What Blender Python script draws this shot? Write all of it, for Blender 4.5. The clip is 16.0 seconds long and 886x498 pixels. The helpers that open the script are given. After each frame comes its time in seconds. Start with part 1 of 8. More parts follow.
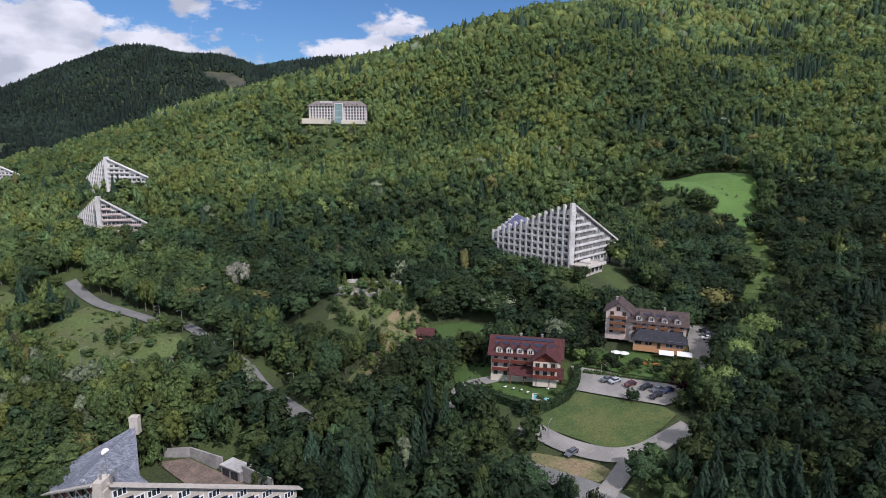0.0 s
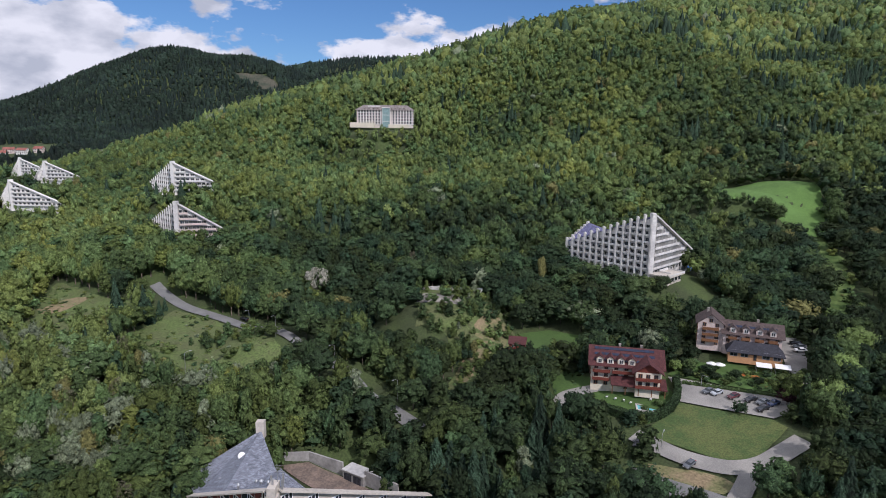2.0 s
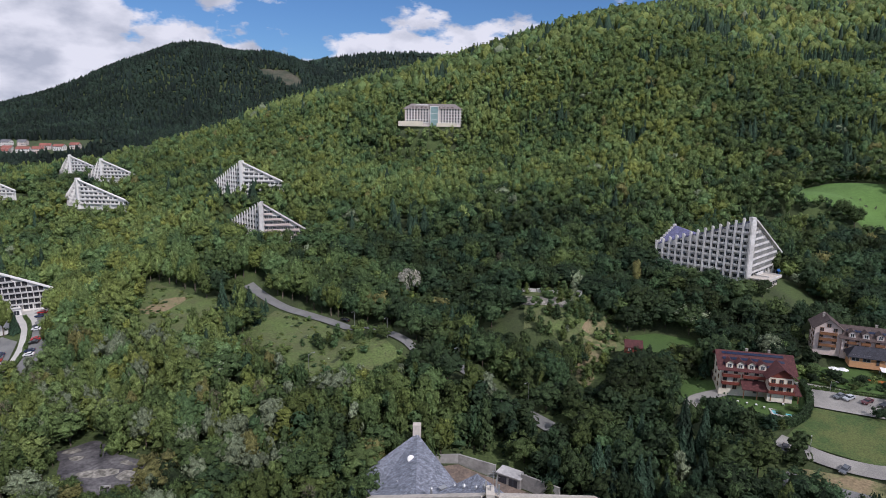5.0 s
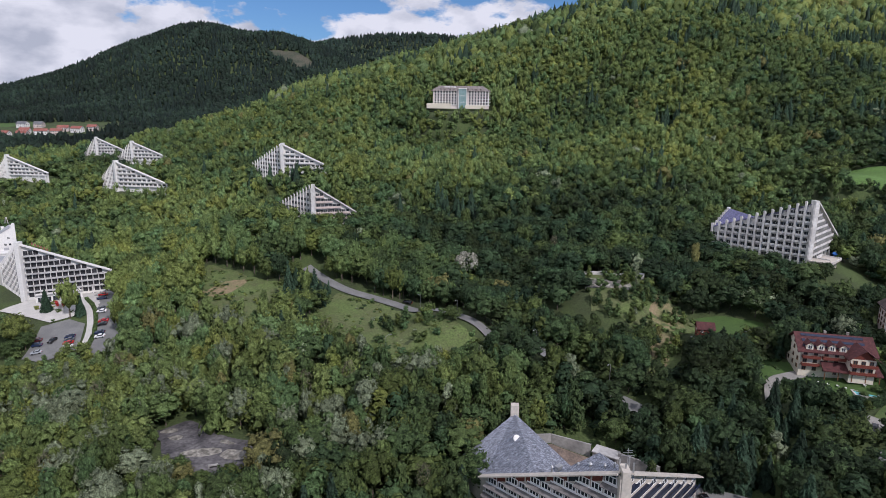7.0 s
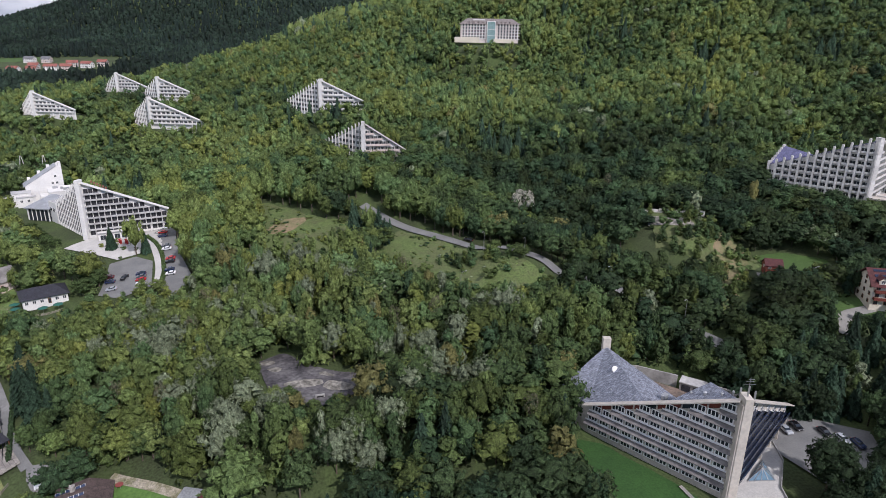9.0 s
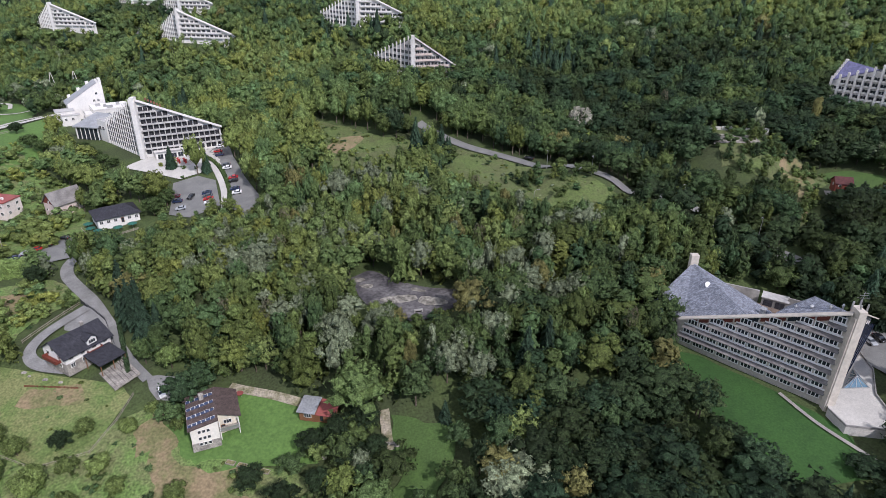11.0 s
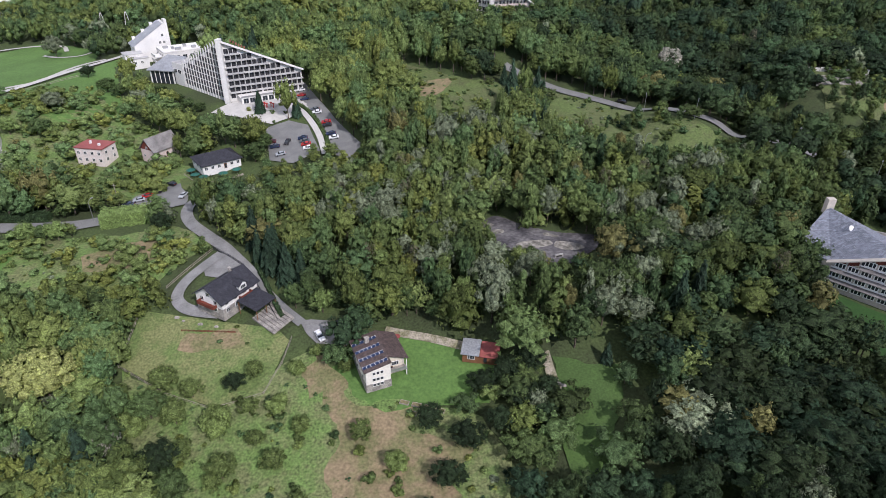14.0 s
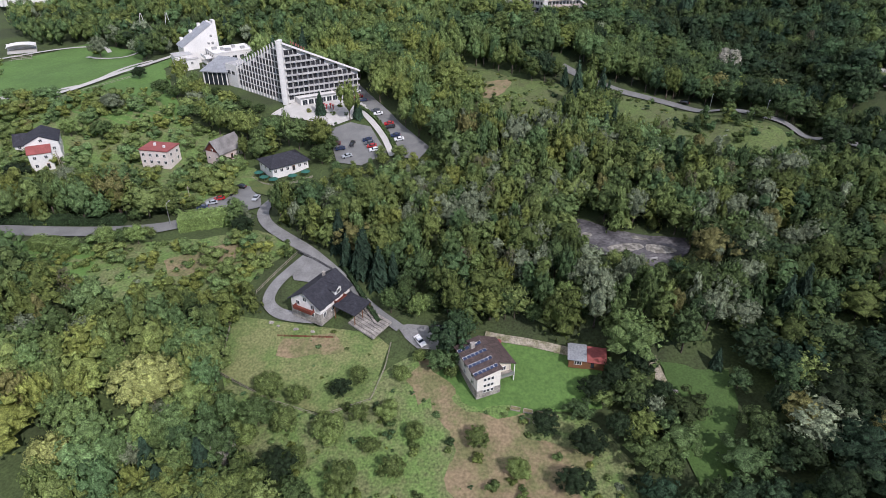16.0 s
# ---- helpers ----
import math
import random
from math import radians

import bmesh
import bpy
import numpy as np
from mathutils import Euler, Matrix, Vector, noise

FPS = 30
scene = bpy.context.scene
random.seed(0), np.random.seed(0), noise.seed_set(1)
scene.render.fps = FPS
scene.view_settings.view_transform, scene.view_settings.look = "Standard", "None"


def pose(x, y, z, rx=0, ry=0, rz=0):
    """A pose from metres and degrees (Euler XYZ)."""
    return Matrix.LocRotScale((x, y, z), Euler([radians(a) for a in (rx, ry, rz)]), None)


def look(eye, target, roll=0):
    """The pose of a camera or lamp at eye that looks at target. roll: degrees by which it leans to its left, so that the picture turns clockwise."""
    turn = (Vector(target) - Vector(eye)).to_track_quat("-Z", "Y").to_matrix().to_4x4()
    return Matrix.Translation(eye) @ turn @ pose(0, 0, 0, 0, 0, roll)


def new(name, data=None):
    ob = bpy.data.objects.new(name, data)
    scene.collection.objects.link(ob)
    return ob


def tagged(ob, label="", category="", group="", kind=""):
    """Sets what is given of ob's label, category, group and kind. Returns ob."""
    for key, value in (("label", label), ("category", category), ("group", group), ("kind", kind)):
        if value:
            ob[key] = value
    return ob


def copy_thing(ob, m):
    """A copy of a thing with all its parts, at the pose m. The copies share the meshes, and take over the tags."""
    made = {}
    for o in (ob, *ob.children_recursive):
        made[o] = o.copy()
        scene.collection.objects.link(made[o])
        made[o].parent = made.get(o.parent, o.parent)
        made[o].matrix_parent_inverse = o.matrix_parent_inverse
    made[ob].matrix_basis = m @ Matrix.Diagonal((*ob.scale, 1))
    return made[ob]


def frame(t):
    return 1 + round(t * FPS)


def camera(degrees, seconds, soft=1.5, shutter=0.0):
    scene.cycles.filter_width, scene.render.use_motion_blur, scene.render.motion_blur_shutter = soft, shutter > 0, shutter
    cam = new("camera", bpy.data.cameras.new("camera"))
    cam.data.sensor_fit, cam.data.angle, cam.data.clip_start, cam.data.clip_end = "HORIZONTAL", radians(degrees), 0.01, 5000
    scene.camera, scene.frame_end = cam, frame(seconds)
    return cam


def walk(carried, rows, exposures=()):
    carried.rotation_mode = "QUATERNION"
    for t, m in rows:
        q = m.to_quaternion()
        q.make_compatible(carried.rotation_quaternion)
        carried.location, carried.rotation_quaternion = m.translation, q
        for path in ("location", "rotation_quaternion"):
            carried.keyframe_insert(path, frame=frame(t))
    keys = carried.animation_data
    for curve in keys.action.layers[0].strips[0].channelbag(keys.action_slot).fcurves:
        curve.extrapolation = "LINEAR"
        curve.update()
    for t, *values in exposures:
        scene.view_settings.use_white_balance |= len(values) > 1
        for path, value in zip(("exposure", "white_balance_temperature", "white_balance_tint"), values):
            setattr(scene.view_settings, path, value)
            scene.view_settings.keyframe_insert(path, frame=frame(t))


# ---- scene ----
from mathutils import geometry

cam = camera(71.9, 16.0, soft=0.5)
METRES, EYE, TILT, LEAN, TURN = 230.0, 110.0, 0.0, 0.0, 0.0
ROWS = [
    (0.0, 0.0, 0.0, 0.0, 0.06, -10.49, -0.34),
    (0.5, -0.0312, -0.0044, 0.0041, 0.56, -10.49, -0.41),
    (1.0, -0.0624, -0.0083, 0.0086, 1.02, -10.5, -0.49),
    (1.5, -0.0936, -0.0121, 0.0131, 1.39, -10.5, -0.55),
    (2.0, -0.1248, -0.0153, 0.017, 1.67, -10.5, -0.61),
    (2.5, -0.1561, -0.0182, 0.0203, 1.88, -10.53, -0.66),
    (3.0, -0.1871, -0.0209, 0.0236, 2.02, -10.59, -0.7),
    (3.5, -0.2184, -0.0235, 0.0276, 2.08, -10.62, -0.72),
    (4.0, -0.2497, -0.0257, 0.0314, 2.1, -10.65, -0.75),
    (6.5, -0.4048, -0.0373, 0.0307, 2.09, -12.1, -0.85),
    (7.0, -0.4361, -0.0399, 0.0305, 2.07, -12.58, -0.86),
    (7.5, -0.4672, -0.0428, 0.0299, 2.04, -13.04, -0.86),
    (8.0, -0.4983, -0.0461, 0.0292, 2.02, -14.05, -0.87),
    (8.5, -0.5293, -0.0494, 0.0293, 1.98, -15.8, -0.87),
    (9.0, -0.5605, -0.0529, 0.0283, 1.94, -18.29, -0.86),
    (9.5, -0.5913, -0.0562, 0.0284, 1.91, -21.6, -0.82),
    (12.0, -0.7466, -0.0717, 0.0284, 1.68, -27.15, -0.77),
    (12.5, -0.7776, -0.0739, 0.0283, 1.63, -28.5, -0.72),
    (13.0, -0.8089, -0.0744, 0.0283, 1.6, -29.77, -0.7),
    (13.5, -0.8398, -0.0746, 0.0282, 1.57, -30.81, -0.69),
    (14.0, -0.8708, -0.0746, 0.028, 1.54, -30.98, -0.68),
    (14.5, -0.9017, -0.0743, 0.0276, 1.51, -30.98, -0.68),
    (15.0, -0.9329, -0.0738, 0.0271, 1.47, -30.98, -0.68),
    (15.5, -0.9629, -0.0719, 0.0268, 1.46, -30.99, -0.67),
    (16.0, -0.994, -0.0683, 0.0267, 1.44, -30.99, -0.68),
]
walk(cam, [(t, pose(0, 0, EYE, TILT, LEAN, TURN) @ pose(METRES * x, METRES * y, METRES * z, 90 + pitch, roll, yaw)) for t, x, y, z, yaw, pitch, roll in ROWS],
     exposures=((0.0, -0.18, 5940, 20), (4.0, -0.27, 5940, 20), (7.0, -0.30, 5940, 20), (9.5, -0.13, 5940, 20), (12.0, -0.02, 5940, 20), (16.0, -0.08, 5940, 20)))

# ---- world, sun and exposure ----
SUN_TO = Vector((0.50, -0.70, 0.78)).normalized()
world = bpy.data.worlds.new("sky")
world.use_nodes = True
scene.world = world
wn, wl = world.node_tree.nodes, world.node_tree.links
wn.clear()


def wnode(kind, **props):
    nd = wn.new(kind)
    for key, value in props.items():
        if key in ("sky_type",):
            nd.sky_type = value
        elif key == "operation":
            nd.operation = value
        elif key == "blend_type":
            nd.blend_type = value
    return nd


sky = wnode("ShaderNodeTexSky", sky_type="NISHITA")
sky.sun_disc = False
sky.sun_elevation = math.asin(SUN_TO.z)
sky.sun_rotation = math.atan2(SUN_TO.x, SUN_TO.y)
sky.air_density, sky.dust_density, sky.ozone_density = 1.0, 0.2, 2.6
coord = wnode("ShaderNodeTexCoord")
stretch = wn.new("ShaderNodeMapping")
stretch.inputs["Scale"].default_value = (1.0, 1.0, 1.9)
stretch.inputs["Location"].default_value = (0.33, 0.12, 0.05)
wl.new(coord.outputs["Generated"], stretch.inputs["Vector"])
puffs = wn.new("ShaderNodeTexNoise")
puffs.inputs["Scale"].default_value = 6.5
puffs.inputs["Detail"].default_value = 10
puffs.inputs["Roughness"].default_value = 0.55
wl.new(stretch.outputs["Vector"], puffs.inputs["Vector"])
# cumulus gathers low over the hills; a veil thickens to the left and overhead
where = wn.new("ShaderNodeSeparateXYZ")
wl.new(coord.outputs["Generated"], where.inputs["Vector"])
low = wn.new("ShaderNodeMapRange")
low.inputs["From Min"].default_value, low.inputs["From Max"].default_value = 0.20, 0.13
low.inputs["To Min"].default_value, low.inputs["To Max"].default_value = -0.06, 0.125
wl.new(where.outputs["Z"], low.inputs["Value"])
side = wn.new("ShaderNodeMapRange")
side.inputs["From Min"].default_value, side.inputs["From Max"].default_value = -0.36, -0.58
side.inputs["To Min"].default_value, side.inputs["To Max"].default_value = 0.0, 0.14
wl.new(where.outputs["X"], side.inputs["Value"])
high = wn.new("ShaderNodeMapRange")
high.inputs["From Min"].default_value, high.inputs["From Max"].default_value = 0.26, 0.5
high.inputs["To Min"].default_value, high.inputs["To Max"].default_value = 0.0, 0.15
wl.new(where.outputs["Z"], high.inputs["Value"])
total = puffs.outputs["Fac"]
for extra in (low, side, high):
    add = wn.new("ShaderNodeMath")
    add.operation = "ADD"
    wl.new(total, add.inputs[0])
    wl.new(extra.outputs["Result"], add.inputs[1])
    total = add.outputs["Value"]
cover = wn.new("ShaderNodeValToRGB")
cover.color_ramp.elements[0].position, cover.color_ramp.elements[1].position = 0.535, 0.585
wl.new(total, cover.inputs["Fac"])
body = wn.new("ShaderNodeTexNoise")
body.inputs["Scale"].default_value = 11.0
body.inputs["Detail"].default_value = 7
wl.new(stretch.outputs["Vector"], body.inputs["Vector"])
white = wn.new("ShaderNodeValToRGB")
white.color_ramp.elements[0].position, white.color_ramp.elements[0].color = 0.36, (6.2, 6.6, 7.2, 1)
white.color_ramp.elements[1].position, white.color_ramp.elements[1].color = 0.56, (10.6, 10.7, 10.8, 1)
wl.new(body.outputs["Fac"], white.inputs["Fac"])
mixed = wn.new("ShaderNodeMixRGB")
wl.new(cover.outputs["Color"], mixed.inputs["Fac"])
clear = wn.new("ShaderNodeMixRGB")
clear.blend_type = "MULTIPLY"
clear.inputs["Fac"].default_value = 1.0
clear.inputs["Color2"].default_value = (0.60, 0.84, 1.06, 1)
wl.new(sky.outputs["Color"], clear.inputs["Color1"])
wl.new(clear.outputs["Color"], mixed.inputs["Color1"])
split = wn.new("ShaderNodeSeparateXYZ")
wl.new(coord.outputs["Generated"], split.inputs["Vector"])
rise = wn.new("ShaderNodeMapRange")
rise.inputs["From Min"].default_value, rise.inputs["From Max"].default_value = 0.2, 0.75
rise.inputs["To Min"].default_value, rise.inputs["To Max"].default_value = 0.98, 1.2
wl.new(split.outputs["Z"], rise.inputs["Value"])
lift = wn.new("ShaderNodeVectorMath")
lift.operation = "SCALE"
wl.new(white.outputs["Color"], lift.inputs[0])
wl.new(rise.outputs["Result"], lift.inputs["Scale"])
wl.new(lift.outputs["Vector"], mixed.inputs["Color2"])
back = wn.new("ShaderNodeBackground")
back.inputs["Strength"].default_value = 0.090
wl.new(mixed.outputs["Color"], back.inputs["Color"])
wout = wn.new("ShaderNodeOutputWorld")
wl.new(back.outputs["Background"], wout.inputs["Surface"])

sun_data = bpy.data.lights.new("sun", "SUN")
sun_data.energy, sun_data.angle, sun_data.color = 3.9, radians(0.9), (1.0, 0.95, 0.87)
sun = new("sun", sun_data)
sun.matrix_world = look(SUN_TO * 500, (0, 0, 0))
scene.view_settings.exposure = 0.0

# ---- terrain: a slope with broad bumps on a regular grid, two far ridges and levelled building plots ----
BASE = (18.0, 8.1, 237.0, 80.0)
BUMP_X = (-620, -440, -300, -160, -20, 120, 280, 480)
BUMP_Y = (40, 150, 260, 380, 540, 740, 980)
BUMPS = (
    1.1, 7.6, -0.5, -17.4, 2.0, -23.7, -27.6, -2.3,
    0.9, -3.1, -1.6, 16.3, 9.1, 20.7, 21.5, 0.9,
    6.5, 14.1, 2.2, -15.0, -25.4, -14.0, 2.0, 2.5,
    19.1, -10.0, 0.1, 21.8, 37.4, -5.1, -10.6, 12.5,
    0.6, -12.2, 28.1, -24.4, -45.5, 12.5, -4.7, 6.4,
    -4.6, -2.5, 15.1, -3.5, -11.7, 22.3, -46.9, -32.4,
    4.0, -10.8, 5.8, -15.9, -39.1, -5.9, 2.9, -1.6)
HUMMOCK_X = tuple(range(-420, 105, 52))
HUMMOCK_Y = tuple(range(76, 290, 42))
HUMMOCKS = (
    0.1, -0.9, -5.5, -3.8, -2.1, -2.2, -0.3, -0.1, -0.5, -0.3, 0.2,
    0.5, 1.7, -0.7, 2.3, 1.1, -0.9, 0.6, -0.2, -1.6, -0.3, 1.2,
    0.6, 2.6, 3.2, 4.2, 1.3, 2.2, 2.4, 0.3, -1.4, 0.3, 1.8,
    0.1, -2.4, -2.3, -1.5, -2.6, 3.0, 1.3, 0.3, 1.5, 0.7, -0.3,
    2.6, -1.4, -1.0, 1.0, 0.4, 1.8, -2.9, -1.9, 1.0, 0.0, -1.7,
    6.4, 2.5, 0.5, 2.8, 3.7, 0.6, -3.7, -2.9, -1.7, -0.6, -0.8)
PLOTS = (
    (-105, 622, 119, 50), (-212, 425, 72, 48), (-184, 338, 54.5, 42), (-356, 450, 57, 45), (-396, 548, 68, 45),
    (-475, 625, 68, 48), (-487, 515, 56.5, 45), (48, 285, 52, 42), (-172, 152, 19.3, 34), (-104, 234, 34.0, 20),
    (-76, 207, 32.0, 18), (-62, 128, 16.8, 42), (-36, 262, 45.5, 30), (-395, 263, 26, 30), (-368, 180, 10.5, 24),
    (140, 385, 82, 35), (190, 405, 87, 30), (-300, 278, 26.5, 42))


def soft_step(u):
    return 1 / (1 + np.exp(-np.clip(u, -50, 50)))


def height(x, y):
    x, y = np.asarray(x, float), np.asarray(y, float)
    h = BASE[0] + BASE[1] * x / 100 * soft_step((700 - y) / 150)
    h = h + BASE[2] * soft_step((y - 634) / 118) * soft_step((x + 203) / 108) * soft_step((1450 - y) / 120)
    h = h + BASE[3] * soft_step((y - 500) / 150)
    k = 0
    for b in BUMP_Y:
        for a in BUMP_X:
            h = h + BUMPS[k] * np.exp(-((x - a) ** 2 + (y - b) ** 2) / 2 / 130 ** 2)
            k += 1
    k = 0
    for b in HUMMOCK_Y:
        for a in HUMMOCK_X:
            h = h + HUMMOCKS[k] * np.exp(-((x - a) ** 2 + (y - b) ** 2) / 2 / 44.0 ** 2)
            k += 1
    far = np.exp(-((x + 745) / 456) ** 2 - ((y - 1650) / 330) ** 2)
    h = h + far * (211 + 8 * np.sin(x / 70 + y / 210) + 5 * np.sin(x / 31 - y / 140 + 1.0))
    h = h + 285 * np.exp(-((x + 300) / 900) ** 2 - ((y - 2350) / 420) ** 2)
    for a, b, c, r in PLOTS:
        h = h + (c - h) * np.exp(-(((x - a) ** 2 + (y - b) ** 2) / r ** 2) ** 2)
    return h


def hz(x, y):
    return float(height(x, y))


# ---- materials ----
def material(name):
    m = bpy.data.materials.new(name)
    m.use_nodes = True
    nt = m.node_tree
    return m, nt.nodes, nt.links, nt.nodes["Principled BSDF"]


def surface(name, color, rough=0.8, vary=0.25, coarse=0.15, fine=4.0, bump=0.0, second=None, metal=0.0, per_piece=0.0, spec=0.3):
    """A surface whose colour drifts at two scales (cycles a metre), with optional fine relief and a second tone."""
    m, n, l, p = material(name)
    geo = n.new("ShaderNodeNewGeometry")
    big, small = n.new("ShaderNodeTexNoise"), n.new("ShaderNodeTexNoise")
    big.inputs["Scale"].default_value, big.inputs["Detail"].default_value = coarse, 5
    small.inputs["Scale"].default_value, small.inputs["Detail"].default_value = fine, 4
    l.new(geo.outputs["Position"], big.inputs["Vector"])
    l.new(geo.outputs["Position"], small.inputs["Vector"])
    ramp = n.new("ShaderNodeValToRGB")
    other = second or tuple(c * (1 - vary) for c in color)
    ramp.color_ramp.elements[0].position, ramp.color_ramp.elements[0].color = 0.38, (*other, 1)
    ramp.color_ramp.elements[1].position, ramp.color_ramp.elements[1].color = 0.62, (*color, 1)
    l.new(big.outputs["Fac"], ramp.inputs["Fac"])
    if "grass" in name or "lawn" in name or "meadow" in name or "earth" in name:
        patch = n.new("ShaderNodeTexNoise")
        patch.inputs["Scale"].default_value, patch.inputs["Detail"].default_value, patch.inputs["Roughness"].default_value = 0.42, 6, 0.7
        l.new(geo.outputs["Position"], patch.inputs["Vector"])
        blend = n.new("ShaderNodeMath")
        blend.operation = "MULTIPLY_ADD"
        blend.inputs[1].default_value, blend.inputs[2].default_value = 0.75, -0.375
        l.new(patch.outputs["Fac"], blend.inputs[0])
        tot = n.new("ShaderNodeMath")
        tot.operation = "ADD"
        l.new(big.outputs["Fac"], tot.inputs[0])
        l.new(blend.outputs["Value"], tot.inputs[1])
        l.new(tot.outputs["Value"], ramp.inputs["Fac"])
    span = n.new("ShaderNodeMapRange")
    span.inputs["From Min"].default_value, span.inputs["From Max"].default_value = 0.3, 0.7
    span.inputs["To Min"].default_value, span.inputs["To Max"].default_value = 1 - vary, 1 + vary
    l.new(small.outputs["Fac"], span.inputs["Value"])
    mul = n.new("ShaderNodeVectorMath")
    mul.operation = "SCALE"
    l.new(ramp.outputs["Color"], mul.inputs[0])
    l.new(span.outputs["Result"], mul.inputs["Scale"])
    last = mul
    if per_piece:
        info = n.new("ShaderNodeObjectInfo")
        each = n.new("ShaderNodeMapRange")
        each.inputs["To Min"].default_value, each.inputs["To Max"].default_value = 1 - per_piece, 1 + per_piece
        l.new(info.outputs["Random"], each.inputs["Value"])
        last = n.new("ShaderNodeVectorMath")
        last.operation = "SCALE"
        l.new(mul.outputs["Vector"], last.inputs[0])
        l.new(each.outputs["Result"], last.inputs["Scale"])
    l.new(last.outputs["Vector"], p.inputs["Base Color"])
    p.inputs["Roughness"].default_value, p.inputs["Metallic"].default_value = rough, metal
    p.inputs["Specular IOR Level"].default_value = spec
    if bump:
        b = n.new("ShaderNodeBump")
        b.inputs["Strength"].default_value, b.inputs["Distance"].default_value = bump, 0.1
        l.new(small.outputs["Fac"], b.inputs["Height"])
        l.new(b.outputs["Normal"], p.inputs["Normal"])
    return m


def foliage(name, vary=0.24, round_crown=True):
    """Leaves: the plant's tint from the mesh, each clump a little lighter or darker, some light coming through."""
    m, n, l, p = material(name)
    tint = n.new("ShaderNodeAttribute")
    tint.attribute_name = "tint"
    geo, info = n.new("ShaderNodeNewGeometry"), n.new("ShaderNodeObjectInfo")
    a, b = n.new("ShaderNodeMapRange"), n.new("ShaderNodeMapRange")
    a.inputs["To Min"].default_value, a.inputs["To Max"].default_value = 1 - vary, 1 + vary
    b.inputs["To Min"].default_value, b.inputs["To Max"].default_value = 0.82, 1.18
    # leaves (fine) and sprays (coarse): lit spots and dark gaps put into the colour by noise
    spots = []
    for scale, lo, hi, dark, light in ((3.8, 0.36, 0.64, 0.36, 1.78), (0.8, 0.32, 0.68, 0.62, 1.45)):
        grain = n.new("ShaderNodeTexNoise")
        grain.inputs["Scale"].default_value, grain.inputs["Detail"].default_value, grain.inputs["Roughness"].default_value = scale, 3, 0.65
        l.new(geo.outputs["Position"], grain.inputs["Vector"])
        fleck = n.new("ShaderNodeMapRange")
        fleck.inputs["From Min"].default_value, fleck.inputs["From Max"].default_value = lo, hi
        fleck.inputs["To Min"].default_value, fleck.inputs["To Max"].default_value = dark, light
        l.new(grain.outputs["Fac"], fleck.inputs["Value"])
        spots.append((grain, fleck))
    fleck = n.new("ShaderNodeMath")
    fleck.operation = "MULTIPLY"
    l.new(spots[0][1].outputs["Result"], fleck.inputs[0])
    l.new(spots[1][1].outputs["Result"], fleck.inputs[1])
    rough = n.new("ShaderNodeBump")
    rough.inputs["Strength"].default_value, rough.inputs["Distance"].default_value = 0.8, 0.30
    l.new(spots[0][0].outputs["Fac"], rough.inputs["Height"])
    if round_crown:
        lean = n.new("ShaderNodeAttribute")
        lean.attribute_name = "lean"
        turn = n.new("ShaderNodeVectorTransform")
        turn.vector_type, turn.convert_from, turn.convert_to = "NORMAL", "OBJECT", "WORLD"
        l.new(lean.outputs["Vector"], turn.inputs["Vector"])
        soft_n, sharp_n = n.new("ShaderNodeVectorMath"), n.new("ShaderNodeVectorMath")
        soft_n.operation, sharp_n.operation = "SCALE", "ADD"
        soft_n.inputs["Scale"].default_value = 1.45
        l.new(turn.outputs["Vector"], soft_n.inputs[0])
        l.new(soft_n.outputs["Vector"], sharp_n.inputs[0])
        l.new(geo.outputs["Normal"], sharp_n.inputs[1])
        unit = n.new("ShaderNodeVectorMath")
        unit.operation = "NORMALIZE"
        l.new(sharp_n.outputs["Vector"], unit.inputs[0])
        l.new(unit.outputs["Vector"], rough.inputs["Normal"])
    l.new(rough.outputs["Normal"], p.inputs["Normal"])
    l.new(geo.outputs["Random Per Island"], a.inputs["Value"])
    l.new(info.outputs["Random"], b.inputs["Value"])
    both = n.new("ShaderNodeMath")
    both.operation = "MULTIPLY"
    l.new(a.outputs["Result"], both.inputs[0])
    l.new(b.outputs["Result"], both.inputs[1])
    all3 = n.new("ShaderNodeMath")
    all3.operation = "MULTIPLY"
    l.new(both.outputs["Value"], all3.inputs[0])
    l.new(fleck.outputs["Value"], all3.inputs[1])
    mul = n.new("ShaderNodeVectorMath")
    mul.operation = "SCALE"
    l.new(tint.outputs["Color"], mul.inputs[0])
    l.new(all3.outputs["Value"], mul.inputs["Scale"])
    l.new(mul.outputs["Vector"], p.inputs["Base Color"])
    p.inputs["Roughness"].default_value = 0.6
    p.inputs["Specular IOR Level"].default_value = 0.15
    thin = n.new("ShaderNodeBsdfTranslucent")
    l.new(mul.outputs["Vector"], thin.inputs["Color"])
    mix = n.new("ShaderNodeMixShader")
    mix.inputs["Fac"].default_value = 0.33
    l.new(p.outputs["BSDF"], mix.inputs[1])
    l.new(thin.outputs["BSDF"], mix.inputs[2])
    l.new(mix.outputs["Shader"], n["Material Output"].inputs["Surface"])
    return m


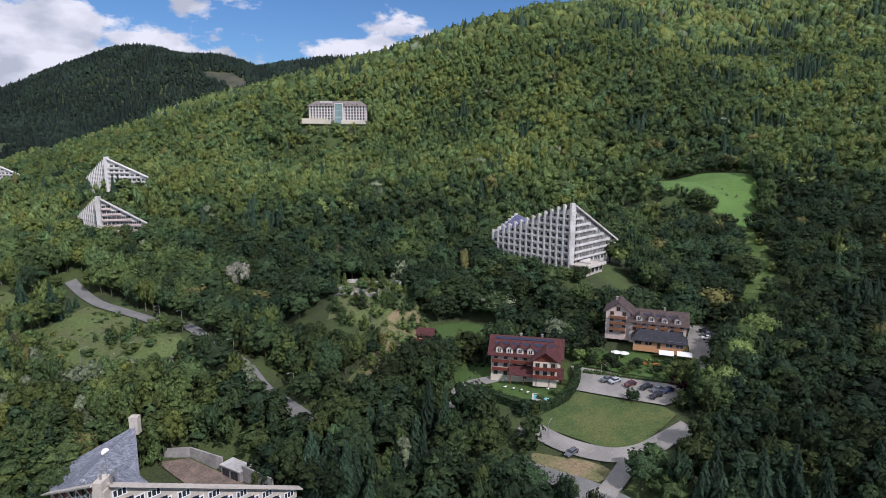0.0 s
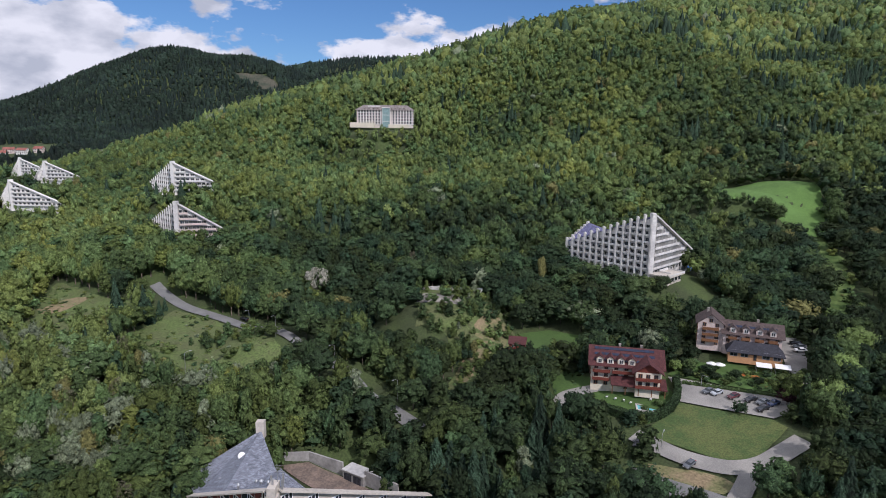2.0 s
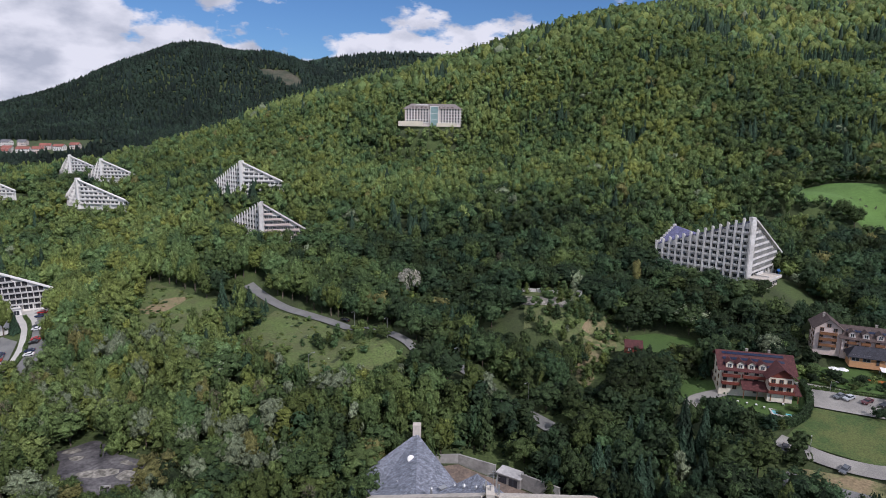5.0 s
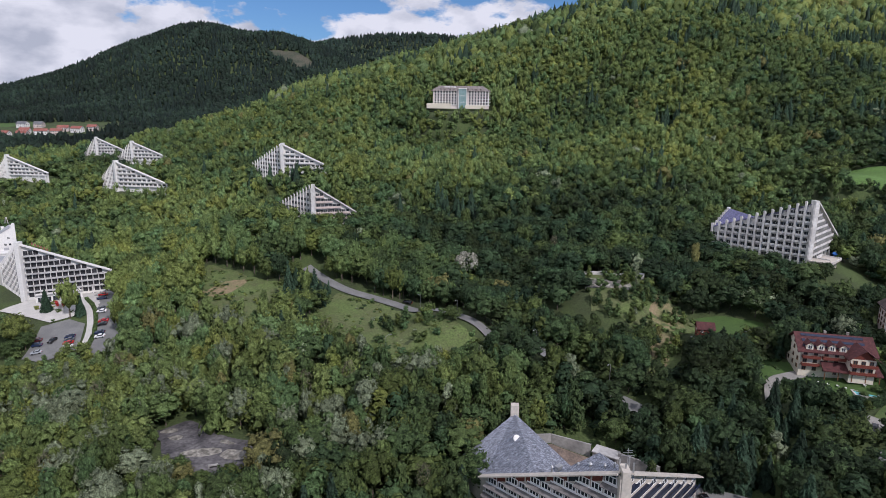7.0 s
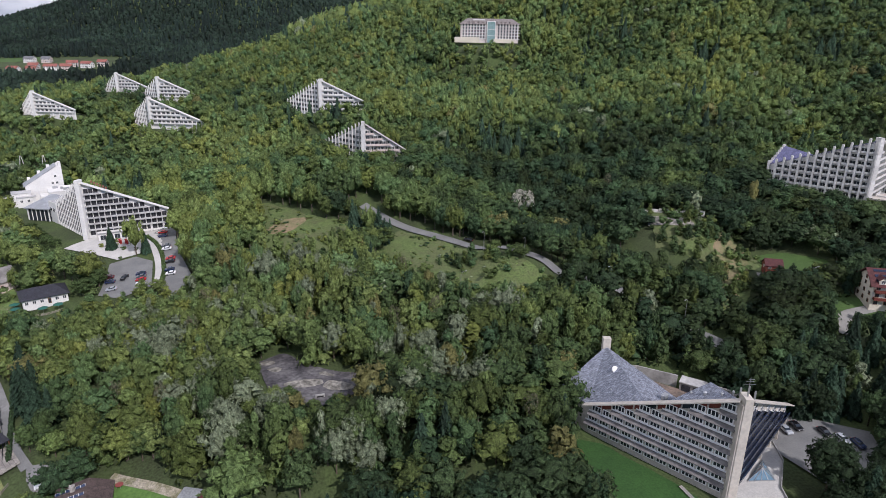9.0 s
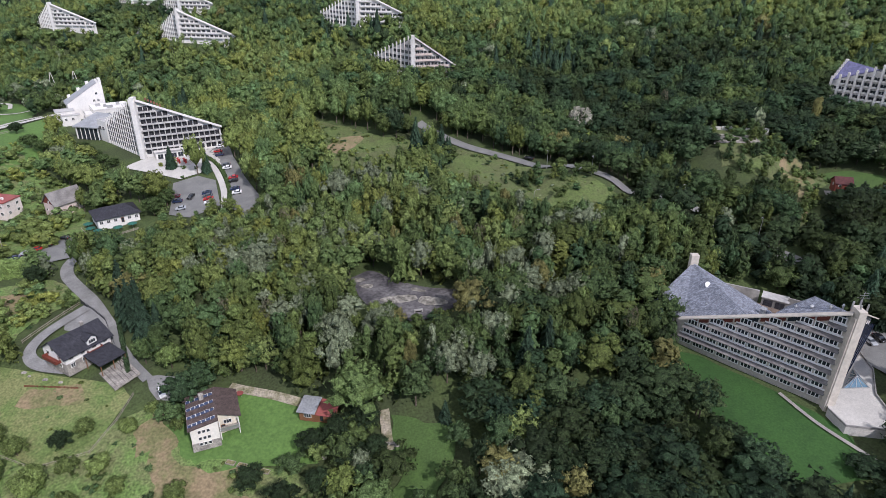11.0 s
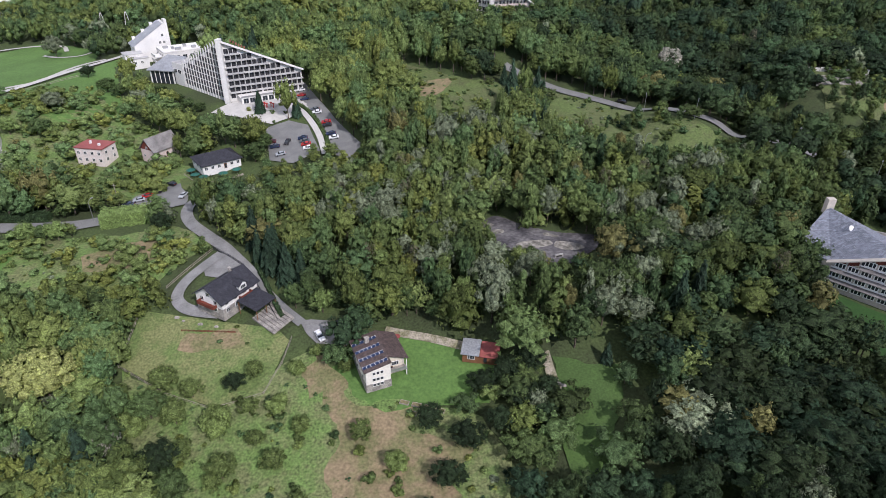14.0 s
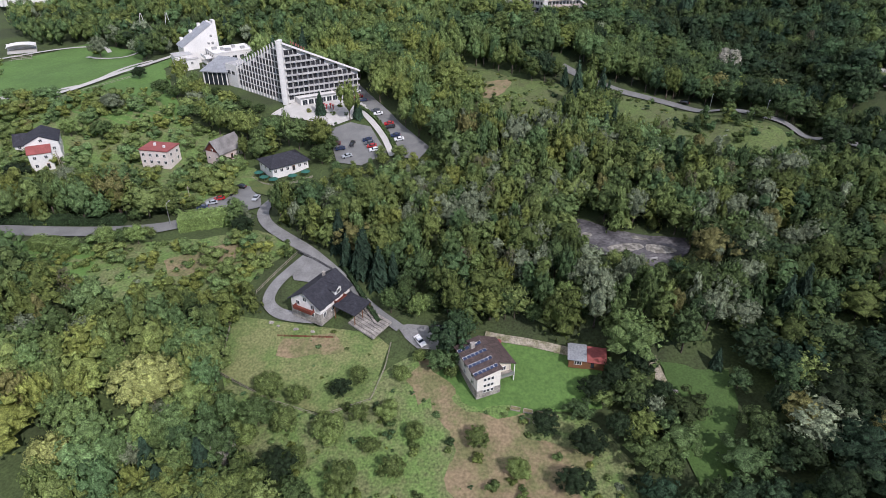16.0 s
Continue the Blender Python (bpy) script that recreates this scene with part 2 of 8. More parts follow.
def glossy(name, color, rough=0.1, metal=0.0):
    m, n, l, p = material(name)
    geo, small = n.new("ShaderNodeNewGeometry"), n.new("ShaderNodeTexNoise")
    small.inputs["Scale"].default_value = 0.7
    l.new(geo.outputs["Position"], small.inputs["Vector"])
    ramp = n.new("ShaderNodeValToRGB")
    ramp.color_ramp.elements[0].color = (*[c * 0.6 for c in color], 1)
    ramp.color_ramp.elements[1].color = (*[min(1, c * 1.4) for c in color], 1)
    l.new(small.outputs["Fac"], ramp.inputs["Fac"])
    l.new(ramp.outputs["Color"], p.inputs["Base Color"])
    p.inputs["Roughness"].default_value, p.inputs["Metallic"].default_value = rough, metal
    return m


def car_paint():
    m, n, l, p = material("car_paint")
    info = n.new("ShaderNodeObjectInfo")
    l.new(info.outputs["Color"], p.inputs["Base Color"])
    p.inputs["Roughness"].default_value = 0.25
    p.inputs["Coat Weight"].default_value = 0.6
    return m


def slate(name, light, dark, row=1.2):
    """Roof tiles in staggered rows, weathered."""
    m, n, l, p = material(name)
    geo = n.new("ShaderNodeNewGeometry")
    rows = n.new("ShaderNodeTexBrick")
    rows.inputs["Scale"].default_value = row
    rows.inputs["Color1"].default_value, rows.inputs["Color2"].default_value = (*light, 1), (*dark, 1)
    rows.inputs["Mortar"].default_value = (*[c * 0.55 for c in dark], 1)
    rows.inputs["Mortar Size"].default_value = 0.03
    l.new(geo.outputs["Position"], rows.inputs["Vector"])
    spots = n.new("ShaderNodeTexNoise")
    spots.inputs["Scale"].default_value, spots.inputs["Detail"].default_value = 0.9, 8
    l.new(geo.outputs["Position"], spots.inputs["Vector"])
    mix = n.new("ShaderNodeMixRGB")
    mix.blend_type = "OVERLAY"
    mix.inputs["Fac"].default_value = 0.75
    l.new(rows.outputs["Color"], mix.inputs["Color1"])
    l.new(spots.outputs["Fac"], mix.inputs["Color2"])
    l.new(mix.outputs["Color"], p.inputs["Base Color"])
    p.inputs["Roughness"].default_value = 0.75
    p.inputs["Specular IOR Level"].default_value = 0.3
    return m


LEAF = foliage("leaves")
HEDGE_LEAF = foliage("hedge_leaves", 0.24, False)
BARK = surface("bark", (0.13, 0.10, 0.075), 0.95, 0.3, 0.8, 6, 0.4)
SOIL = surface("forest_floor", (0.062, 0.088, 0.028), 0.95, 0.35, 0.06, 1.5, 0.5, second=(0.045, 0.058, 0.024))
LAWN = surface("mown_grass", (0.068, 0.122, 0.030), 0.9, 0.2, 0.08, 2.0, 0.3, second=(0.056, 0.098, 0.026))
GRASS = surface("rough_grass", (0.110, 0.160, 0.044), 0.95, 0.35, 0.09, 1.3, 0.6, second=(0.055, 0.095, 0.022))
# mottled slope grass, lightened so the west side's fuller sun is in the colour
BRIGHT = surface("sunlit_grass", (0.120, 0.188, 0.052), 0.95, 0.48, 0.12, 1.6, 0.6, second=(0.142, 0.160, 0.066))
PARK_GRASS = surface("park_grass", (0.102, 0.188, 0.044), 0.9, 0.20, 0.05, 1.2, 0.3, second=(0.082, 0.150, 0.036))
DEEP_LAWN = surface("deep_green_lawn", (0.036, 0.090, 0.020), 0.9, 0.18, 0.07, 2.0, 0.3, second=(0.028, 0.070, 0.017))
SANDY = surface("stony_path", (0.34, 0.30, 0.23), 0.95, 0.35, 0.5, 2.2, 0.5, second=(0.17, 0.16, 0.09))
DRY = surface("dry_meadow", (0.172, 0.185, 0.074), 0.95, 0.35, 0.10, 1.6, 0.6, second=(0.112, 0.160, 0.048))
BARE = surface("trodden_earth", (0.235, 0.180, 0.105), 0.95, 0.3, 0.16, 1.4, 0.5, second=(0.150, 0.150, 0.065))
FELLED_EARTH = surface("felled_slope", (0.085, 0.080, 0.055), 0.95, 0.4, 0.03, 0.3, 0.3, second=(0.045, 0.055, 0.035))
YARD_EARTH = surface("yard_earth", (0.20, 0.15, 0.12), 0.95, 0.25, 0.2, 1.5, 0.4, second=(0.14, 0.11, 0.09))
ASPHALT = surface("asphalt", (0.20, 0.20, 0.19), 0.9, 0.16, 0.2, 3.0, 0.2, second=(0.16, 0.16, 0.155))
GRAVEL = surface("gravel", (0.30, 0.285, 0.255), 0.95, 0.2, 0.15, 4.0, 0.4, second=(0.23, 0.22, 0.20))
LANE = surface("worn_lane", (0.235, 0.232, 0.225), 0.92, 0.2, 0.25, 2.5, 0.3, second=(0.18, 0.178, 0.17))
PAVING = surface("paving", (0.52, 0.50, 0.46), 0.85, 0.12, 0.3, 3.0, 0.2)
RUIN = surface("old_concrete", (0.130, 0.122, 0.122), 0.95, 0.40, 0.16, 0.9, 0.5, second=(0.060, 0.056, 0.060))
PALE_RUIN = surface("bare_screed", (0.30, 0.28, 0.24), 0.95, 0.4, 0.5, 1.4, 0.5, second=(0.14, 0.13, 0.11))
CONCRETE = surface("white_concrete", (0.66, 0.64, 0.60), 0.8, 0.12, 0.15, 1.2, 0.1, second=(0.52, 0.50, 0.47))
GREY = surface("grey_concrete", (0.34, 0.33, 0.31), 0.85, 0.18, 0.15, 1.0, 0.15, second=(0.24, 0.23, 0.22))
LIGHT_GREY = surface("light_grey_concrete", (0.48, 0.47, 0.45), 0.85, 0.15, 0.15, 1.0, 0.1, second=(0.38, 0.37, 0.36))
# brown-black with balcony shade put into the colour; DARK_PANEL is set again below
DARK_PANEL = surface("shade_dark_panel", (0.085, 0.072, 0.062), 0.9, 0.3, 0.2, 1.0, 0.2, second=(0.055, 0.048, 0.044))
SHADED_PANEL = surface("weathered_panel", (0.20, 0.19, 0.18), 0.9, 0.25, 0.2, 1.0, 0.2, second=(0.14, 0.13, 0.125))
BEIGE = surface("beige_concrete", (0.54, 0.49, 0.42), 0.85, 0.14, 0.2, 1.2, 0.1)
PLASTER = surface("white_plaster", (0.74, 0.72, 0.68), 0.85, 0.08, 0.2, 1.5, 0.05)
WHITE_FRAME = surface("white_window_frame", (0.80, 0.79, 0.77), 0.6, 0.05, 0.3, 2.0)
OFF_WHITE = surface("off_white_plaster", (0.74, 0.70, 0.62), 0.85, 0.08, 0.2, 1.5, 0.05)
CREAM = surface("cream_plaster", (0.66, 0.60, 0.48), 0.85, 0.08, 0.2, 1.5, 0.05)
PINK = surface("pale_pink_plaster", (0.60, 0.50, 0.45), 0.85, 0.10, 0.2, 1.5, 0.05)
ROSE = surface("rose_white_plaster", (0.70, 0.62, 0.57), 0.85, 0.12, 0.25, 1.5, 0.05)
ORANGE = surface("orange_plaster", (0.55, 0.30, 0.15), 0.85, 0.1, 0.2, 1.5, 0.05)
STONE = surface("field_stone", (0.36, 0.33, 0.29), 0.9, 0.35, 0.5, 3.0, 0.6, second=(0.22, 0.20, 0.18))
WOOD = surface("brown_timber", (0.22, 0.105, 0.05), 0.75, 0.25, 0.4, 5.0, 0.2)
REDWOOD = surface("red_brown_timber", (0.17, 0.045, 0.03), 0.7, 0.2, 0.4, 4.0, 0.2)
PALEWOOD = surface("grey_timber", (0.36, 0.32, 0.26), 0.85, 0.25, 0.5, 4.0, 0.3)
SLATE = slate("grey_slate", (0.34, 0.36, 0.41), (0.15, 0.16, 0.19), 0.9)
VIOLET = slate("violet_slate", (0.20, 0.20, 0.33), (0.14, 0.14, 0.25), 0.7)
MAROON = slate("maroon_tiles", (0.120, 0.040, 0.036), (0.070, 0.024, 0.024), 1.6)
BROWN_TILE = slate("brown_tiles", (0.12, 0.085, 0.075), (0.075, 0.055, 0.05), 1.6)
GREY_TILE = slate("grey_brown_tiles", (0.27, 0.235, 0.215), (0.20, 0.175, 0.16), 1.2)
DARK_TILE = slate("dark_tiles", (0.050, 0.050, 0.060), (0.030, 0.030, 0.038), 1.6)
OLIVE = surface("worn_lawn", (0.098, 0.118, 0.038), 0.92, 0.30, 0.10, 2.2, 0.4, second=(0.058, 0.094, 0.028))
FALLOW = surface("fallow_grass", (0.100, 0.138, 0.042), 0.92, 0.40, 0.08, 1.4, 0.6, second=(0.098, 0.112, 0.046))
PALE_RED = surface("faded_red_tiles", (0.30, 0.115, 0.09), 0.8, 0.2, 0.2, 1.5, 0.1)
RED_ROOF = surface("red_sheet_roof", (0.30, 0.085, 0.075), 0.6, 0.15, 0.3, 2.0, 0.1)
TIN = surface("tin_roof", (0.42, 0.43, 0.44), 0.45, 0.2, 0.4, 2.0, 0.1, metal=0.5)
FELT = surface("roofing_felt", (0.17, 0.17, 0.175), 0.9, 0.2, 0.2, 2.0, 0.2)
BARN_ROOF = surface("weathered_boards_roof", (0.25, 0.235, 0.22), 0.9, 0.25, 0.3, 3.0, 0.3, second=(0.16, 0.15, 0.14))
GLASS = glossy("window_glass", (0.030, 0.036, 0.042), 0.08)
# near-black pane: the shade of recessed balconies put into its colour
RECESS = surface("recess_shade_pane", (0.045, 0.045, 0.05), 0.35, 0.4, 0.6, 1.2)
BLUE_GLASS = glossy("blue_glass", (0.12, 0.20, 0.26), 0.06)
PALE_GLASS = glossy("pale_green_glass", (0.20, 0.30, 0.29), 0.12)
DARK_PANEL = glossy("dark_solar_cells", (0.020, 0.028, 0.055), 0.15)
PANEL = glossy("solar_cells", (0.026, 0.040, 0.085), 0.12)
METAL = surface("galvanised_steel", (0.45, 0.45, 0.45), 0.45, 0.1, 0.5, 5, metal=0.7)
TYRE = surface("rubber", (0.02, 0.02, 0.02), 0.8, 0.1)
RED = surface("red_paint", (0.45, 0.03, 0.025), 0.6, 0.1)
GREEN_CLOTH = surface("green_canvas", (0.03, 0.12, 0.09), 0.8, 0.15)
WHITE_CLOTH = surface("white_canvas", (0.78, 0.77, 0.74), 0.8, 0.06)
TARP = surface("blue_tarpaulin", (0.04, 0.14, 0.42), 0.6, 0.15)
WATER = glossy("pool_water", (0.16, 0.52, 0.58), 0.05)
PAINT = car_paint()
LAMP_GLASS = glossy("lamp_glass", (0.6, 0.6, 0.6), 0.2)
FLOWERS = surface("flower_bed", (0.45, 0.13, 0.03), 0.9, 0.5, 0.9, 2.0, 0.5, second=(0.06, 0.10, 0.02))


# ---- mesh helpers ----
def place_box(bm, cx, cy, cz, sx, sy, sz, yaw=0.0, m=None):
    """A box by its centre and sizes, turned about z by yaw (radians); m: a matrix put before all that."""
    mat = Matrix.Translation((cx, cy, cz)) @ Matrix.Rotation(yaw, 4, "Z") @ Matrix.Diagonal((sx, sy, sz, 1))
    bmesh.ops.create_cube(bm, size=1.0, matrix=(m @ mat) if m else mat)
    return bm


def boxes(*specs):
    bm = bmesh.new()
    for s in specs:
        place_box(bm, *s)
    return bm


def solid(points, faces):
    bm = bmesh.new()
    vs = [bm.verts.new(p) for p in points]
    for f in faces:
        bm.faces.new([vs[i] for i in f])
    bmesh.ops.recalc_face_normals(bm, faces=bm.faces)
    return bm


def cone(r1, r2, depth, z=0.0, seg=10, x=0.0, y=0.0, bm=None):
    bm = bm or bmesh.new()
    bmesh.ops.create_cone(bm, cap_ends=True, segments=seg, radius1=r1, radius2=r2, depth=depth, matrix=Matrix.Translation((x, y, z + depth / 2)))
    return bm


def beam(bm, a, b, w, h=None):
    """A bar from a to b of width w and height h."""
    a, b = Vector(a), Vector(b)
    d = b - a
    rot = d.to_track_quat("X", "Z").to_matrix().to_4x4()
    bmesh.ops.create_cube(bm, size=1.0, matrix=Matrix.Translation((a + b) / 2) @ rot @ Matrix.Diagonal((d.length, w, h or w, 1)))
    return bm


def part(name, bm, mat, parent=None, label="", loc=None):
    me = bpy.data.meshes.new(name)
    bm.to_mesh(me)
    bm.free()
    me.materials.append(mat)
    ob = new(name, me)
    if parent:
        ob.parent = parent
    if loc is not None:
        ob.matrix_basis = loc
    if label:
        ob["label"] = label
    return ob


def shared(name, data, parent, m, label=""):
    """One more piece on a mesh that others use too."""
    ob = new(name, data)
    ob.parent = parent
    ob.matrix_basis = m
    if label:
        ob["label"] = label
    return ob


def mesh_of(name, bm, mat):
    me = bpy.data.meshes.new(name)
    bm.to_mesh(me)
    bm.free()
    me.materials.append(mat)
    return me


def thing(name, m, label, category, group="", kind=""):
    ob = new(name)
    ob.matrix_basis = m
    ob.empty_display_size = 0.5
    return tagged(ob, label, category, group, kind)


def fast_mesh(name, verts, quads=None, tris=None, mat=None, tint=None, smooth=False, lean=None):
    """A mesh from arrays; tint: a colour for each vertex."""
    me = bpy.data.meshes.new(name)
    nq = 0 if quads is None else len(quads)
    ntr = 0 if tris is None else len(tris)
    loops = np.concatenate([np.asarray(a, np.int32).ravel() for a in (quads, tris) if a is not None and len(a)])
    starts = np.concatenate([np.arange(nq, dtype=np.int32) * 4, nq * 4 + np.arange(ntr, dtype=np.int32) * 3])
    me.vertices.add(len(verts))
    me.vertices.foreach_set("co", np.asarray(verts, np.float32).ravel())
    me.loops.add(len(loops))
    me.loops.foreach_set("vertex_index", loops)
    me.polygons.add(nq + ntr)
    me.polygons.foreach_set("loop_start", starts)
    if tint is not None:
        at = me.color_attributes.new("tint", "FLOAT_COLOR", "POINT")
        at.data.foreach_set("color", np.concatenate([np.asarray(tint, np.float32), np.ones((len(verts), 1), np.float32)], 1).ravel())
    if lean is not None:
        me.attributes.new("lean", "FLOAT_VECTOR", "POINT").data.foreach_set("vector", np.asarray(lean, np.float32).ravel())
    me.update(calc_edges=True)
    me.polygons.foreach_set("use_smooth", np.full(nq + ntr, smooth))
    if mat:
        me.materials.append(mat)
    return me


def inside(px, py, poly):
    px, py = np.asarray(px, float), np.asarray(py, float)
    hit = np.zeros(px.shape, bool)
    n = len(poly)
    for i in range(n):
        (x1, y1), (x2, y2) = poly[i], poly[(i + 1) % n]
        if y1 == y2:
            continue
        cross = ((y1 > py) != (y2 > py)) & (px < (x2 - x1) * (py - y1) / (y2 - y1) + x1)
        hit ^= cross
    return hit


def gap_to(px, py, line):
    """Distance from points to a polyline."""
    best = np.full(np.shape(px), 1e9)
    for (x1, y1), (x2, y2) in zip(line[:-1], line[1:]):
        dx, dy = x2 - x1, y2 - y1
        u = np.clip(((px - x1) * dx + (py - y1) * dy) / (dx * dx + dy * dy), 0, 1)
        best = np.minimum(best, np.hypot(px - x1 - u * dx, py - y1 - u * dy))
    return best


def rounded(points, rounds=2, closed=True):
    """Chaikin's corner cutting."""
    pts = [tuple(map(float, p)) for p in points]
    for _ in range(rounds):
        out = []
        n = len(pts)
        for i in range(n if closed else n - 1):
            (ax, ay), (bx, by) = pts[i], pts[(i + 1) % n]
            out += [(0.75 * ax + 0.25 * bx, 0.75 * ay + 0.25 * by), (0.25 * ax + 0.75 * bx, 0.25 * ay + 0.75 * by)]
        pts = out if closed else [pts[0], *out, pts[-1]]
    return pts


def ribbon(line, width):
    line = rounded(line, 2, closed=False)
    left, right = [], []
    for i, (x, y) in enumerate(line):
        (ax, ay), (bx, by) = line[max(0, i - 1)], line[min(len(line) - 1, i + 1)]
        d = math.hypot(bx - ax, by - ay) or 1
        nx, ny = -(by - ay) / d * width / 2, (bx - ax) / d * width / 2
        left.append((x + nx, y + ny))
        right.append((x - nx, y - ny))
    return left + right[::-1]


def sheet(name, outline, mat, lift=0.12, step=4.0, wobble=0.0, label="", category=""):
    """A patch of ground cover that follows the terrain; its edge is broken by wobble metres."""
    pts = []
    n = len(outline)
    for i in range(n):
        (ax, ay), (bx, by) = outline[i], outline[(i + 1) % n]
        k = max(1, int(math.hypot(bx - ax, by - ay) / (2.0 if wobble else step)))
        for j in range(k):
            x, y = ax + (bx - ax) * j / k, ay + (by - ay) * j / k
            if wobble:
                v = noise.noise_vector((x * 0.13, y * 0.13, 1.7))
                w = noise.noise_vector((x * 0.6, y * 0.6, 4.1))
                x, y = x + wobble * (v.x + 0.4 * w.x), y + wobble * (v.y + 0.4 * w.y)
            pts.append((x, y))
    xs, ys = [p[0] for p in pts], [p[1] for p in pts]
    gx, gy = np.meshgrid(np.arange(min(xs), max(xs), step), np.arange(min(ys), max(ys), step))
    gx, gy = gx.ravel() + 0.013, gy.ravel() + 0.017
    keep = inside(gx, gy, pts)
    loop = pts + [pts[0]]
    keep &= gap_to(gx, gy, loop) > step * 0.35
    flat = [Vector(p) for p in pts] + [Vector((a, b)) for a, b in zip(gx[keep], gy[keep])]
    edges = [(i, (i + 1) % len(pts)) for i in range(len(pts))]
    vs, _, fs, *_ = geometry.delaunay_2d_cdt(flat, edges, [list(range(len(pts)))], 1, 1e-4)
    co = np.array([(v.x, v.y) for v in vs])
    z = height(co[:, 0], co[:, 1]) + lift
    me = fast_mesh(name, np.column_stack([co, z]), tris=np.array([f for f in fs if len(f) == 3]), mat=mat, smooth=True)
    ob = new(name, me)
    return tagged(ob, label, category, kind="structure")

# ---- ground ----
def axis(lo, near_lo, near_hi, hi, step):
    mid = list(np.arange(near_lo, near_hi + 0.1, step))
    out, d = [], step
    x = near_hi
    while x < hi:
        d *= 1.12
        x += d
        out.append(x)
    pre, d, x = [], step, near_lo
    while x > lo:
        d *= 1.12
        x -= d
        pre.append(x)
    return np.array(pre[::-1] + mid + out)


gxs, gys = axis(-3200, -640, 330, 3200, 6.0), axis(-900, 40, 700, 4200, 6.0)
GX, GY = np.meshgrid(gxs, gys)
nx, ny = len(gxs), len(gys)
idx = np.arange(nx * ny).reshape(ny, nx)
ground_quads = np.stack([idx[:-1, :-1], idx[:-1, 1:], idx[1:, 1:], idx[1:, :-1]], -1).reshape(-1, 4)
ground = new("ground", fast_mesh("ground", np.column_stack([GX.ravel(), GY.ravel(), height(GX.ravel(), GY.ravel())]), quads=ground_quads, mat=SOIL, smooth=True))
tagged(ground, "dark shaded woodland floor rising into hills", "ground", kind="structure")

# outlines on the plan, metres
FIELD = [(-158, 261), (-147, 258), (-137.6, 255.5), (-124, 248), (-112, 235), (-101, 225), (-91, 216), (-86, 210.5), (-94.5, 209), (-107.5, 210), (-121.2, 203.7), (-129.9, 204.7), (-140.9, 212.6), (-151.8, 224.5), (-162.8, 229.1), (-166.3, 239.0), (-161, 252)]
FIELD_UP = [(-230.4, 290.2), (-211.1, 279.6), (-193.8, 269.9), (-180.5, 267.5), (-176.9, 251.4), (-185.1, 240.8), (-197.9, 236.0), (-213.5, 242), (-222.4, 258.0)]
RUIN_SLAB = [(-196.3, 159.2), (-185.8, 167.1), (-174.5, 158.5), (-153.6, 154.5), (-155.5, 146.8), (-162.5, 139.8), (-169.2, 135.5), (-177.5, 142), (-184.4, 145), (-190.2, 154)]
CAR_PARK = [(43.8, 197.7), (47.5, 196.0), (61.1, 188.1), (75.5, 178.1), (71.2, 171.4), (66.0, 169.2), (42.0, 182.1), (43.9, 190.2)]
UPPER_DRIVE = [(95.3, 226.9), (103.3, 225.0), (101.5, 218.3), (96.7, 208.5), (91.4, 199.8), (88.7, 190.3), (79.1, 180.1), (75.4, 182.8), (83.3, 188.5), (85.9, 202.7), (90.0, 214.4)]
FRONT_LAWN = [(41.6, 181.6), (65.7, 168.6), (67.9, 164.4), (56.8, 154.7), (51.9, 149.6), (42.9, 153.8), (31.0, 162.9), (27.4, 167.9), (30.7, 170.8), (39.1, 176.5)]
VERGE = [(24.4, 153.6), (35.8, 149.5), (42.0, 145.9), (44.5, 142.2), (39.4, 140.0), (33.2, 142.4), (23.8, 148.4)]
LEFT_LAWN = [(3.9, 203.8), (14.7, 204.4), (16.8, 193.6), (3.9, 190.1)]
BACK_LAWN = [(-4.9, 237.7), (9.2, 240.0), (22.0, 230.8), (19.8, 219.9), (-2.0, 224.1)]
GARDEN = [(44.4, 199.2), (54.6, 207.8), (69.6, 206.1), (83.4, 198.9), (85.0, 190.1), (76.7, 181.5), (59.1, 191.0)]
RED_PLOT = [(11.7, 201.5), (41.4, 195.2), (42.4, 181.2), (29.8, 171.3), (7.9, 183.4)]
WASTE = [(-45.4, 242.7), (-49.6, 263.1), (-15.9, 265.4), (-6.9, 244.2), (-3.0, 229.8), (-12.0, 226.0), (-18.0, 209.1), (-27.0, 192.8), (-33.8, 195.4), (-25.0, 218.4), (-32.1, 230.1), (-46.1, 236.4)]
WASTE_SLAB = [(-47.0, 246.8), (-44.2, 256.4), (-26.9, 254.0), (-26.6, 244.9)]
MEADOW = [(131, 381), (145, 409), (161, 414), (188, 402), (200, 398), (190, 368), (173, 337), (163, 337), (158, 348), (147, 357), (131, 364)]
MEADOW_STRIP = [(172, 336), (166, 307), (145, 260), (120, 231), (112, 231), (134, 262), (153, 309), (155, 333)]
PARK = [(-520, 330), (-496, 352), (-486.4, 362), (-467.7, 386), (-440, 372), (-415.2, 355.7), (-406.4, 330.0), (-402, 307.6), (-414.0, 285.0), (-424, 269), (-452, 272), (-500, 280)]
TERRACE_LAWN = [(-420, 266.5), (-410.5, 285), (-399, 308), (-392, 335), (-382, 338), (-386, 312), (-379, 300), (-366, 276), (-356, 262), (-361, 247), (-378, 242), (-400, 246)]
ROAD_LAWN = [(-400, 158), (-380.3, 159.5), (-368.1, 159), (-350, 158.5), (-343.7, 152), (-344.6, 143.3), (-335.0, 131.3), (-338.9, 127.9), (-351.2, 140.4), (-362.1, 145.6), (-376.3, 150.6), (-400, 150)]
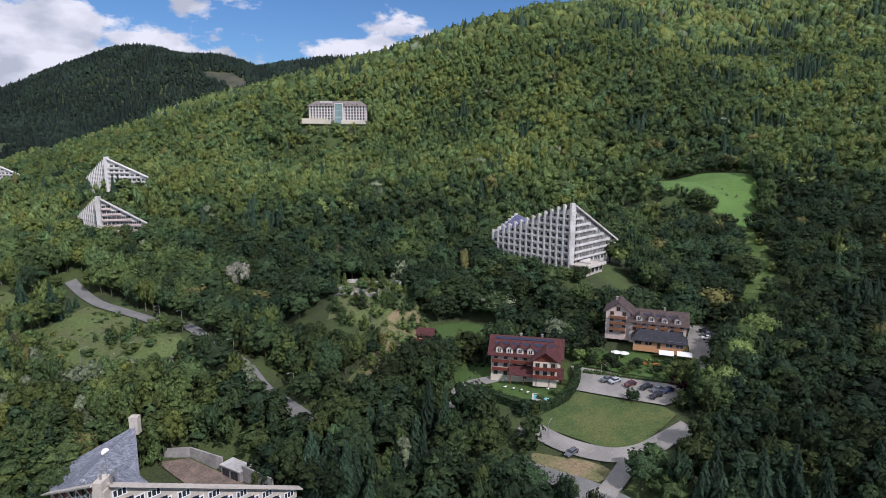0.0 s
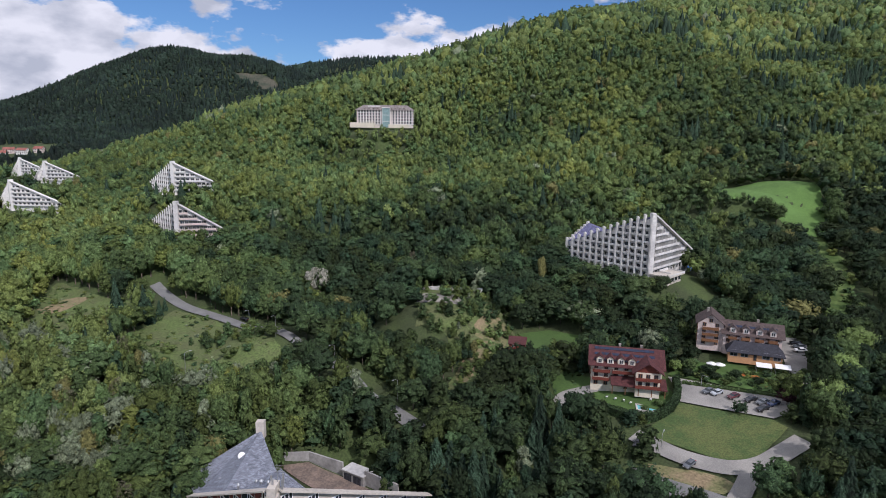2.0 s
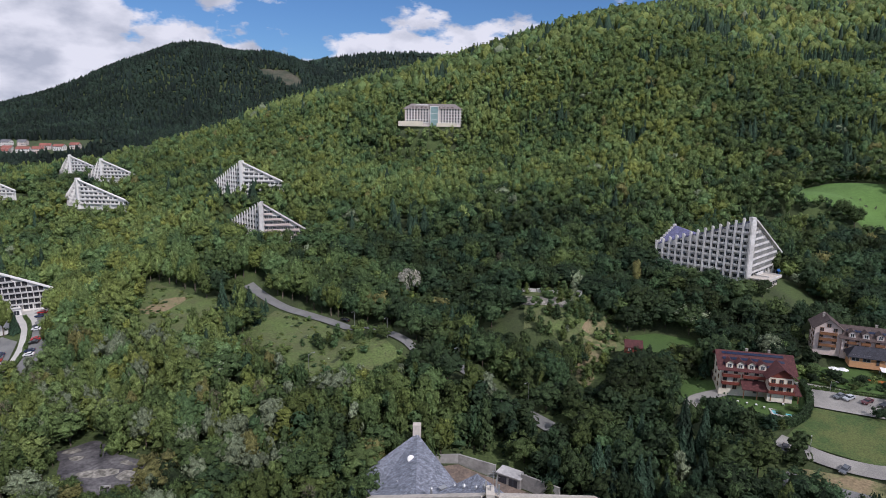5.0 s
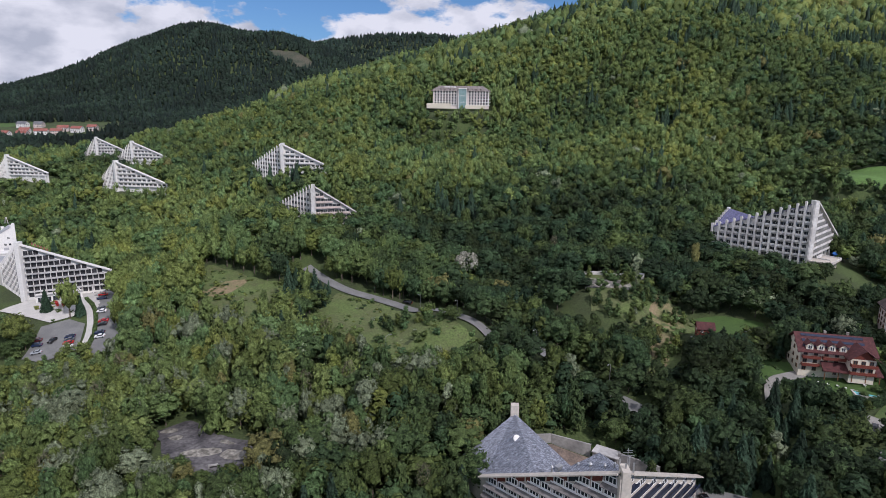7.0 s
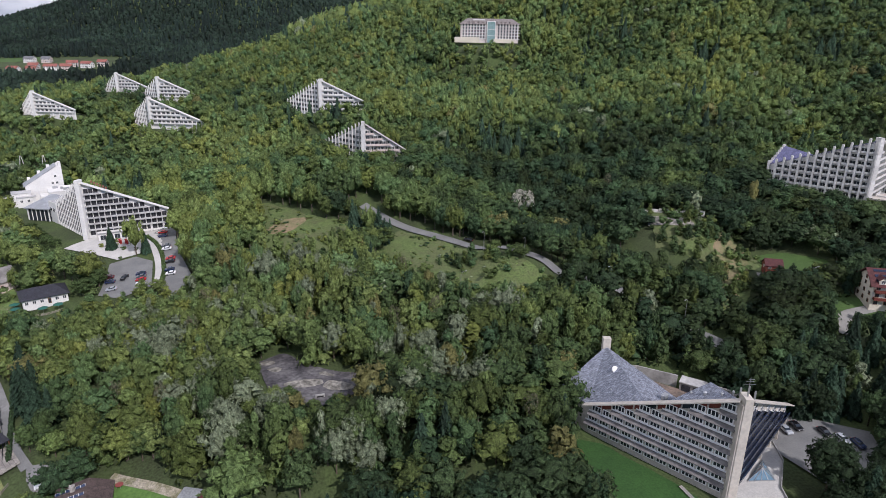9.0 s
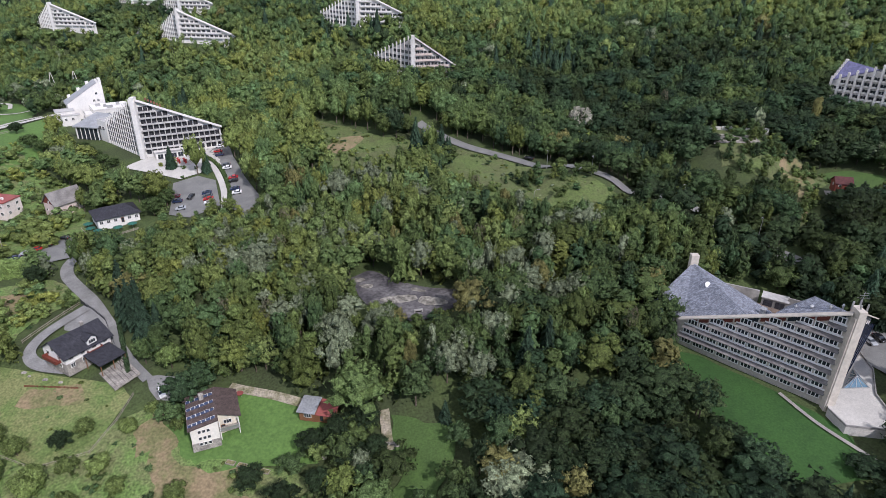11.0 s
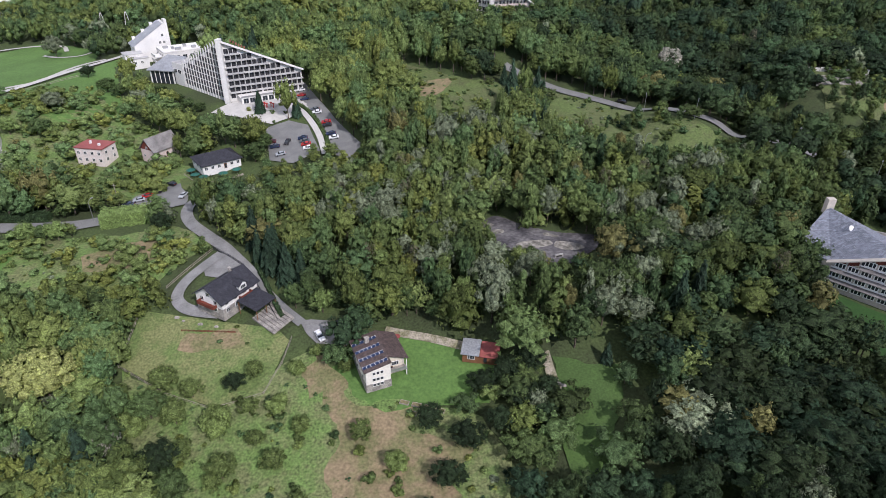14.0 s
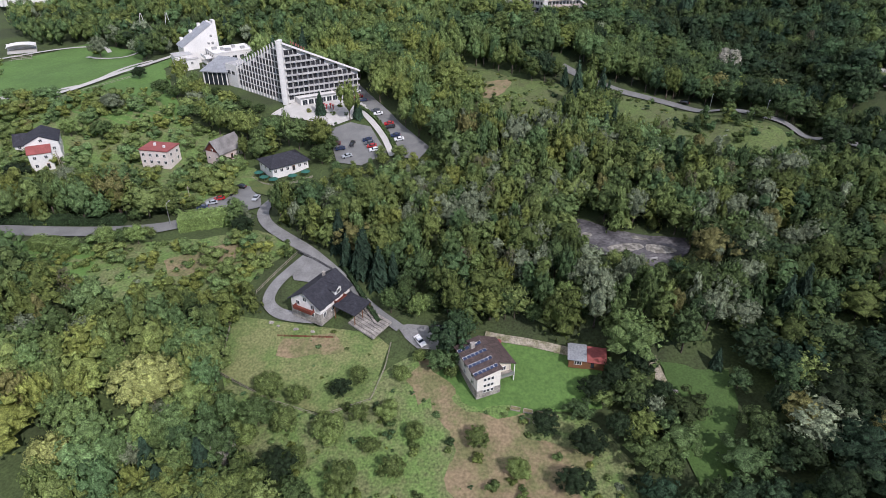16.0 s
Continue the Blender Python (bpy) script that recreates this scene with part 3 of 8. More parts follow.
SLOPE_GRASS = [(-442.9, 261.1), (-406.1, 262.3), (-391.7, 267.6), (-372.4, 266.1), (-353.1, 254.3), (-335.9, 243.8), (-309.5, 213.0), (-305.4, 196.7), (-326.1, 183.0), (-362.5, 201.6), (-386.4, 195.0), (-416.7, 201.6)]
ROUGH = [(-366.9, 150.9), (-347.6, 156.7), (-318.6, 160.0), (-293.9, 165.0), (-280.0, 153.5), (-288.2, 142.0), (-293.4, 128.6), (-308.3, 130.6), (-323.3, 129.0), (-339.5, 131.3)]
PADDOCK = [(-291.8, 126.0), (-290.8, 107.6), (-274.9, 99.8), (-261, 95.2), (-249.2, 99.5), (-245.4, 114.9), (-250, 119), (-266.7, 121.5), (-280.3, 124.0)]
SOLAR_LAWN = [(-228.0, 109.6), (-219.5, 116.8), (-211.7, 117.6), (-197.4, 113.7), (-188.2, 109.1), (-190.5, 95.5), (-202.2, 95), (-213.0, 92.5), (-226, 98), (-232.3, 101.2), (-233.2, 105.3)]
ORCHARD = [(-289.4, 105.9), (-261.3, 95.3), (-246.0, 108.1), (-237.8, 113.1), (-230.3, 100.1), (-192.9, 92.0), (-185.7, 82.4), (-185.6, 54.0), (-260.6, 55.1), (-271.2, 70.0), (-280.2, 84.0), (-283.6, 93.4)]
BARE_PATCH = [(-229.6, 112.2), (-238.7, 109.6), (-240.0, 102.9), (-231.5, 98.0), (-229.5, 87.3), (-224.6, 73.1), (-223, 62), (-193, 60), (-195.5, 74), (-196.2, 84.2), (-205.5, 90.9), (-216.5, 92.5), (-226.4, 96.4), (-230.1, 101.2), (-232.5, 107.0)]
RIGHT_LAWN = [(-172.2, 108.5), (-156.0, 106.6), (-157.5, 95.3), (-161.5, 86.4), (-162.5, 76.5), (-171.3, 72.0), (-173.5, 83.7), (-167.8, 94.1), (-172.2, 99.0)]
YARD = [(-280, 145), (-274, 150.5), (-268, 145.2), (-265, 140), (-272, 138), (-277, 139)]
HOTEL_LOT = [(-284, 238), (-275, 244), (-265.7, 240.5), (-256.6, 220), (-266.0, 211), (-276.5, 214.5), (-281, 229.0)]
HOTEL_LOT_TWO = [(-278, 292), (-265.0, 263.2), (-253.5, 243), (-238.8, 222), (-243.5, 212.6), (-252.0, 217.0), (-255.8, 232.6), (-262.8, 245), (-272, 262), (-288, 281), (-288.4, 293.4)]
HOTEL_YARD = [(-312, 250), (-303, 247), (-282, 241), (-267, 252), (-280, 284), (-305, 262)]
NEAR_LAWN = [(-97, 129), (-90, 127), (-74, 111), (-68, 104), (-64, 97), (-66, 86), (-78, 84), (-89, 94), (-94, 108)]
LAWN_PATH = [(-74.6, 111.2), (-70.9, 101.5), (-66.5, 95.5), (-60, 88)]
NEAR_LOT = [(-42, 139), (-34, 143), (-16, 134), (-20, 112), (-36, 110), (-45, 126)]
NEAR_COURT = [(-80, 158), (-72, 160.5), (-61, 155), (-48, 147), (-54, 142), (-66, 148)]
FELLED = [(-595, 1510), (-560, 1525), (-525, 1555), (-480, 1520), (-455, 1462), (-480, 1425), (-500, 1440), (-512, 1475), (-553, 1488)]
FAR_FIELD = [(-900, 960), (-800, 985), (-765, 965), (-780, 935), (-900, 925)]
CAFE_LOT = [(-323, 180), (-321.5, 188.6), (-313.5, 197.6), (-308, 199), (-306, 195), (-301, 189), (-299, 183), (-305.9, 176.6), (-314, 176.8)]
CAFE_LAWN = [(-310.3, 203.0), (-303.4, 205.1), (-296, 201.5), (-290.2, 197.4), (-292.1, 192.5), (-299.1, 190.4), (-305.3, 194.2)]
LANE_UP = [(-178, 284), (-165, 272.5), (-153.5, 264.2), (-140.5, 260.2), (-127, 255.0), (-117.5, 249.0), (-107.5, 240.0), (-98.5, 231.5), (-89.5, 224.0), (-82, 214.5), (-74, 205.5), (-63, 195.5), (-50, 184), (-40, 174)]
LANE_LOW = [(24, 166.5), (27.7, 162.3), (33.0, 156.1), (39.4, 151.7), (45.6, 148.8), (53.3, 149.2), (60.1, 153.0), (68.9, 158.1)]
MAIN_ROAD = [(17.8, 149.9), (23.5, 145.4), (29.0, 141.7), (35.0, 138.0), (41.3, 132.5), (50.5, 121.5)]
JUNCTION = [(50.4, 148.5), (45.9, 142.2), (40.0, 135.3)]
LEFT_ROAD = [(-460, 168), (-420, 166.6), (-385.8, 165.6), (-373.6, 165.2), (-359.8, 165.3), (-346.3, 166.1), (-331, 167.4), (-320.2, 173.0), (-310, 179), (-300, 184)]
HOUSE_LANE = [(-285, 191), (-290, 189.8), (-295.5, 186), (-297.5, 178), (-293.3, 168.2), (-283.3, 159.2), (-275.4, 152.8), (-268.5, 145.6), (-262.1, 139)]
LANE_END = [(-263, 140), (-257, 133), (-250, 126), (-243, 120.5)]
CAR_PAD = [(-244, 121.5), (-240.7, 122), (-235.4, 121.6), (-231, 117.2), (-229.0, 113.2), (-237.5, 114.2), (-241, 117)]
HOTEL_PATH = [(-290, 268), (-283.8, 265.3), (-271.5, 253.6), (-263.8, 241.6), (-258.3, 230.6), (-254, 217)]
STONE_PATH = [(-219, 118.5), (-215.6, 117.6), (-210.2, 116.6), (-204.9, 115.4), (-196.0, 112.5), (-188, 110)]
LEFT_DRIVE = [(-9.9, 220.7), (0.3, 218.1), (9.6, 217.1), (20.0, 213.1)]
LEFT_DRIVE_TWO = [(1.5, 177.6), (4.3, 184.4), (6.8, 189.2), (13.5, 191.2), (17.9, 192.3)]
PARK_PATH = [(-500, 279), (-470, 275.5), (-446.1, 273.2), (-422, 270.5), (-413.2, 288.5), (-402.4, 312.7), (-390.6, 346.8)]
PARK_PATH_THREE = [(-425, 278), (-412, 287), (-408, 317), (-400, 330)]
PARK_PATH_FOUR = [(-419.6, 357.1), (-421.8, 343.1), (-436.4, 343.4), (-450, 352)]
RUIN_PATH = [(-175.2, 110), (-174.3, 105.5), (-172.8, 99)]
PARK_PATH_TWO = [(-508, 350), (-480, 376), (-452, 378), (-440, 360)]
RETREAT_LANE = [(-420, 395), (-405, 430), (-402, 470), (-430, 520)]
YARD_LANE = [(-275, 149), (-278.6, 143.3), (-282.4, 137), (-283.4, 131.1), (-281, 127.4), (-276.4, 125.0), (-268, 124)]

COVER = (
    ("meadow", FIELD, FALLOW, 2.5, "open field of mixed green and dry grass"),
    ("meadow", FIELD_UP, FALLOW, 2.5, "upper field of mixed green and dry grass"),
    ("parking_ruin", RUIN_SLAB, RUIN, 1.2, "cracked stained old concrete slab in the wood"),
    ("lawn", FRONT_LAWN, OLIVE, 0.4, "mown green lawn below the car park"),
    ("verge", VERGE, BARE, 0.4, "dry brown grass verge between two roads"),
    ("lawn", LEFT_LAWN, LAWN, 0.4, "small green lawn beside the guest house"),
    ("lawn", BACK_LAWN, LAWN, 1.0, "green lawn behind the guest house"),
    ("garden", GARDEN, LAWN, 0.8, "green garden with shrubs and flower beds"),
    ("garden", RED_PLOT, LAWN, 0.5, "small garden round the red-roofed guest house"),
    ("waste_ground", WASTE, FALLOW, 2.0, "overgrown dry grass clearing in the wood"),
    ("meadow", MEADOW, PARK_GRASS, 2.0, "bright green hillside meadow"),
    ("meadow", MEADOW_STRIP, GRASS, 2.0, "narrow grassy ride down through the wood"),
    ("park_lawn", PARK, PARK_GRASS, 2.0, "wide mown park lawn"),
    ("park_lawn", TERRACE_LAWN, PARK_GRASS, 1.0, "grass beside the white hotel annexe"),
    ("lawn", ROAD_LAWN, PARK_GRASS, 0.8, "mown green lawn below the village road"),
    ("slope", SLOPE_GRASS, BRIGHT, 3.0, "rough grassy slope with scattered bushes"),
    ("slope", ROUGH, BRIGHT, 3.0, "rough green grass and scrub below the road"),
    ("paddock", PADDOCK, DRY, 0.2, "fenced dry grass paddock below the white house"),
    ("lawn", SOLAR_LAWN, PARK_GRASS, 1.0, "lush green lawn round the solar-roofed house"),
    ("orchard", ORCHARD, BRIGHT, 2.0, "rough green orchard grass"),
    ("lawn", RIGHT_LAWN, LAWN, 1.5, "small green glade between trees"),
    ("lawn", NEAR_LAWN, DEEP_LAWN, 0.6, "dark green lawn below the terraced hotel"),
    ("far_field", FAR_FIELD, LAWN, 4.0, "distant green field beside the village"),
)
for nm, outline, mat, wob, lab in COVER:
    sheet(nm, outline, mat, 0.35, 4.0, wob, lab, nm.replace("_", " "))
sheet("bare_ground", BARE_PATCH, BARE, 0.42, 4.0, 6.0, "trodden brown earth in the orchard", "bare ground")
sheet("felled_slope", FELLED, FELLED_EARTH, 1.0, 12.0, 8.0, "felled slope of brown brush on the far hill", "slope")
sheet("lawn", CAFE_LAWN, OLIVE, 0.44, 3.0, 0.3, "half-moon of grass below the restaurant terrace", "lawn")
for k, (px, py) in enumerate(((-175, 148.5), (-164.5, 148), (-185.5, 156), (-190, 160), (-170, 154))):
    r0 = (3.2, 3.6, 1.6, 2.2, 1.8)[k]
    sheet("bare_screed", [(px + r0 * 1.5 * math.cos(q), py + r0 * 0.8 * math.sin(q)) for q in np.arange(0, 6.28, 0.6)], PALE_RUIN, 0.40 + 0.01 * k, 2.0, 1.6, "pale worn patch on the old slab", "slab")
sheet("bare_ground", [(-12, 227), (-7, 240), (-14, 250), (-21, 238), (-24, 222), (-30, 205), (-29, 198), (-22, 210)], BARE, 0.42, 4.0, 2.5, "bare brown earth in the clearing", "bare ground")
sheet("bare_ground", [(-222, 262), (-214, 272), (-203, 270), (-206, 260), (-214, 256)], BARE, 0.42, 4.0, 2.5, "reddish bare patch in the field", "bare ground")
sheet("bare_ground", [(-320, 150), (-300, 158), (-296, 150), (-304, 143), (-318, 142)], BARE, 0.42, 4.0, 2.5, "patch of dry yellow grass", "bare ground")
sheet("bare_ground", [(-276, 118), (-262, 118.5), (-258, 113), (-268, 111), (-277, 113)], BARE, 0.42, 4.0, 2.5, "brown worn patch in the paddock", "bare ground")

PAVED = (
    ("car_park", CAR_PARK, GRAVEL, "pale gravel car park of the guest houses"),
    ("driveway", UPPER_DRIVE, GRAVEL, "pale driveway beside the upper guest house"),
    ("paved_yard", YARD, LANE, "grey gravel yard of the white house"),
    ("car_park", HOTEL_LOT, ASPHALT, "grey hotel car park"),
    ("car_park", HOTEL_LOT_TWO, ASPHALT, "long grey hotel car park along the trees"),
    ("terrace", HOTEL_YARD, PAVING, "pale paved forecourt of the white hotel"),
    ("car_park", NEAR_LOT, ASPHALT, "small grey car park under trees"),
    ("courtyard", NEAR_COURT, YARD_EARTH, "brown walled courtyard behind the slate roof"),
    ("car_park", CAFE_LOT, ASPHALT, "grey parking by the dark-roofed restaurant"),
    ("driveway", CAR_PAD, LANE, "small pale gravel parking spot beside the house"),
    ("slab", WASTE_SLAB, PALE_RUIN, "rubble-strewn foundation slab"),
)
for nm, outline, mat, lab in PAVED:
    sheet(nm, outline, mat, 0.50, 4.0, 0.5 if nm == "driveway" else 0.0, lab, nm.replace("_", " "))
WAYS = (
    ("road", LANE_UP, 5.2, ASPHALT, "grey asphalt lane climbing through the wood"),
    ("road", LANE_LOW, 6.0, GRAVEL, "pale access road below the lawn"),
    ("road", MAIN_ROAD, 7.5, ASPHALT, "grey main road at the wood's edge"),
    ("road", JUNCTION, 5.0, GRAVEL, "short link between two roads"),
    ("road", LEFT_ROAD, 6.5, ASPHALT, "grey village road behind hedges"),
    ("road", HOUSE_LANE, 4.2, LANE, "narrow grey lane to the houses"),
    ("path", HOTEL_PATH, 2.6, PAVING, "pale curved footpath between hedges"),
    ("path", STONE_PATH, 2.6, SANDY, "pale stony path along the wood's edge"),
    ("driveway", LEFT_DRIVE, 4.0, GRAVEL, "pale driveway"),
    ("driveway", LEFT_DRIVE_TWO, 4.5, GRAVEL, "pale driveway"),
    ("path", PARK_PATH, 4.0, PAVING, "pale park path"),
    ("path", PARK_PATH_THREE, 2.5, PAVING, "pale straight park path"),
    ("path", PARK_PATH_FOUR, 2.2, PAVING, "pale curved park path"),
    ("path", LAWN_PATH, 1.0, GRAVEL, "narrow pale path across the lawn"),
    ("path", RUIN_PATH, 2.6, SANDY, "short worn stony path in a glade"),
    ("road", LANE_END, 2.8, ASPHALT, "dark narrow end of the lane"),
    ("path", PARK_PATH_TWO, 2.5, PAVING, "pale park path"),
    ("road", RETREAT_LANE, 5.0, ASPHALT, "grey lane between hotels"),
    ("driveway", YARD_LANE, 3.6, LANE, "pale curved drive of the white house"),
)
for k, (nm, line, wide, mat, lab) in enumerate(WAYS):
    sheet(nm, ribbon(line, wide), mat, 0.54 + 0.012 * k, 3.0, 0.0, lab, nm)

# ---- plants: prototypes as arrays ----
rng = np.random.default_rng(5)


def ball(detail):
    bm = bmesh.new()
    bmesh.ops.create_icosphere(bm, subdivisions=detail, radius=1.0)
    v = np.array([x.co[:] for x in bm.verts])
    f = np.array([[a.index for a in x.verts] for x in bm.faces])
    bm.free()
    return v, f


OCTA = np.array([(1, 0, 0), (-1, 0, 0), (0, 1, 0), (0, -1, 0), (0, 0, 1), (0, 0, -1)], float)
BALLS = {0: (OCTA, np.array([(0, 2, 4), (2, 1, 4), (1, 3, 4), (3, 0, 4), (2, 0, 5), (1, 2, 5), (3, 1, 5), (0, 3, 5)])), 1: ball(1), 2: ball(2)}


def leaf_quads(centre, normal, size, r):
    """Small bent quads at the centres, facing roughly along the normals."""
    n = len(centre)
    normal = normal + r.normal(0, 0.34, (n, 3))
    normal /= np.linalg.norm(normal, axis=1, keepdims=True)
    other = r.normal(0, 1, (n, 3))
    u = np.cross(normal, other)
    u /= np.linalg.norm(u, axis=1, keepdims=True)
    w = np.cross(normal, u)
    s = (size * r.uniform(0.65, 1.3, n))[:, None]
    t = s * r.uniform(0.55, 1.0, (n, 1))
    v = np.stack([centre - u * s, centre - w * t + normal * s * 0.25, centre + u * s, centre + w * t + normal * s * 0.25], 1).reshape(-1, 3)
    return v, np.arange(4 * n).reshape(n, 4)


def leaf_tris(centre, normal, size, r):
    """Leaf clumps as single triangles of uneven shape."""
    n = len(centre)
    normal = normal + r.normal(0, 0.36, (n, 3))
    normal /= np.linalg.norm(normal, axis=1, keepdims=True)
    u = np.cross(normal, r.normal(0, 1, (n, 3)))
    u /= np.linalg.norm(u, axis=1, keepdims=True)
    w = np.cross(normal, u)
    s = (size * r.uniform(0.7, 1.35, n))[:, None]
    v = np.stack([centre + u * s * r.uniform(0.8, 1.3, (n, 1)), centre + (-0.5 * u + 0.87 * w) * s * r.uniform(0.7, 1.2, (n, 1)), centre + (-0.5 * u - 0.87 * w) * s * r.uniform(0.7, 1.2, (n, 1))], 1).reshape(-1, 3)
    return v, np.arange(3 * n).reshape(n, 3)


def unit_rows(v):
    return v / np.maximum(1e-6, np.linalg.norm(v, axis=1, keepdims=True))


def broadleaf(seed, lobes, leaves, leaf, wide=1.0, core=1, low=0.22, airy=0.0):
    """A crown 1 high and about 1 across (radius 0.5), standing on z = 0: lobes of foliage with leaf clumps over them."""
    r = np.random.default_rng(seed)
    V, T, Q = [], [], []
    cen, rad = [], []
    for i in range(lobes):
        a = 2.4 * i + r.uniform(-0.5, 0.5)
        k = (i + 0.5) / lobes
        z = low + 0.16 + (0.68 - low) * k
        spread = 0.27 * math.sin(math.pi * min(1, 0.22 + 0.80 * (1 - k))) * wide * r.uniform(0.75, 1.2)
        cen.append((spread * math.cos(a), spread * math.sin(a), z))
        rad.append(r.uniform(0.21, 0.29) * (1.10 - 0.30 * k))
    cen, rad = np.array(cen), np.array(rad)
    off = 0
    bv, bf = BALLS[core]
    for c, q in zip(cen, rad):
        shape = bv * (q * (0.88 - airy) * r.uniform(0.85, 1.1, (len(bv), 1))) * np.array([wide ** 0.5, wide ** 0.5, 0.95]) + c
        V.append(shape)
        T.append(bf + off)
        off += len(bv)
    which = r.integers(0, lobes, leaves * 3)
    d = r.normal(0, 1, (leaves * 3, 3))
    d[:, 2] = np.where(d[:, 2] < -0.3, -d[:, 2], d[:, 2])
    d /= np.linalg.norm(d, axis=1, keepdims=True)
    p = cen[which] + d * rad[which][:, None] * np.array([wide ** 0.5, wide ** 0.5, 1.0]) * r.uniform(0.84, 1.12, (len(d), 1))
    buried = np.zeros(len(p), bool)
    for c, q in zip(cen, rad):
        buried |= np.linalg.norm(p - c, axis=1) < q * 0.78
    p, d = p[~buried][:leaves], d[~buried][:leaves]
    lv, lt = leaf_tris(p, d, leaf, r)
    return np.vstack(V + [lv]), np.vstack(T + [lt + off]), np.zeros((0, 4), int), crown_lean(list(zip(V, cen)), lv, d)


def clumped(seed, lobes, leaves, leaf, wide=1.0, low=0.16, lobe=0.125):
    """A crown of many small clumps set over an egg-shaped body, with dark gaps between them."""
    r = np.random.default_rng(seed)
    k = (np.arange(lobes) + 0.5) / lobes
    up = 1 - 1.62 * k
    a = 2.39996 * np.arange(lobes) + r.uniform(-0.35, 0.35, lobes)
    flat = np.sqrt(np.maximum(0, 1 - up ** 2))
    cen = np.column_stack([0.36 * wide * flat * np.cos(a), 0.36 * wide * flat * np.sin(a), 0.56 + (0.44 - 0.6 * low) * up * 0.78])
    swell = 1 + 0.18 * np.sin(2 * a + r.uniform(0, 6)) * flat
    cen[:, :2] *= (swell * r.uniform(0.82, 1.12, lobes))[:, None]
    cen[:, 2] += r.uniform(-0.05, 0.05, lobes)
    rad = lobe * r.uniform(0.72, 1.35, lobes)
    bv, bf = BALLS[1]
    V, T, off = [], [], 0
    body = bv * np.array([0.27 * wide, 0.27 * wide, 0.32]) + np.array([0, 0, 0.54])
    V.append(body)
    T.append(bf)
    off += len(bv)
    bv, bf = BALLS[0]
    for c, q in zip(cen, rad):
        V.append(bv * (q * r.uniform(0.66, 0.98, (len(bv), 1))) * np.array([1.05, 1.05, 0.85]) + c)
        T.append(bf + off)
        off += len(bv)
    which = r.integers(0, lobes, leaves)
    d = r.normal(0, 1, (leaves, 3)) + 0.5 * unit_rows(cen - np.array([0, 0, 0.5]))[which] + np.array([0, 0, 0.35])
    d /= np.linalg.norm(d, axis=1, keepdims=True)
    p = cen[which] + d * rad[which][:, None] * r.uniform(0.70, 1.30, (leaves, 1))
    lv, lt = leaf_tris(p, d + r.normal(0, 0.35, d.shape), leaf, r)
    balls = [(V[0], np.array([0, 0, 0.54]))] + list(zip(V[1:], cen))
    return np.vstack(V + [lv]), np.vstack(T + [lt + off]), np.zeros((0, 4), int), crown_lean(balls, lv, d)


def needle(seed, tiers, per, core=7):
    """A spruce, 1 high, radius about 0.5 at its foot: drooping tiers of branches round a dark cone."""
    r = np.random.default_rng(seed)
    ring = np.linspace(0, 2 * math.pi, core, endpoint=False)
    V = [np.column_stack([0.30 * np.cos(ring), 0.30 * np.sin(ring), np.full(core, 0.10)]), [[0, 0, 0.96]]]
    T = [[i, (i + 1) % core, core] for i in range(core)]
    off = core + 1
    qv, qq = [], []
    for k in range(tiers):
        u = k / tiers
        z, reach = 0.10 + 0.88 * u, 0.46 * (1 - u) ** 0.85 + 0.03
        n = max(4, int(per * (1 - 0.6 * u)))
        for j in range(n):
            a = 2 * math.pi * (j + 0.5 * (k % 2)) / n + r.uniform(-0.3, 0.3)
            q = reach * r.uniform(0.75, 1.15)
            c, s = math.cos(a), math.sin(a)
            w = q * r.uniform(0.30, 0.45)
            root, tip = (0.0, 0.05 * reach), (q, -0.22 * q - 0.02)
            mid = (0.55 * q, 0.02)
            for x, dz, side in ((root[0], root[1], 0), (mid[0], mid[1], w), (tip[0], tip[1], 0), (mid[0], mid[1] - 0.05 * q, -w)):
                qv.append((x * c - side * s, x * s + side * c, z + dz))
            m = len(qv)
            qq.append((m - 4, m - 3, m - 2, m - 1))
    return np.vstack(V + [np.array(qv)]), np.array(T), np.array(qq) + off


def lean_of(proto):
    """The way each leaf of a crown faces on the whole: out of its lobe, or out of the axis."""
    if len(proto) > 3:
        return proto[3]
    v = proto[0]
    return unit_rows(np.column_stack([v[:, 0], v[:, 1], np.full(len(v), 0.16)]))


def crown_lean(balls, leaves, leaf_dirs):
    """Directions for the lobes' own corners and for the leaf triangles on them, each a mix of lobe and crown."""
    out = []
    for pts, c in balls:
        out.append(unit_rows(pts - c))
    d = np.vstack(out + [np.repeat(unit_rows(leaf_dirs), 3, 0)])
    p = np.vstack([b[0] for b in balls] + [leaves])
    return unit_rows(0.85 * d + 0.45 * unit_rows(p - np.array([0, 0, 0.42])) + np.array([0, 0, 0.10]))


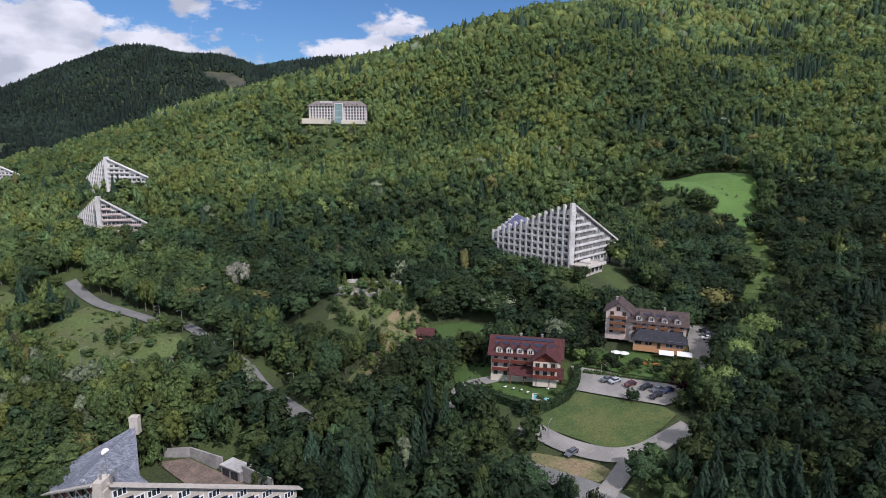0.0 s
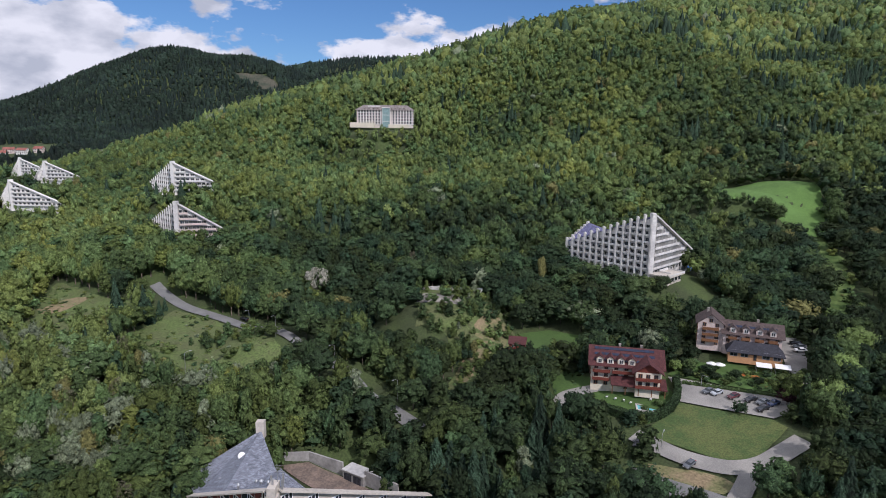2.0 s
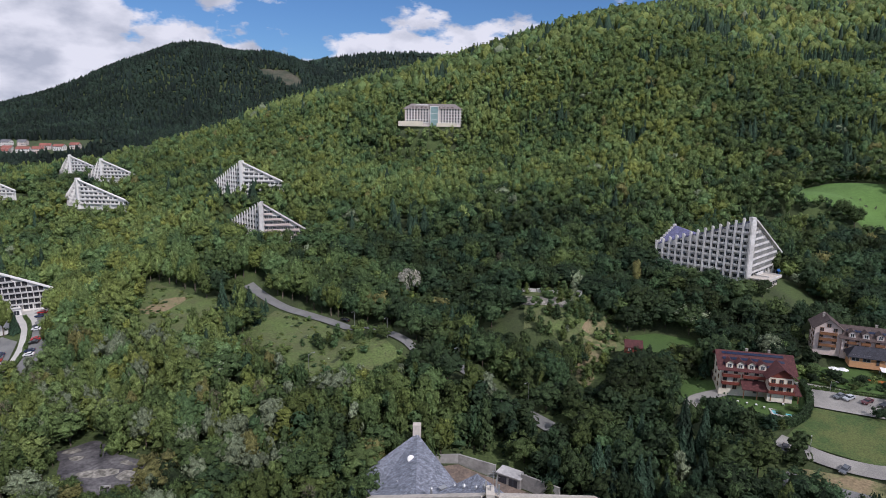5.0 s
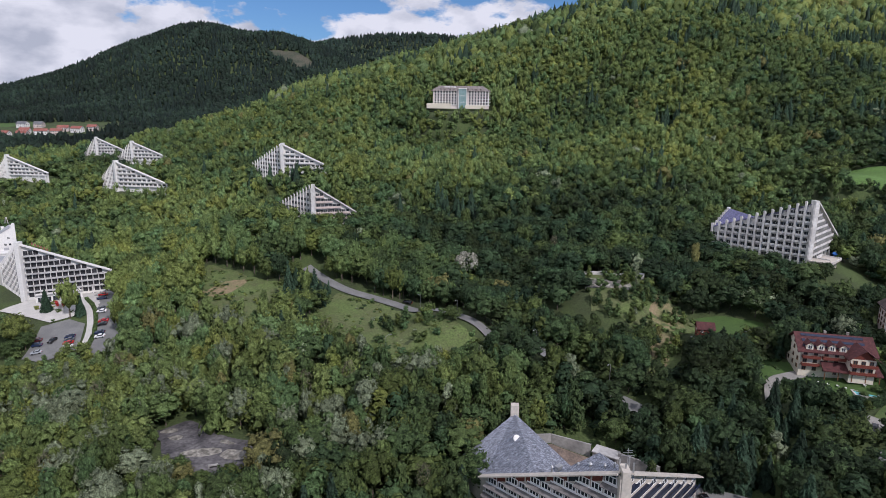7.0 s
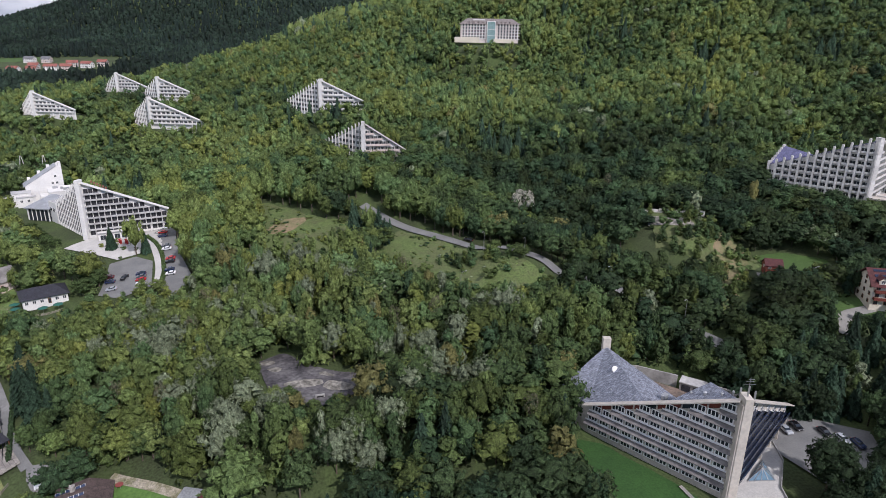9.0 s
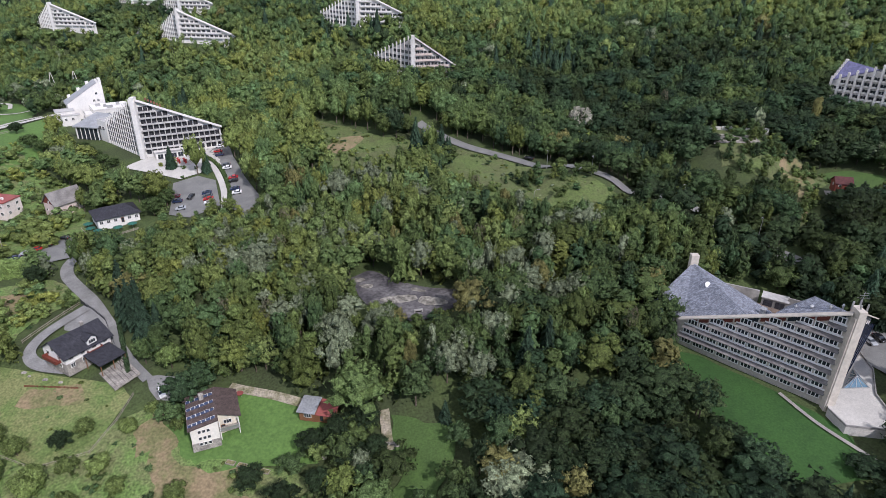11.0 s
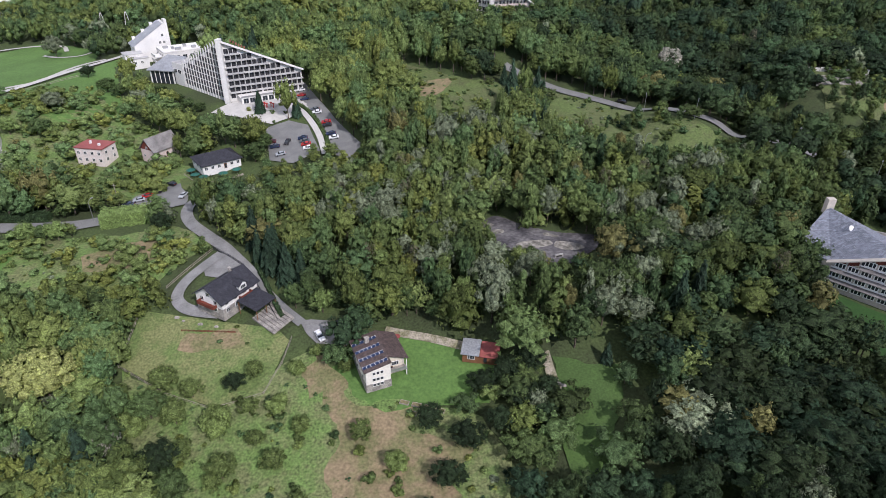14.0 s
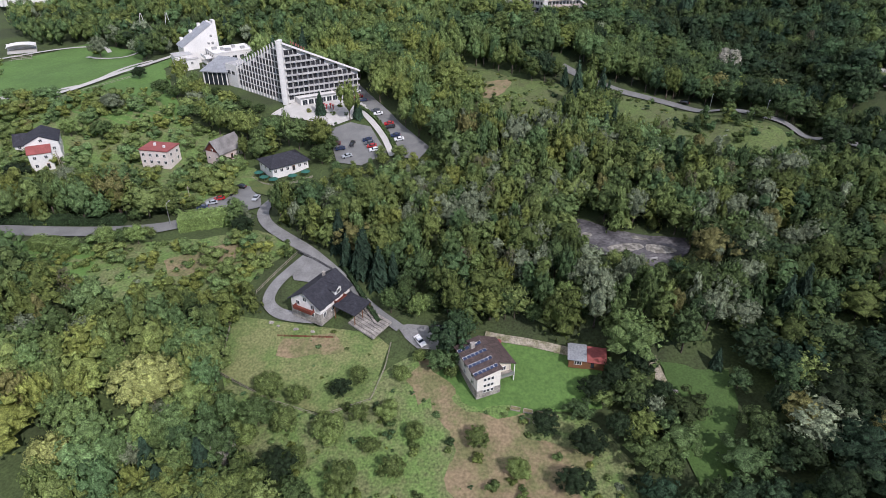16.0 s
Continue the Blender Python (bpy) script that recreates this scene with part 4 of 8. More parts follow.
def scatter(name, protos, x, y, size, tall, which, tint, label, category, sink=0.0, trunk=0.0, kind="stuff"):
    """Many plants in one mesh: prototype `which` at each place, `size` across and `tall` high."""
    z = height(x, y) - sink
    yaw = rng.uniform(0, 2 * math.pi, len(x))
    V, Q, T, C, L = [], [], [], [], []
    off = 0
    for k, proto in enumerate(protos):
        pv, pt, pq = proto[:3]
        pn = lean_of(proto)
        sel = np.flatnonzero(which == k)
        if not len(sel):
            continue
        c, s = np.cos(yaw[sel])[:, None], np.sin(yaw[sel])[:, None]
        X = pv[None, :, 0] * c - pv[None, :, 1] * s
        Y = pv[None, :, 0] * s + pv[None, :, 1] * c
        P = np.stack([X * size[sel][:, None] + x[sel][:, None], Y * size[sel][:, None] + y[sel][:, None], pv[None, :, 2] * tall[sel][:, None] + z[sel][:, None]], -1)
        V.append(P.reshape(-1, 3))
        L.append(np.stack([pn[None, :, 0] * c - pn[None, :, 1] * s, pn[None, :, 0] * s + pn[None, :, 1] * c, np.repeat(pn[None, :, 2], len(sel), 0)], -1).reshape(-1, 3))
        base = off + np.arange(len(sel))[:, None, None] * len(pv)
        T.append((pt[None] + base).reshape(-1, 3))
        Q.append((pq[None] + base).reshape(-1, 4))
        C.append(np.repeat(tint[sel], len(pv), 0))
        off += len(sel) * len(pv)
    if trunk:
        n = len(x)
        ang = np.array([0.3, 2.4, 4.5])
        w = np.clip(0.022 * tall, 0.1, 0.35)[:, None]
        lowr = np.stack([x[:, None] + w * np.cos(ang), y[:, None] + w * np.sin(ang), np.repeat(z[:, None], 3, 1) - 0.3], -1)
        top = np.stack([x[:, None] + 0.5 * w * np.cos(ang), y[:, None] + 0.5 * w * np.sin(ang), np.repeat((z + trunk * tall)[:, None], 3, 1)], -1)
        V.append(np.concatenate([lowr, top], 1).reshape(-1, 3))
        b = off + np.arange(n)[:, None, None] * 6
        Q.append((np.array([[0, 1, 4, 3], [1, 2, 5, 4], [2, 0, 3, 5]])[None] + b).reshape(-1, 4))
        C.append(np.tile(np.array([[0.11, 0.09, 0.07]]), (n * 6, 1)))
        L.append(np.tile(np.array([[0.0, -0.8, 0.6]]), (n * 6, 1)))
    me = fast_mesh(name, np.vstack(V), quads=np.vstack(Q) if Q else None, tris=np.vstack(T), mat=LEAF, tint=np.vstack(C), lean=np.vstack(L))
    return tagged(new(name, me), label, category, kind=kind)


OPEN = [FIELD, FIELD_UP, RUIN_SLAB, CAR_PARK, UPPER_DRIVE, FRONT_LAWN, VERGE, LEFT_LAWN, BACK_LAWN, GARDEN, RED_PLOT, WASTE, MEADOW, MEADOW_STRIP, PARK, TERRACE_LAWN, ROAD_LAWN,
        SLOPE_GRASS, ROUGH, PADDOCK, SOLAR_LAWN, ORCHARD, RIGHT_LAWN, YARD, FELLED, HOTEL_LOT, HOTEL_LOT_TWO, HOTEL_YARD, NEAR_LAWN, NEAR_LOT, NEAR_COURT, FAR_FIELD, CAFE_LOT, CAFE_LAWN, CAR_PAD, WASTE_SLAB]
# plots of the buildings: middle and radius
STANDS = ((-62, 126, 21), (-74, 138, 20), (50, 283, 20), (38, 297, 15), (68, 280, 16), (-307, 275, 24), (-322, 275, 17), (-290, 280, 16), (-356, 312, 22), (-374, 324, 19), (-385, 312, 14), (-392, 330, 12), (-372, 306, 9), (-352, 338, 16), (-225, 426, 27),
          (-184, 338, 21), (-350, 444, 27), (-335, 438, 20), (-394, 543, 26), (-380, 538, 18), (-474, 622, 26), (-458, 616, 18), (-486, 511, 27), (-468, 506, 18), (-207, 420, 18), (-290, 283, 17), (-105, 622, 34), (-125, 615, 20), (-85, 615, 20), (72, 214, 15), (86, 209, 10), (60, 216, 8), (28, 192, 14),
          (-220, 108, 9), (-266, 133, 10), (-191, 107, 9), (-240, 117, 9), (-66, 153, 11), (-55, 147, 9), (-315, 163, 9), (-438, 402, 12), (-419, 398, 13), (-428, 392, 10), (-501, 369, 13), (-248, 124, 6), (-296, 206, 19), (-302, 192, 10), (-272, 132, 15), (-260, 127, 9), (-349, 217, 10), (-326, 227, 9), (-402, 224, 11), (-55, 110, 16), (-345, 292, 14), (-560, 470, 26), (74, 262, 12), (82, 268, 5), (92, 299, 9), (-308, 252, 8), (-320, 262, 8), (-335, 275, 8), (-300, 243, 9), (-313, 246, 9), (-325, 255, 9), (-291, 240, 8), (-305, 98, 10), (-321, 79, 7), (14, 176, 6), (-50, 237, 8), (-40, 231, 8), (-20, 238, 6))


def blocked(x, y, margin=2.5):
    out = np.zeros(len(x), bool)
    for poly in OPEN:
        out |= inside(x, y, poly)
    for _, line, wide, *_ in WAYS:
        out |= gap_to(x, y, line) < wide / 2 + margin
    for a, b, r in STANDS:
        out |= np.hypot(x - a, y - b) < r
    return out


# young, low growth in front of buildings and round clearings: middle, half width, depth towards the valley
YOUNG = ((-105, 605, 36, 55), (-225, 415, 34, 32), (-184, 330, 32, 26), (-356, 440, 40, 34), (-396, 535, 34, 36), (-475, 612, 34, 36), (-487, 503, 38, 36), (52, 275, 34, 22), (30, 290, 26, 26),
         (-310, 262, 34, 20), (72, 205, 24, 10), (30, 184, 20, 12), (-297, 206, 16, 10), (-350, 212, 12, 12), (-327, 222, 10, 12), (-220, 102, 12, 8), (-400, 216, 14, 12), (-575, 470, 36, 30), (160, 360, 34, 40), (-350, 300, 26, 18), (-365, 288, 42, 46), (-174, 104, 22, 46), (-388, 300, 26, 60))


def growth(x, y):
    k = np.ones(len(x))
    for a, b, w, d in YOUNG:
        k = np.where((np.abs(x - a) < w) & (y < b + 6) & (y > b - d), 0.62 if b < 300 or b > 600 else 0.8, k)
    k = np.where((np.abs(x + 262) < 28) & (y < 222) & (y > 180), np.minimum(k, 0.42), k)
    k = np.where((np.abs(x - 70) < 22) & (y < 270) & (y > 238), np.minimum(k, 0.42), k)
    for poly, d in ((FIELD, 12), (FIELD_UP, 12), (RUIN_SLAB, 16), (WASTE, 18), (CAR_PARK, 10), (FRONT_LAWN, 10), (HOTEL_LOT, 14), (HOTEL_LOT_TWO, 8), (NEAR_LAWN, 14), (MEADOW_STRIP, 12), (UPPER_DRIVE, 8), (BACK_LAWN, 10), (LEFT_LAWN, 10), (RED_PLOT, 14), (SOLAR_LAWN, 8), (PADDOCK, 8), (PARK, 22), (TERRACE_LAWN, 14), (SLOPE_GRASS, 8), (ROUGH, 6)):
        for q in (0.3, 0.65, 1.0):
            k = np.where(inside(x, y + d * q, poly), np.minimum(k, 0.32 + 0.25 * q), k)
    for line, d in ((LANE_UP[:9], 14), (LEFT_ROAD, 8), (HOUSE_LANE, 6)):
        for q in (0.5, 1.0):
            k = np.where(gap_to(x, y + d * q, line) < 5, np.minimum(k, 0.35 + 0.25 * q), k)
    return k


def spread(x0, x1, y0, y1, step, jitter=0.42):
    a, b = np.meshgrid(np.arange(x0, x1, step), np.arange(y0, y1, step * 0.9))
    a = a + (np.arange(a.shape[0]) % 2)[:, None] * step / 2
    a, b = a.ravel() + rng.uniform(-jitter, jitter, a.size) * step, b.ravel() + rng.uniform(-jitter, jitter, a.size) * step
    return a, b


def drift(x, y, scale, seed):
    return np.array([noise.noise((a * scale, b * scale, seed)) for a, b in zip(x, y)])


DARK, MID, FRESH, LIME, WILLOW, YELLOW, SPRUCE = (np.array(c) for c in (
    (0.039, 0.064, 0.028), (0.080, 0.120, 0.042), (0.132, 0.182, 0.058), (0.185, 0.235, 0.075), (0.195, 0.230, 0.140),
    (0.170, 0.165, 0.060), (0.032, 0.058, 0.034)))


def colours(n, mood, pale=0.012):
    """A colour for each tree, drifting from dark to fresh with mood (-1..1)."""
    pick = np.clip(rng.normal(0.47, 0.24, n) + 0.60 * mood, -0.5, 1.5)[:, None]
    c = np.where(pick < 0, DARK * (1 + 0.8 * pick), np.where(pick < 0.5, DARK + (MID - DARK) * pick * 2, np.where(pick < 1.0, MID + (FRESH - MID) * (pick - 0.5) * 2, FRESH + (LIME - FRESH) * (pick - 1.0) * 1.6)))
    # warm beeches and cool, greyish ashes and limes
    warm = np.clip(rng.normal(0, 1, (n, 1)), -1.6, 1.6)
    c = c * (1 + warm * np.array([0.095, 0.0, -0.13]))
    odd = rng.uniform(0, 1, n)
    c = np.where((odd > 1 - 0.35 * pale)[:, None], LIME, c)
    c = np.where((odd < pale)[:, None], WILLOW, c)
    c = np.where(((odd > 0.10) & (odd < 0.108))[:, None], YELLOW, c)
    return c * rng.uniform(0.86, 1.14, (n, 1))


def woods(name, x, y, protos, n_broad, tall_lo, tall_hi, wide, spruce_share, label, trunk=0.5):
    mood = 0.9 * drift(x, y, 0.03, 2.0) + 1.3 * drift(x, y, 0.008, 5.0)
    # dark lower slopes, fresh higher and valleyward: old stands, with cloud shade put into tints
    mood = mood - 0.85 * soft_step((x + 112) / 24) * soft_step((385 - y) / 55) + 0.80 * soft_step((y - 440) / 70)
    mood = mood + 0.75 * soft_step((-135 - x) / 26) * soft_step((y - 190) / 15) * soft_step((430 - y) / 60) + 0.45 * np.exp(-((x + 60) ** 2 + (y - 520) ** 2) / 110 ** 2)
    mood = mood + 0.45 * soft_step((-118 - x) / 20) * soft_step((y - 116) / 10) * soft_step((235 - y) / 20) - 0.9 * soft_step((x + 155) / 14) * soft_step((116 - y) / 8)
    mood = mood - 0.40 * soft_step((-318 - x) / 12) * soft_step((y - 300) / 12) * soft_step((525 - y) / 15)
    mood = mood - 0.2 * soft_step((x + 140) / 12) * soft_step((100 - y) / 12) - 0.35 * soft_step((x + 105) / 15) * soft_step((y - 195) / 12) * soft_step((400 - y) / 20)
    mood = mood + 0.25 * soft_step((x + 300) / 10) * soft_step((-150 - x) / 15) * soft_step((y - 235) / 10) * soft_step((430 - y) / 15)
    # far left blended to lighter foliage, its fuller sun put into the tint
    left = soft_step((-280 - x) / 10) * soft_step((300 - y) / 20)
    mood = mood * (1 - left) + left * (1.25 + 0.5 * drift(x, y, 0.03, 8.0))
    firs = drift(x, y, 0.021, 7.0) + rng.normal(0, 0.16, len(x)) + 0.28 * np.exp(-((x + 25) ** 2 + (y - 150) ** 2) / 55 ** 2) + 0.35 * np.exp(-((x - 330) ** 2 + (y - 640) ** 2) / 150 ** 2)
    cut = np.quantile(firs, 1 - spruce_share) if spruce_share else 9
    fir = firs > cut
    young = growth(x, y)
    tall = rng.uniform(tall_lo, tall_hi, len(x)) * (1 + 0.12 * mood + 0.18 * drift(x, y, 0.05, 11.0)) * young
    size = wide * rng.choice([0.62, 0.8, 0.95, 1.1, 1.3, 1.5], len(x)) * rng.uniform(0.9, 1.1, len(x)) * (0.45 + 0.55 * young)
    size = np.where(fir, tall * rng.uniform(0.52, 0.72, len(x)), size)
    tall = np.where(fir, tall * rng.uniform(1.0, 1.35, len(x)), tall)
    which = np.where(fir, n_broad + rng.integers(0, len(protos) - n_broad, len(x)), rng.integers(0, n_broad, len(x)))
    willows = np.exp(-(((x + 185) / 62) ** 2 + ((y - 160) / 52) ** 2))
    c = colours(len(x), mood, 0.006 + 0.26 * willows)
    c = np.where(fir[:, None], SPRUCE * rng.uniform(0.8, 1.5, (len(x), 1)), c)
    # far woods tinted darker and bluer, distance haze put into the colour
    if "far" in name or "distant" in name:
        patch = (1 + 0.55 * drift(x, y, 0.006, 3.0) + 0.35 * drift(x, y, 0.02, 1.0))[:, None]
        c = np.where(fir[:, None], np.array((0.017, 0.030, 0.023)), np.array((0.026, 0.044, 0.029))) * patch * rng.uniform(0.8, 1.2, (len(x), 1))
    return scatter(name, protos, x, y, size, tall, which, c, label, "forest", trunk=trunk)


def slender(seed, leaves=230):
    """A young upright crown: lobes stacked on a slim axis, pointed at the top."""
    r = np.random.default_rng(seed)
    V, T, cen, rad = [], [], [], []
    for k in range(5):
        u = k / 4
        a = 2.4 * k + r.uniform(0, 1)
        off = 0.16 * (1 - 0.7 * u)
        cen.append((off * math.cos(a), off * math.sin(a), 0.16 + 0.68 * u))
        rad.append((0.30 - 0.17 * u) * r.uniform(0.9, 1.15))
    cen, rad = np.array(cen), np.array(rad)
    bv, bf = BALLS[0]
    for k, (c, q) in enumerate(zip(cen, rad)):
        V.append(bv * q * 0.9 * r.uniform(0.85, 1.1, (len(bv), 1)) * np.array([1, 1, 0.75]) + c)
        T.append(bf + k * len(bv))
    which = r.integers(0, 5, leaves * 2)
    d = r.normal(0, 1, (leaves * 2, 3))
    d /= np.linalg.norm(d, axis=1, keepdims=True)
    p = cen[which] + d * rad[which][:, None] * np.array([1, 1, 0.8]) * r.uniform(0.9, 1.25, (len(d), 1))
    p, d = p[:leaves], d[:leaves]
    d = d + np.array([0, 0, 0.35])
    lv, lt = leaf_tris(p, d, 0.066, r)
    return np.vstack(V + [lv]), np.vstack(T + [lt + 5 * len(bv)]), np.zeros((0, 4), int), crown_lean(list(zip(V, cen)), lv, d)


SLENDER_PROTOS = [slender(200 + i) for i in range(5)]
NEAR_PROTOS = [clumped(10 + i, 17, 330, 0.040, w, 0.10, 0.135) for i, w in enumerate((1.0, 1.15, 0.85, 1.05, 0.72, 1.1))] + [needle(40 + i, 13, 12) for i in range(3)]
MID_PROTOS = [broadleaf(60 + i, 4, 92, 0.066, w, 0, 0.10) for i, w in enumerate((1.0, 1.15, 0.85, 0.95))] + [needle(80 + i, 6, 6, 6) for i in range(2)]


def far_crown(seed):
    r = np.random.default_rng(seed)
    v, f = BALLS[1]
    v = v * np.array([0.5, 0.5, 0.5]) * r.uniform(0.7, 1.3, (len(v), 1)) + np.array([0, 0, 0.5])
    lv, lq = leaf_quads(v[v[:, 2] > 0.6], v[v[:, 2] > 0.6] - np.array([0, 0, 0.5]), 0.2, r)
    return np.vstack([v, lv]), f, lq + len(v)


def far_spruce(seed, n=6):
    r = np.random.default_rng(seed)
    a = np.linspace(0, 2 * math.pi, n, endpoint=False)
    low = np.column_stack([0.5 * np.cos(a), 0.5 * np.sin(a), np.full(n, 0.05)]) * r.uniform(0.8, 1.2, (n, 1))
    mid = np.column_stack([0.27 * np.cos(a + 0.5), 0.27 * np.sin(a + 0.5), np.full(n, 0.5)]) * r.uniform(0.8, 1.2, (n, 1))
    quads = np.array([[i, (i + 1) % n, n + (i + 1) % n, n + i] for i in range(n)])
    tris = np.array([[n + i, n + (i + 1) % n, 2 * n] for i in range(n)])
    return np.vstack([low, mid, [[0, 0, 1.0]]]), tris, quads


FAR_PROTOS = [far_crown(s) for s in (91, 92, 93)] + [far_spruce(95), far_spruce(96), far_spruce(97)]

# the woods: near the camera's line, on the middle slopes, on the upper slopes, on the far hills
x, y = spread(-480, 330, 40, 335, 6.8)
keep = (x > -265 - 0.86 * y) & (x < 40 + 0.86 * y) & ~blocked(x, y)
NEAR_X, NEAR_Y = x[keep], y[keep]
SINGLE = (NEAR_Y < 112) & (NEAR_X > -345) & (NEAR_X < -40)
far_side = ~SINGLE & (NEAR_Y > 235)
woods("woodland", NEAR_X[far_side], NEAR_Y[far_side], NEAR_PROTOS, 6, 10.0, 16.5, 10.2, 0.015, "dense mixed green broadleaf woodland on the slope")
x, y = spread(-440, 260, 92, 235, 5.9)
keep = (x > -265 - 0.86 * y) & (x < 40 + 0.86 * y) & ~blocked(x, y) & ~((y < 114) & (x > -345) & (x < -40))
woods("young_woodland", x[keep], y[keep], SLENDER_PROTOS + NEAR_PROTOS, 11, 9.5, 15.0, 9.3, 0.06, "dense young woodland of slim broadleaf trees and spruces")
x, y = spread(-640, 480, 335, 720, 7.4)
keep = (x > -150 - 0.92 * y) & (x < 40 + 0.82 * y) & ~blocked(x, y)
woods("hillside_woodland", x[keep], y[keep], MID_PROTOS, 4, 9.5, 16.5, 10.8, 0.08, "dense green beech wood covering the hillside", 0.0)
x, y = spread(-420, 1000, 720, 1150, 10.0)
keep = (x > -330 - 0.25 * (y - 720)) & (x < 0.85 * y)
woods("ridge_woodland", x[keep], y[keep], FAR_PROTOS, 3, 10, 16, 11.0, 0.20, "green wood up to the ridge", 0.0)
x, y = spread(-1500, -300, 720, 1760, 9.6)
keep = (x > -0.88 * y - 260) & ((x < -330 - 0.25 * (y - 720)) | (y > 1150)) & ~blocked(x, y) & ~((x < -620) & (x > -860) & (y > 820) & (y < 975))
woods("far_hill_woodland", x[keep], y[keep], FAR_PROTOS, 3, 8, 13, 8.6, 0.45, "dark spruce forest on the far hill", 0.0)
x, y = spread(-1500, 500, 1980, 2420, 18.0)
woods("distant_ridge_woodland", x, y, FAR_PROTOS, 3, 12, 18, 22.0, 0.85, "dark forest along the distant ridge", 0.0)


# single trees: a tapered trunk with limbs under a crown of leaf clumps
def trunk_mesh(seed, top=0.62, limbs=7):
    r = np.random.default_rng(seed)
    bm = bmesh.new()
    cone(0.022, 0.008, top, 0, 7, bm=bm)
    for k in range(limbs):
        a, z = 2.4 * k + r.uniform(-0.4, 0.4), r.uniform(0.24, top - 0.08)
        q, up = r.uniform(0.16, 0.30), r.uniform(0.10, 0.22)
        beam(bm, (0, 0, z), (q * math.cos(a), q * math.sin(a), z + up), 0.010)
    me = bpy.data.meshes.new("trunk")
    bm.to_mesh(me)
    bm.free()
    me.materials.append(BARK)
    return me


def crown_mesh(proto, tint):
    v, t, q = proto[:3]
    return fast_mesh("crown", v, quads=q, tris=t, mat=LEAF, tint=np.tile(np.asarray(tint), (len(v), 1)), lean=lean_of(proto))


def tree_kind(protos, tint, label, category, name="tree"):
    return [(trunk_mesh(300 + i), crown_mesh(p, tint * (0.9 + 0.1 * i)), label, category, name) for i, p in enumerate(protos)]


BIG_PROTOS = [clumped(110 + i, 44, 1750, 0.022, w, 0.12, 0.104) for i, w in enumerate((1.05, 1.15, 0.92))]
SLIM_PROTOS = [broadleaf(130 + i, 11, 800, 0.036, 0.6, 1, 0.08, 0.0) for i in range(2)]
AIRY_PROTOS = [clumped(140 + i, 36, 1350, 0.022, 1.0, 0.14, 0.092) for i in range(2)]
FIR_PROTOS = [needle(150 + i, 19, 17) for i in range(2)]
BUSH_PROTOS = [broadleaf(160 + i, 5, 110, 0.09, 1.3, 1, -0.08) for i in range(4)]
KINDS = {
    # darkened below DARK: cloud shade over the near right wood is in this tint
    "dark": tree_kind(BIG_PROTOS, DARK * 0.72, "broad dark green deciduous tree in the wood", "tree"),
    "green": tree_kind(BIG_PROTOS, MID, "full mid-green deciduous tree", "tree"),
    "fresh": tree_kind(BIG_PROTOS, FRESH * 1.3, "full light green deciduous tree", "tree"),
    "slim": tree_kind(SLIM_PROTOS, MID * 0.9, "slim upright green tree", "tree"),
    "willow": tree_kind(AIRY_PROTOS, WILLOW, "grey-green willow with fine foliage", "willow"),
    "bright": tree_kind(BIG_PROTOS[:2], np.array((0.40, 0.43, 0.15)), "bright yellow-green tree with a rounded crown", "tree"),
    "yellow": tree_kind(SLIM_PROTOS, YELLOW, "slim tree turning yellow and brown", "tree"),
    "bare": tree_kind([broadleaf(170 + i, 11, 420, 0.022, 0.75, 1, airy=0.80) for i in range(2)], np.array((0.17, 0.155, 0.10)), "half-dead grey-brown tree with thin leaves", "tree"),
    # lightened so the left wood's fuller sun sits in the tint
    "pale": tree_kind(BIG_PROTOS + AIRY_PROTOS[:1], np.array((0.215, 0.250, 0.120)), "light grey-green tree with loose foliage", "tree"),
    "maroon": tree_kind(BIG_PROTOS[:1], np.array((0.050, 0.018, 0.024)), "round dark red-leaved garden tree", "tree"),
    "blossom": tree_kind([broadleaf(175, 9, 800, 0.04, 1.0, 1, airy=0.1)], np.array((0.34, 0.33, 0.27)), "pale tree with silvery leaves", "tree"),
    "fir": tree_kind(FIR_PROTOS, SPRUCE * 1.55, "dark green spruce with drooping branches", "spruce", "spruce_tree"),
    "fruit": tree_kind(AIRY_PROTOS + [broadleaf(180, 9, 700, 0.045, 1.1, 1, 0.1, 0.05)], np.array((0.142, 0.188, 0.058)), "small round orchard fruit tree", "fruit tree", "fruit_tree"),
}


def plant(kind, x, y, tall, wide=None, group=""):
    opts = KINDS[kind]
    trunk, crown, label, category, name = opts[int(rng.integers(0, len(opts)))]
    wide = wide or tall * 0.62
    m = Matrix.Translation((x, y, hz(x, y) - 0.15)) @ Matrix.Rotation(rng.uniform(0, 6.28), 4, "Z")
    t = thing(name, m, label, category, group)
    for nm, me in (("trunk", trunk), ("crown", crown)):
        ob = new(nm, me)
        ob.parent = t
        ob.matrix_basis = Matrix.Diagonal((wide, wide, tall, 1))
    return t


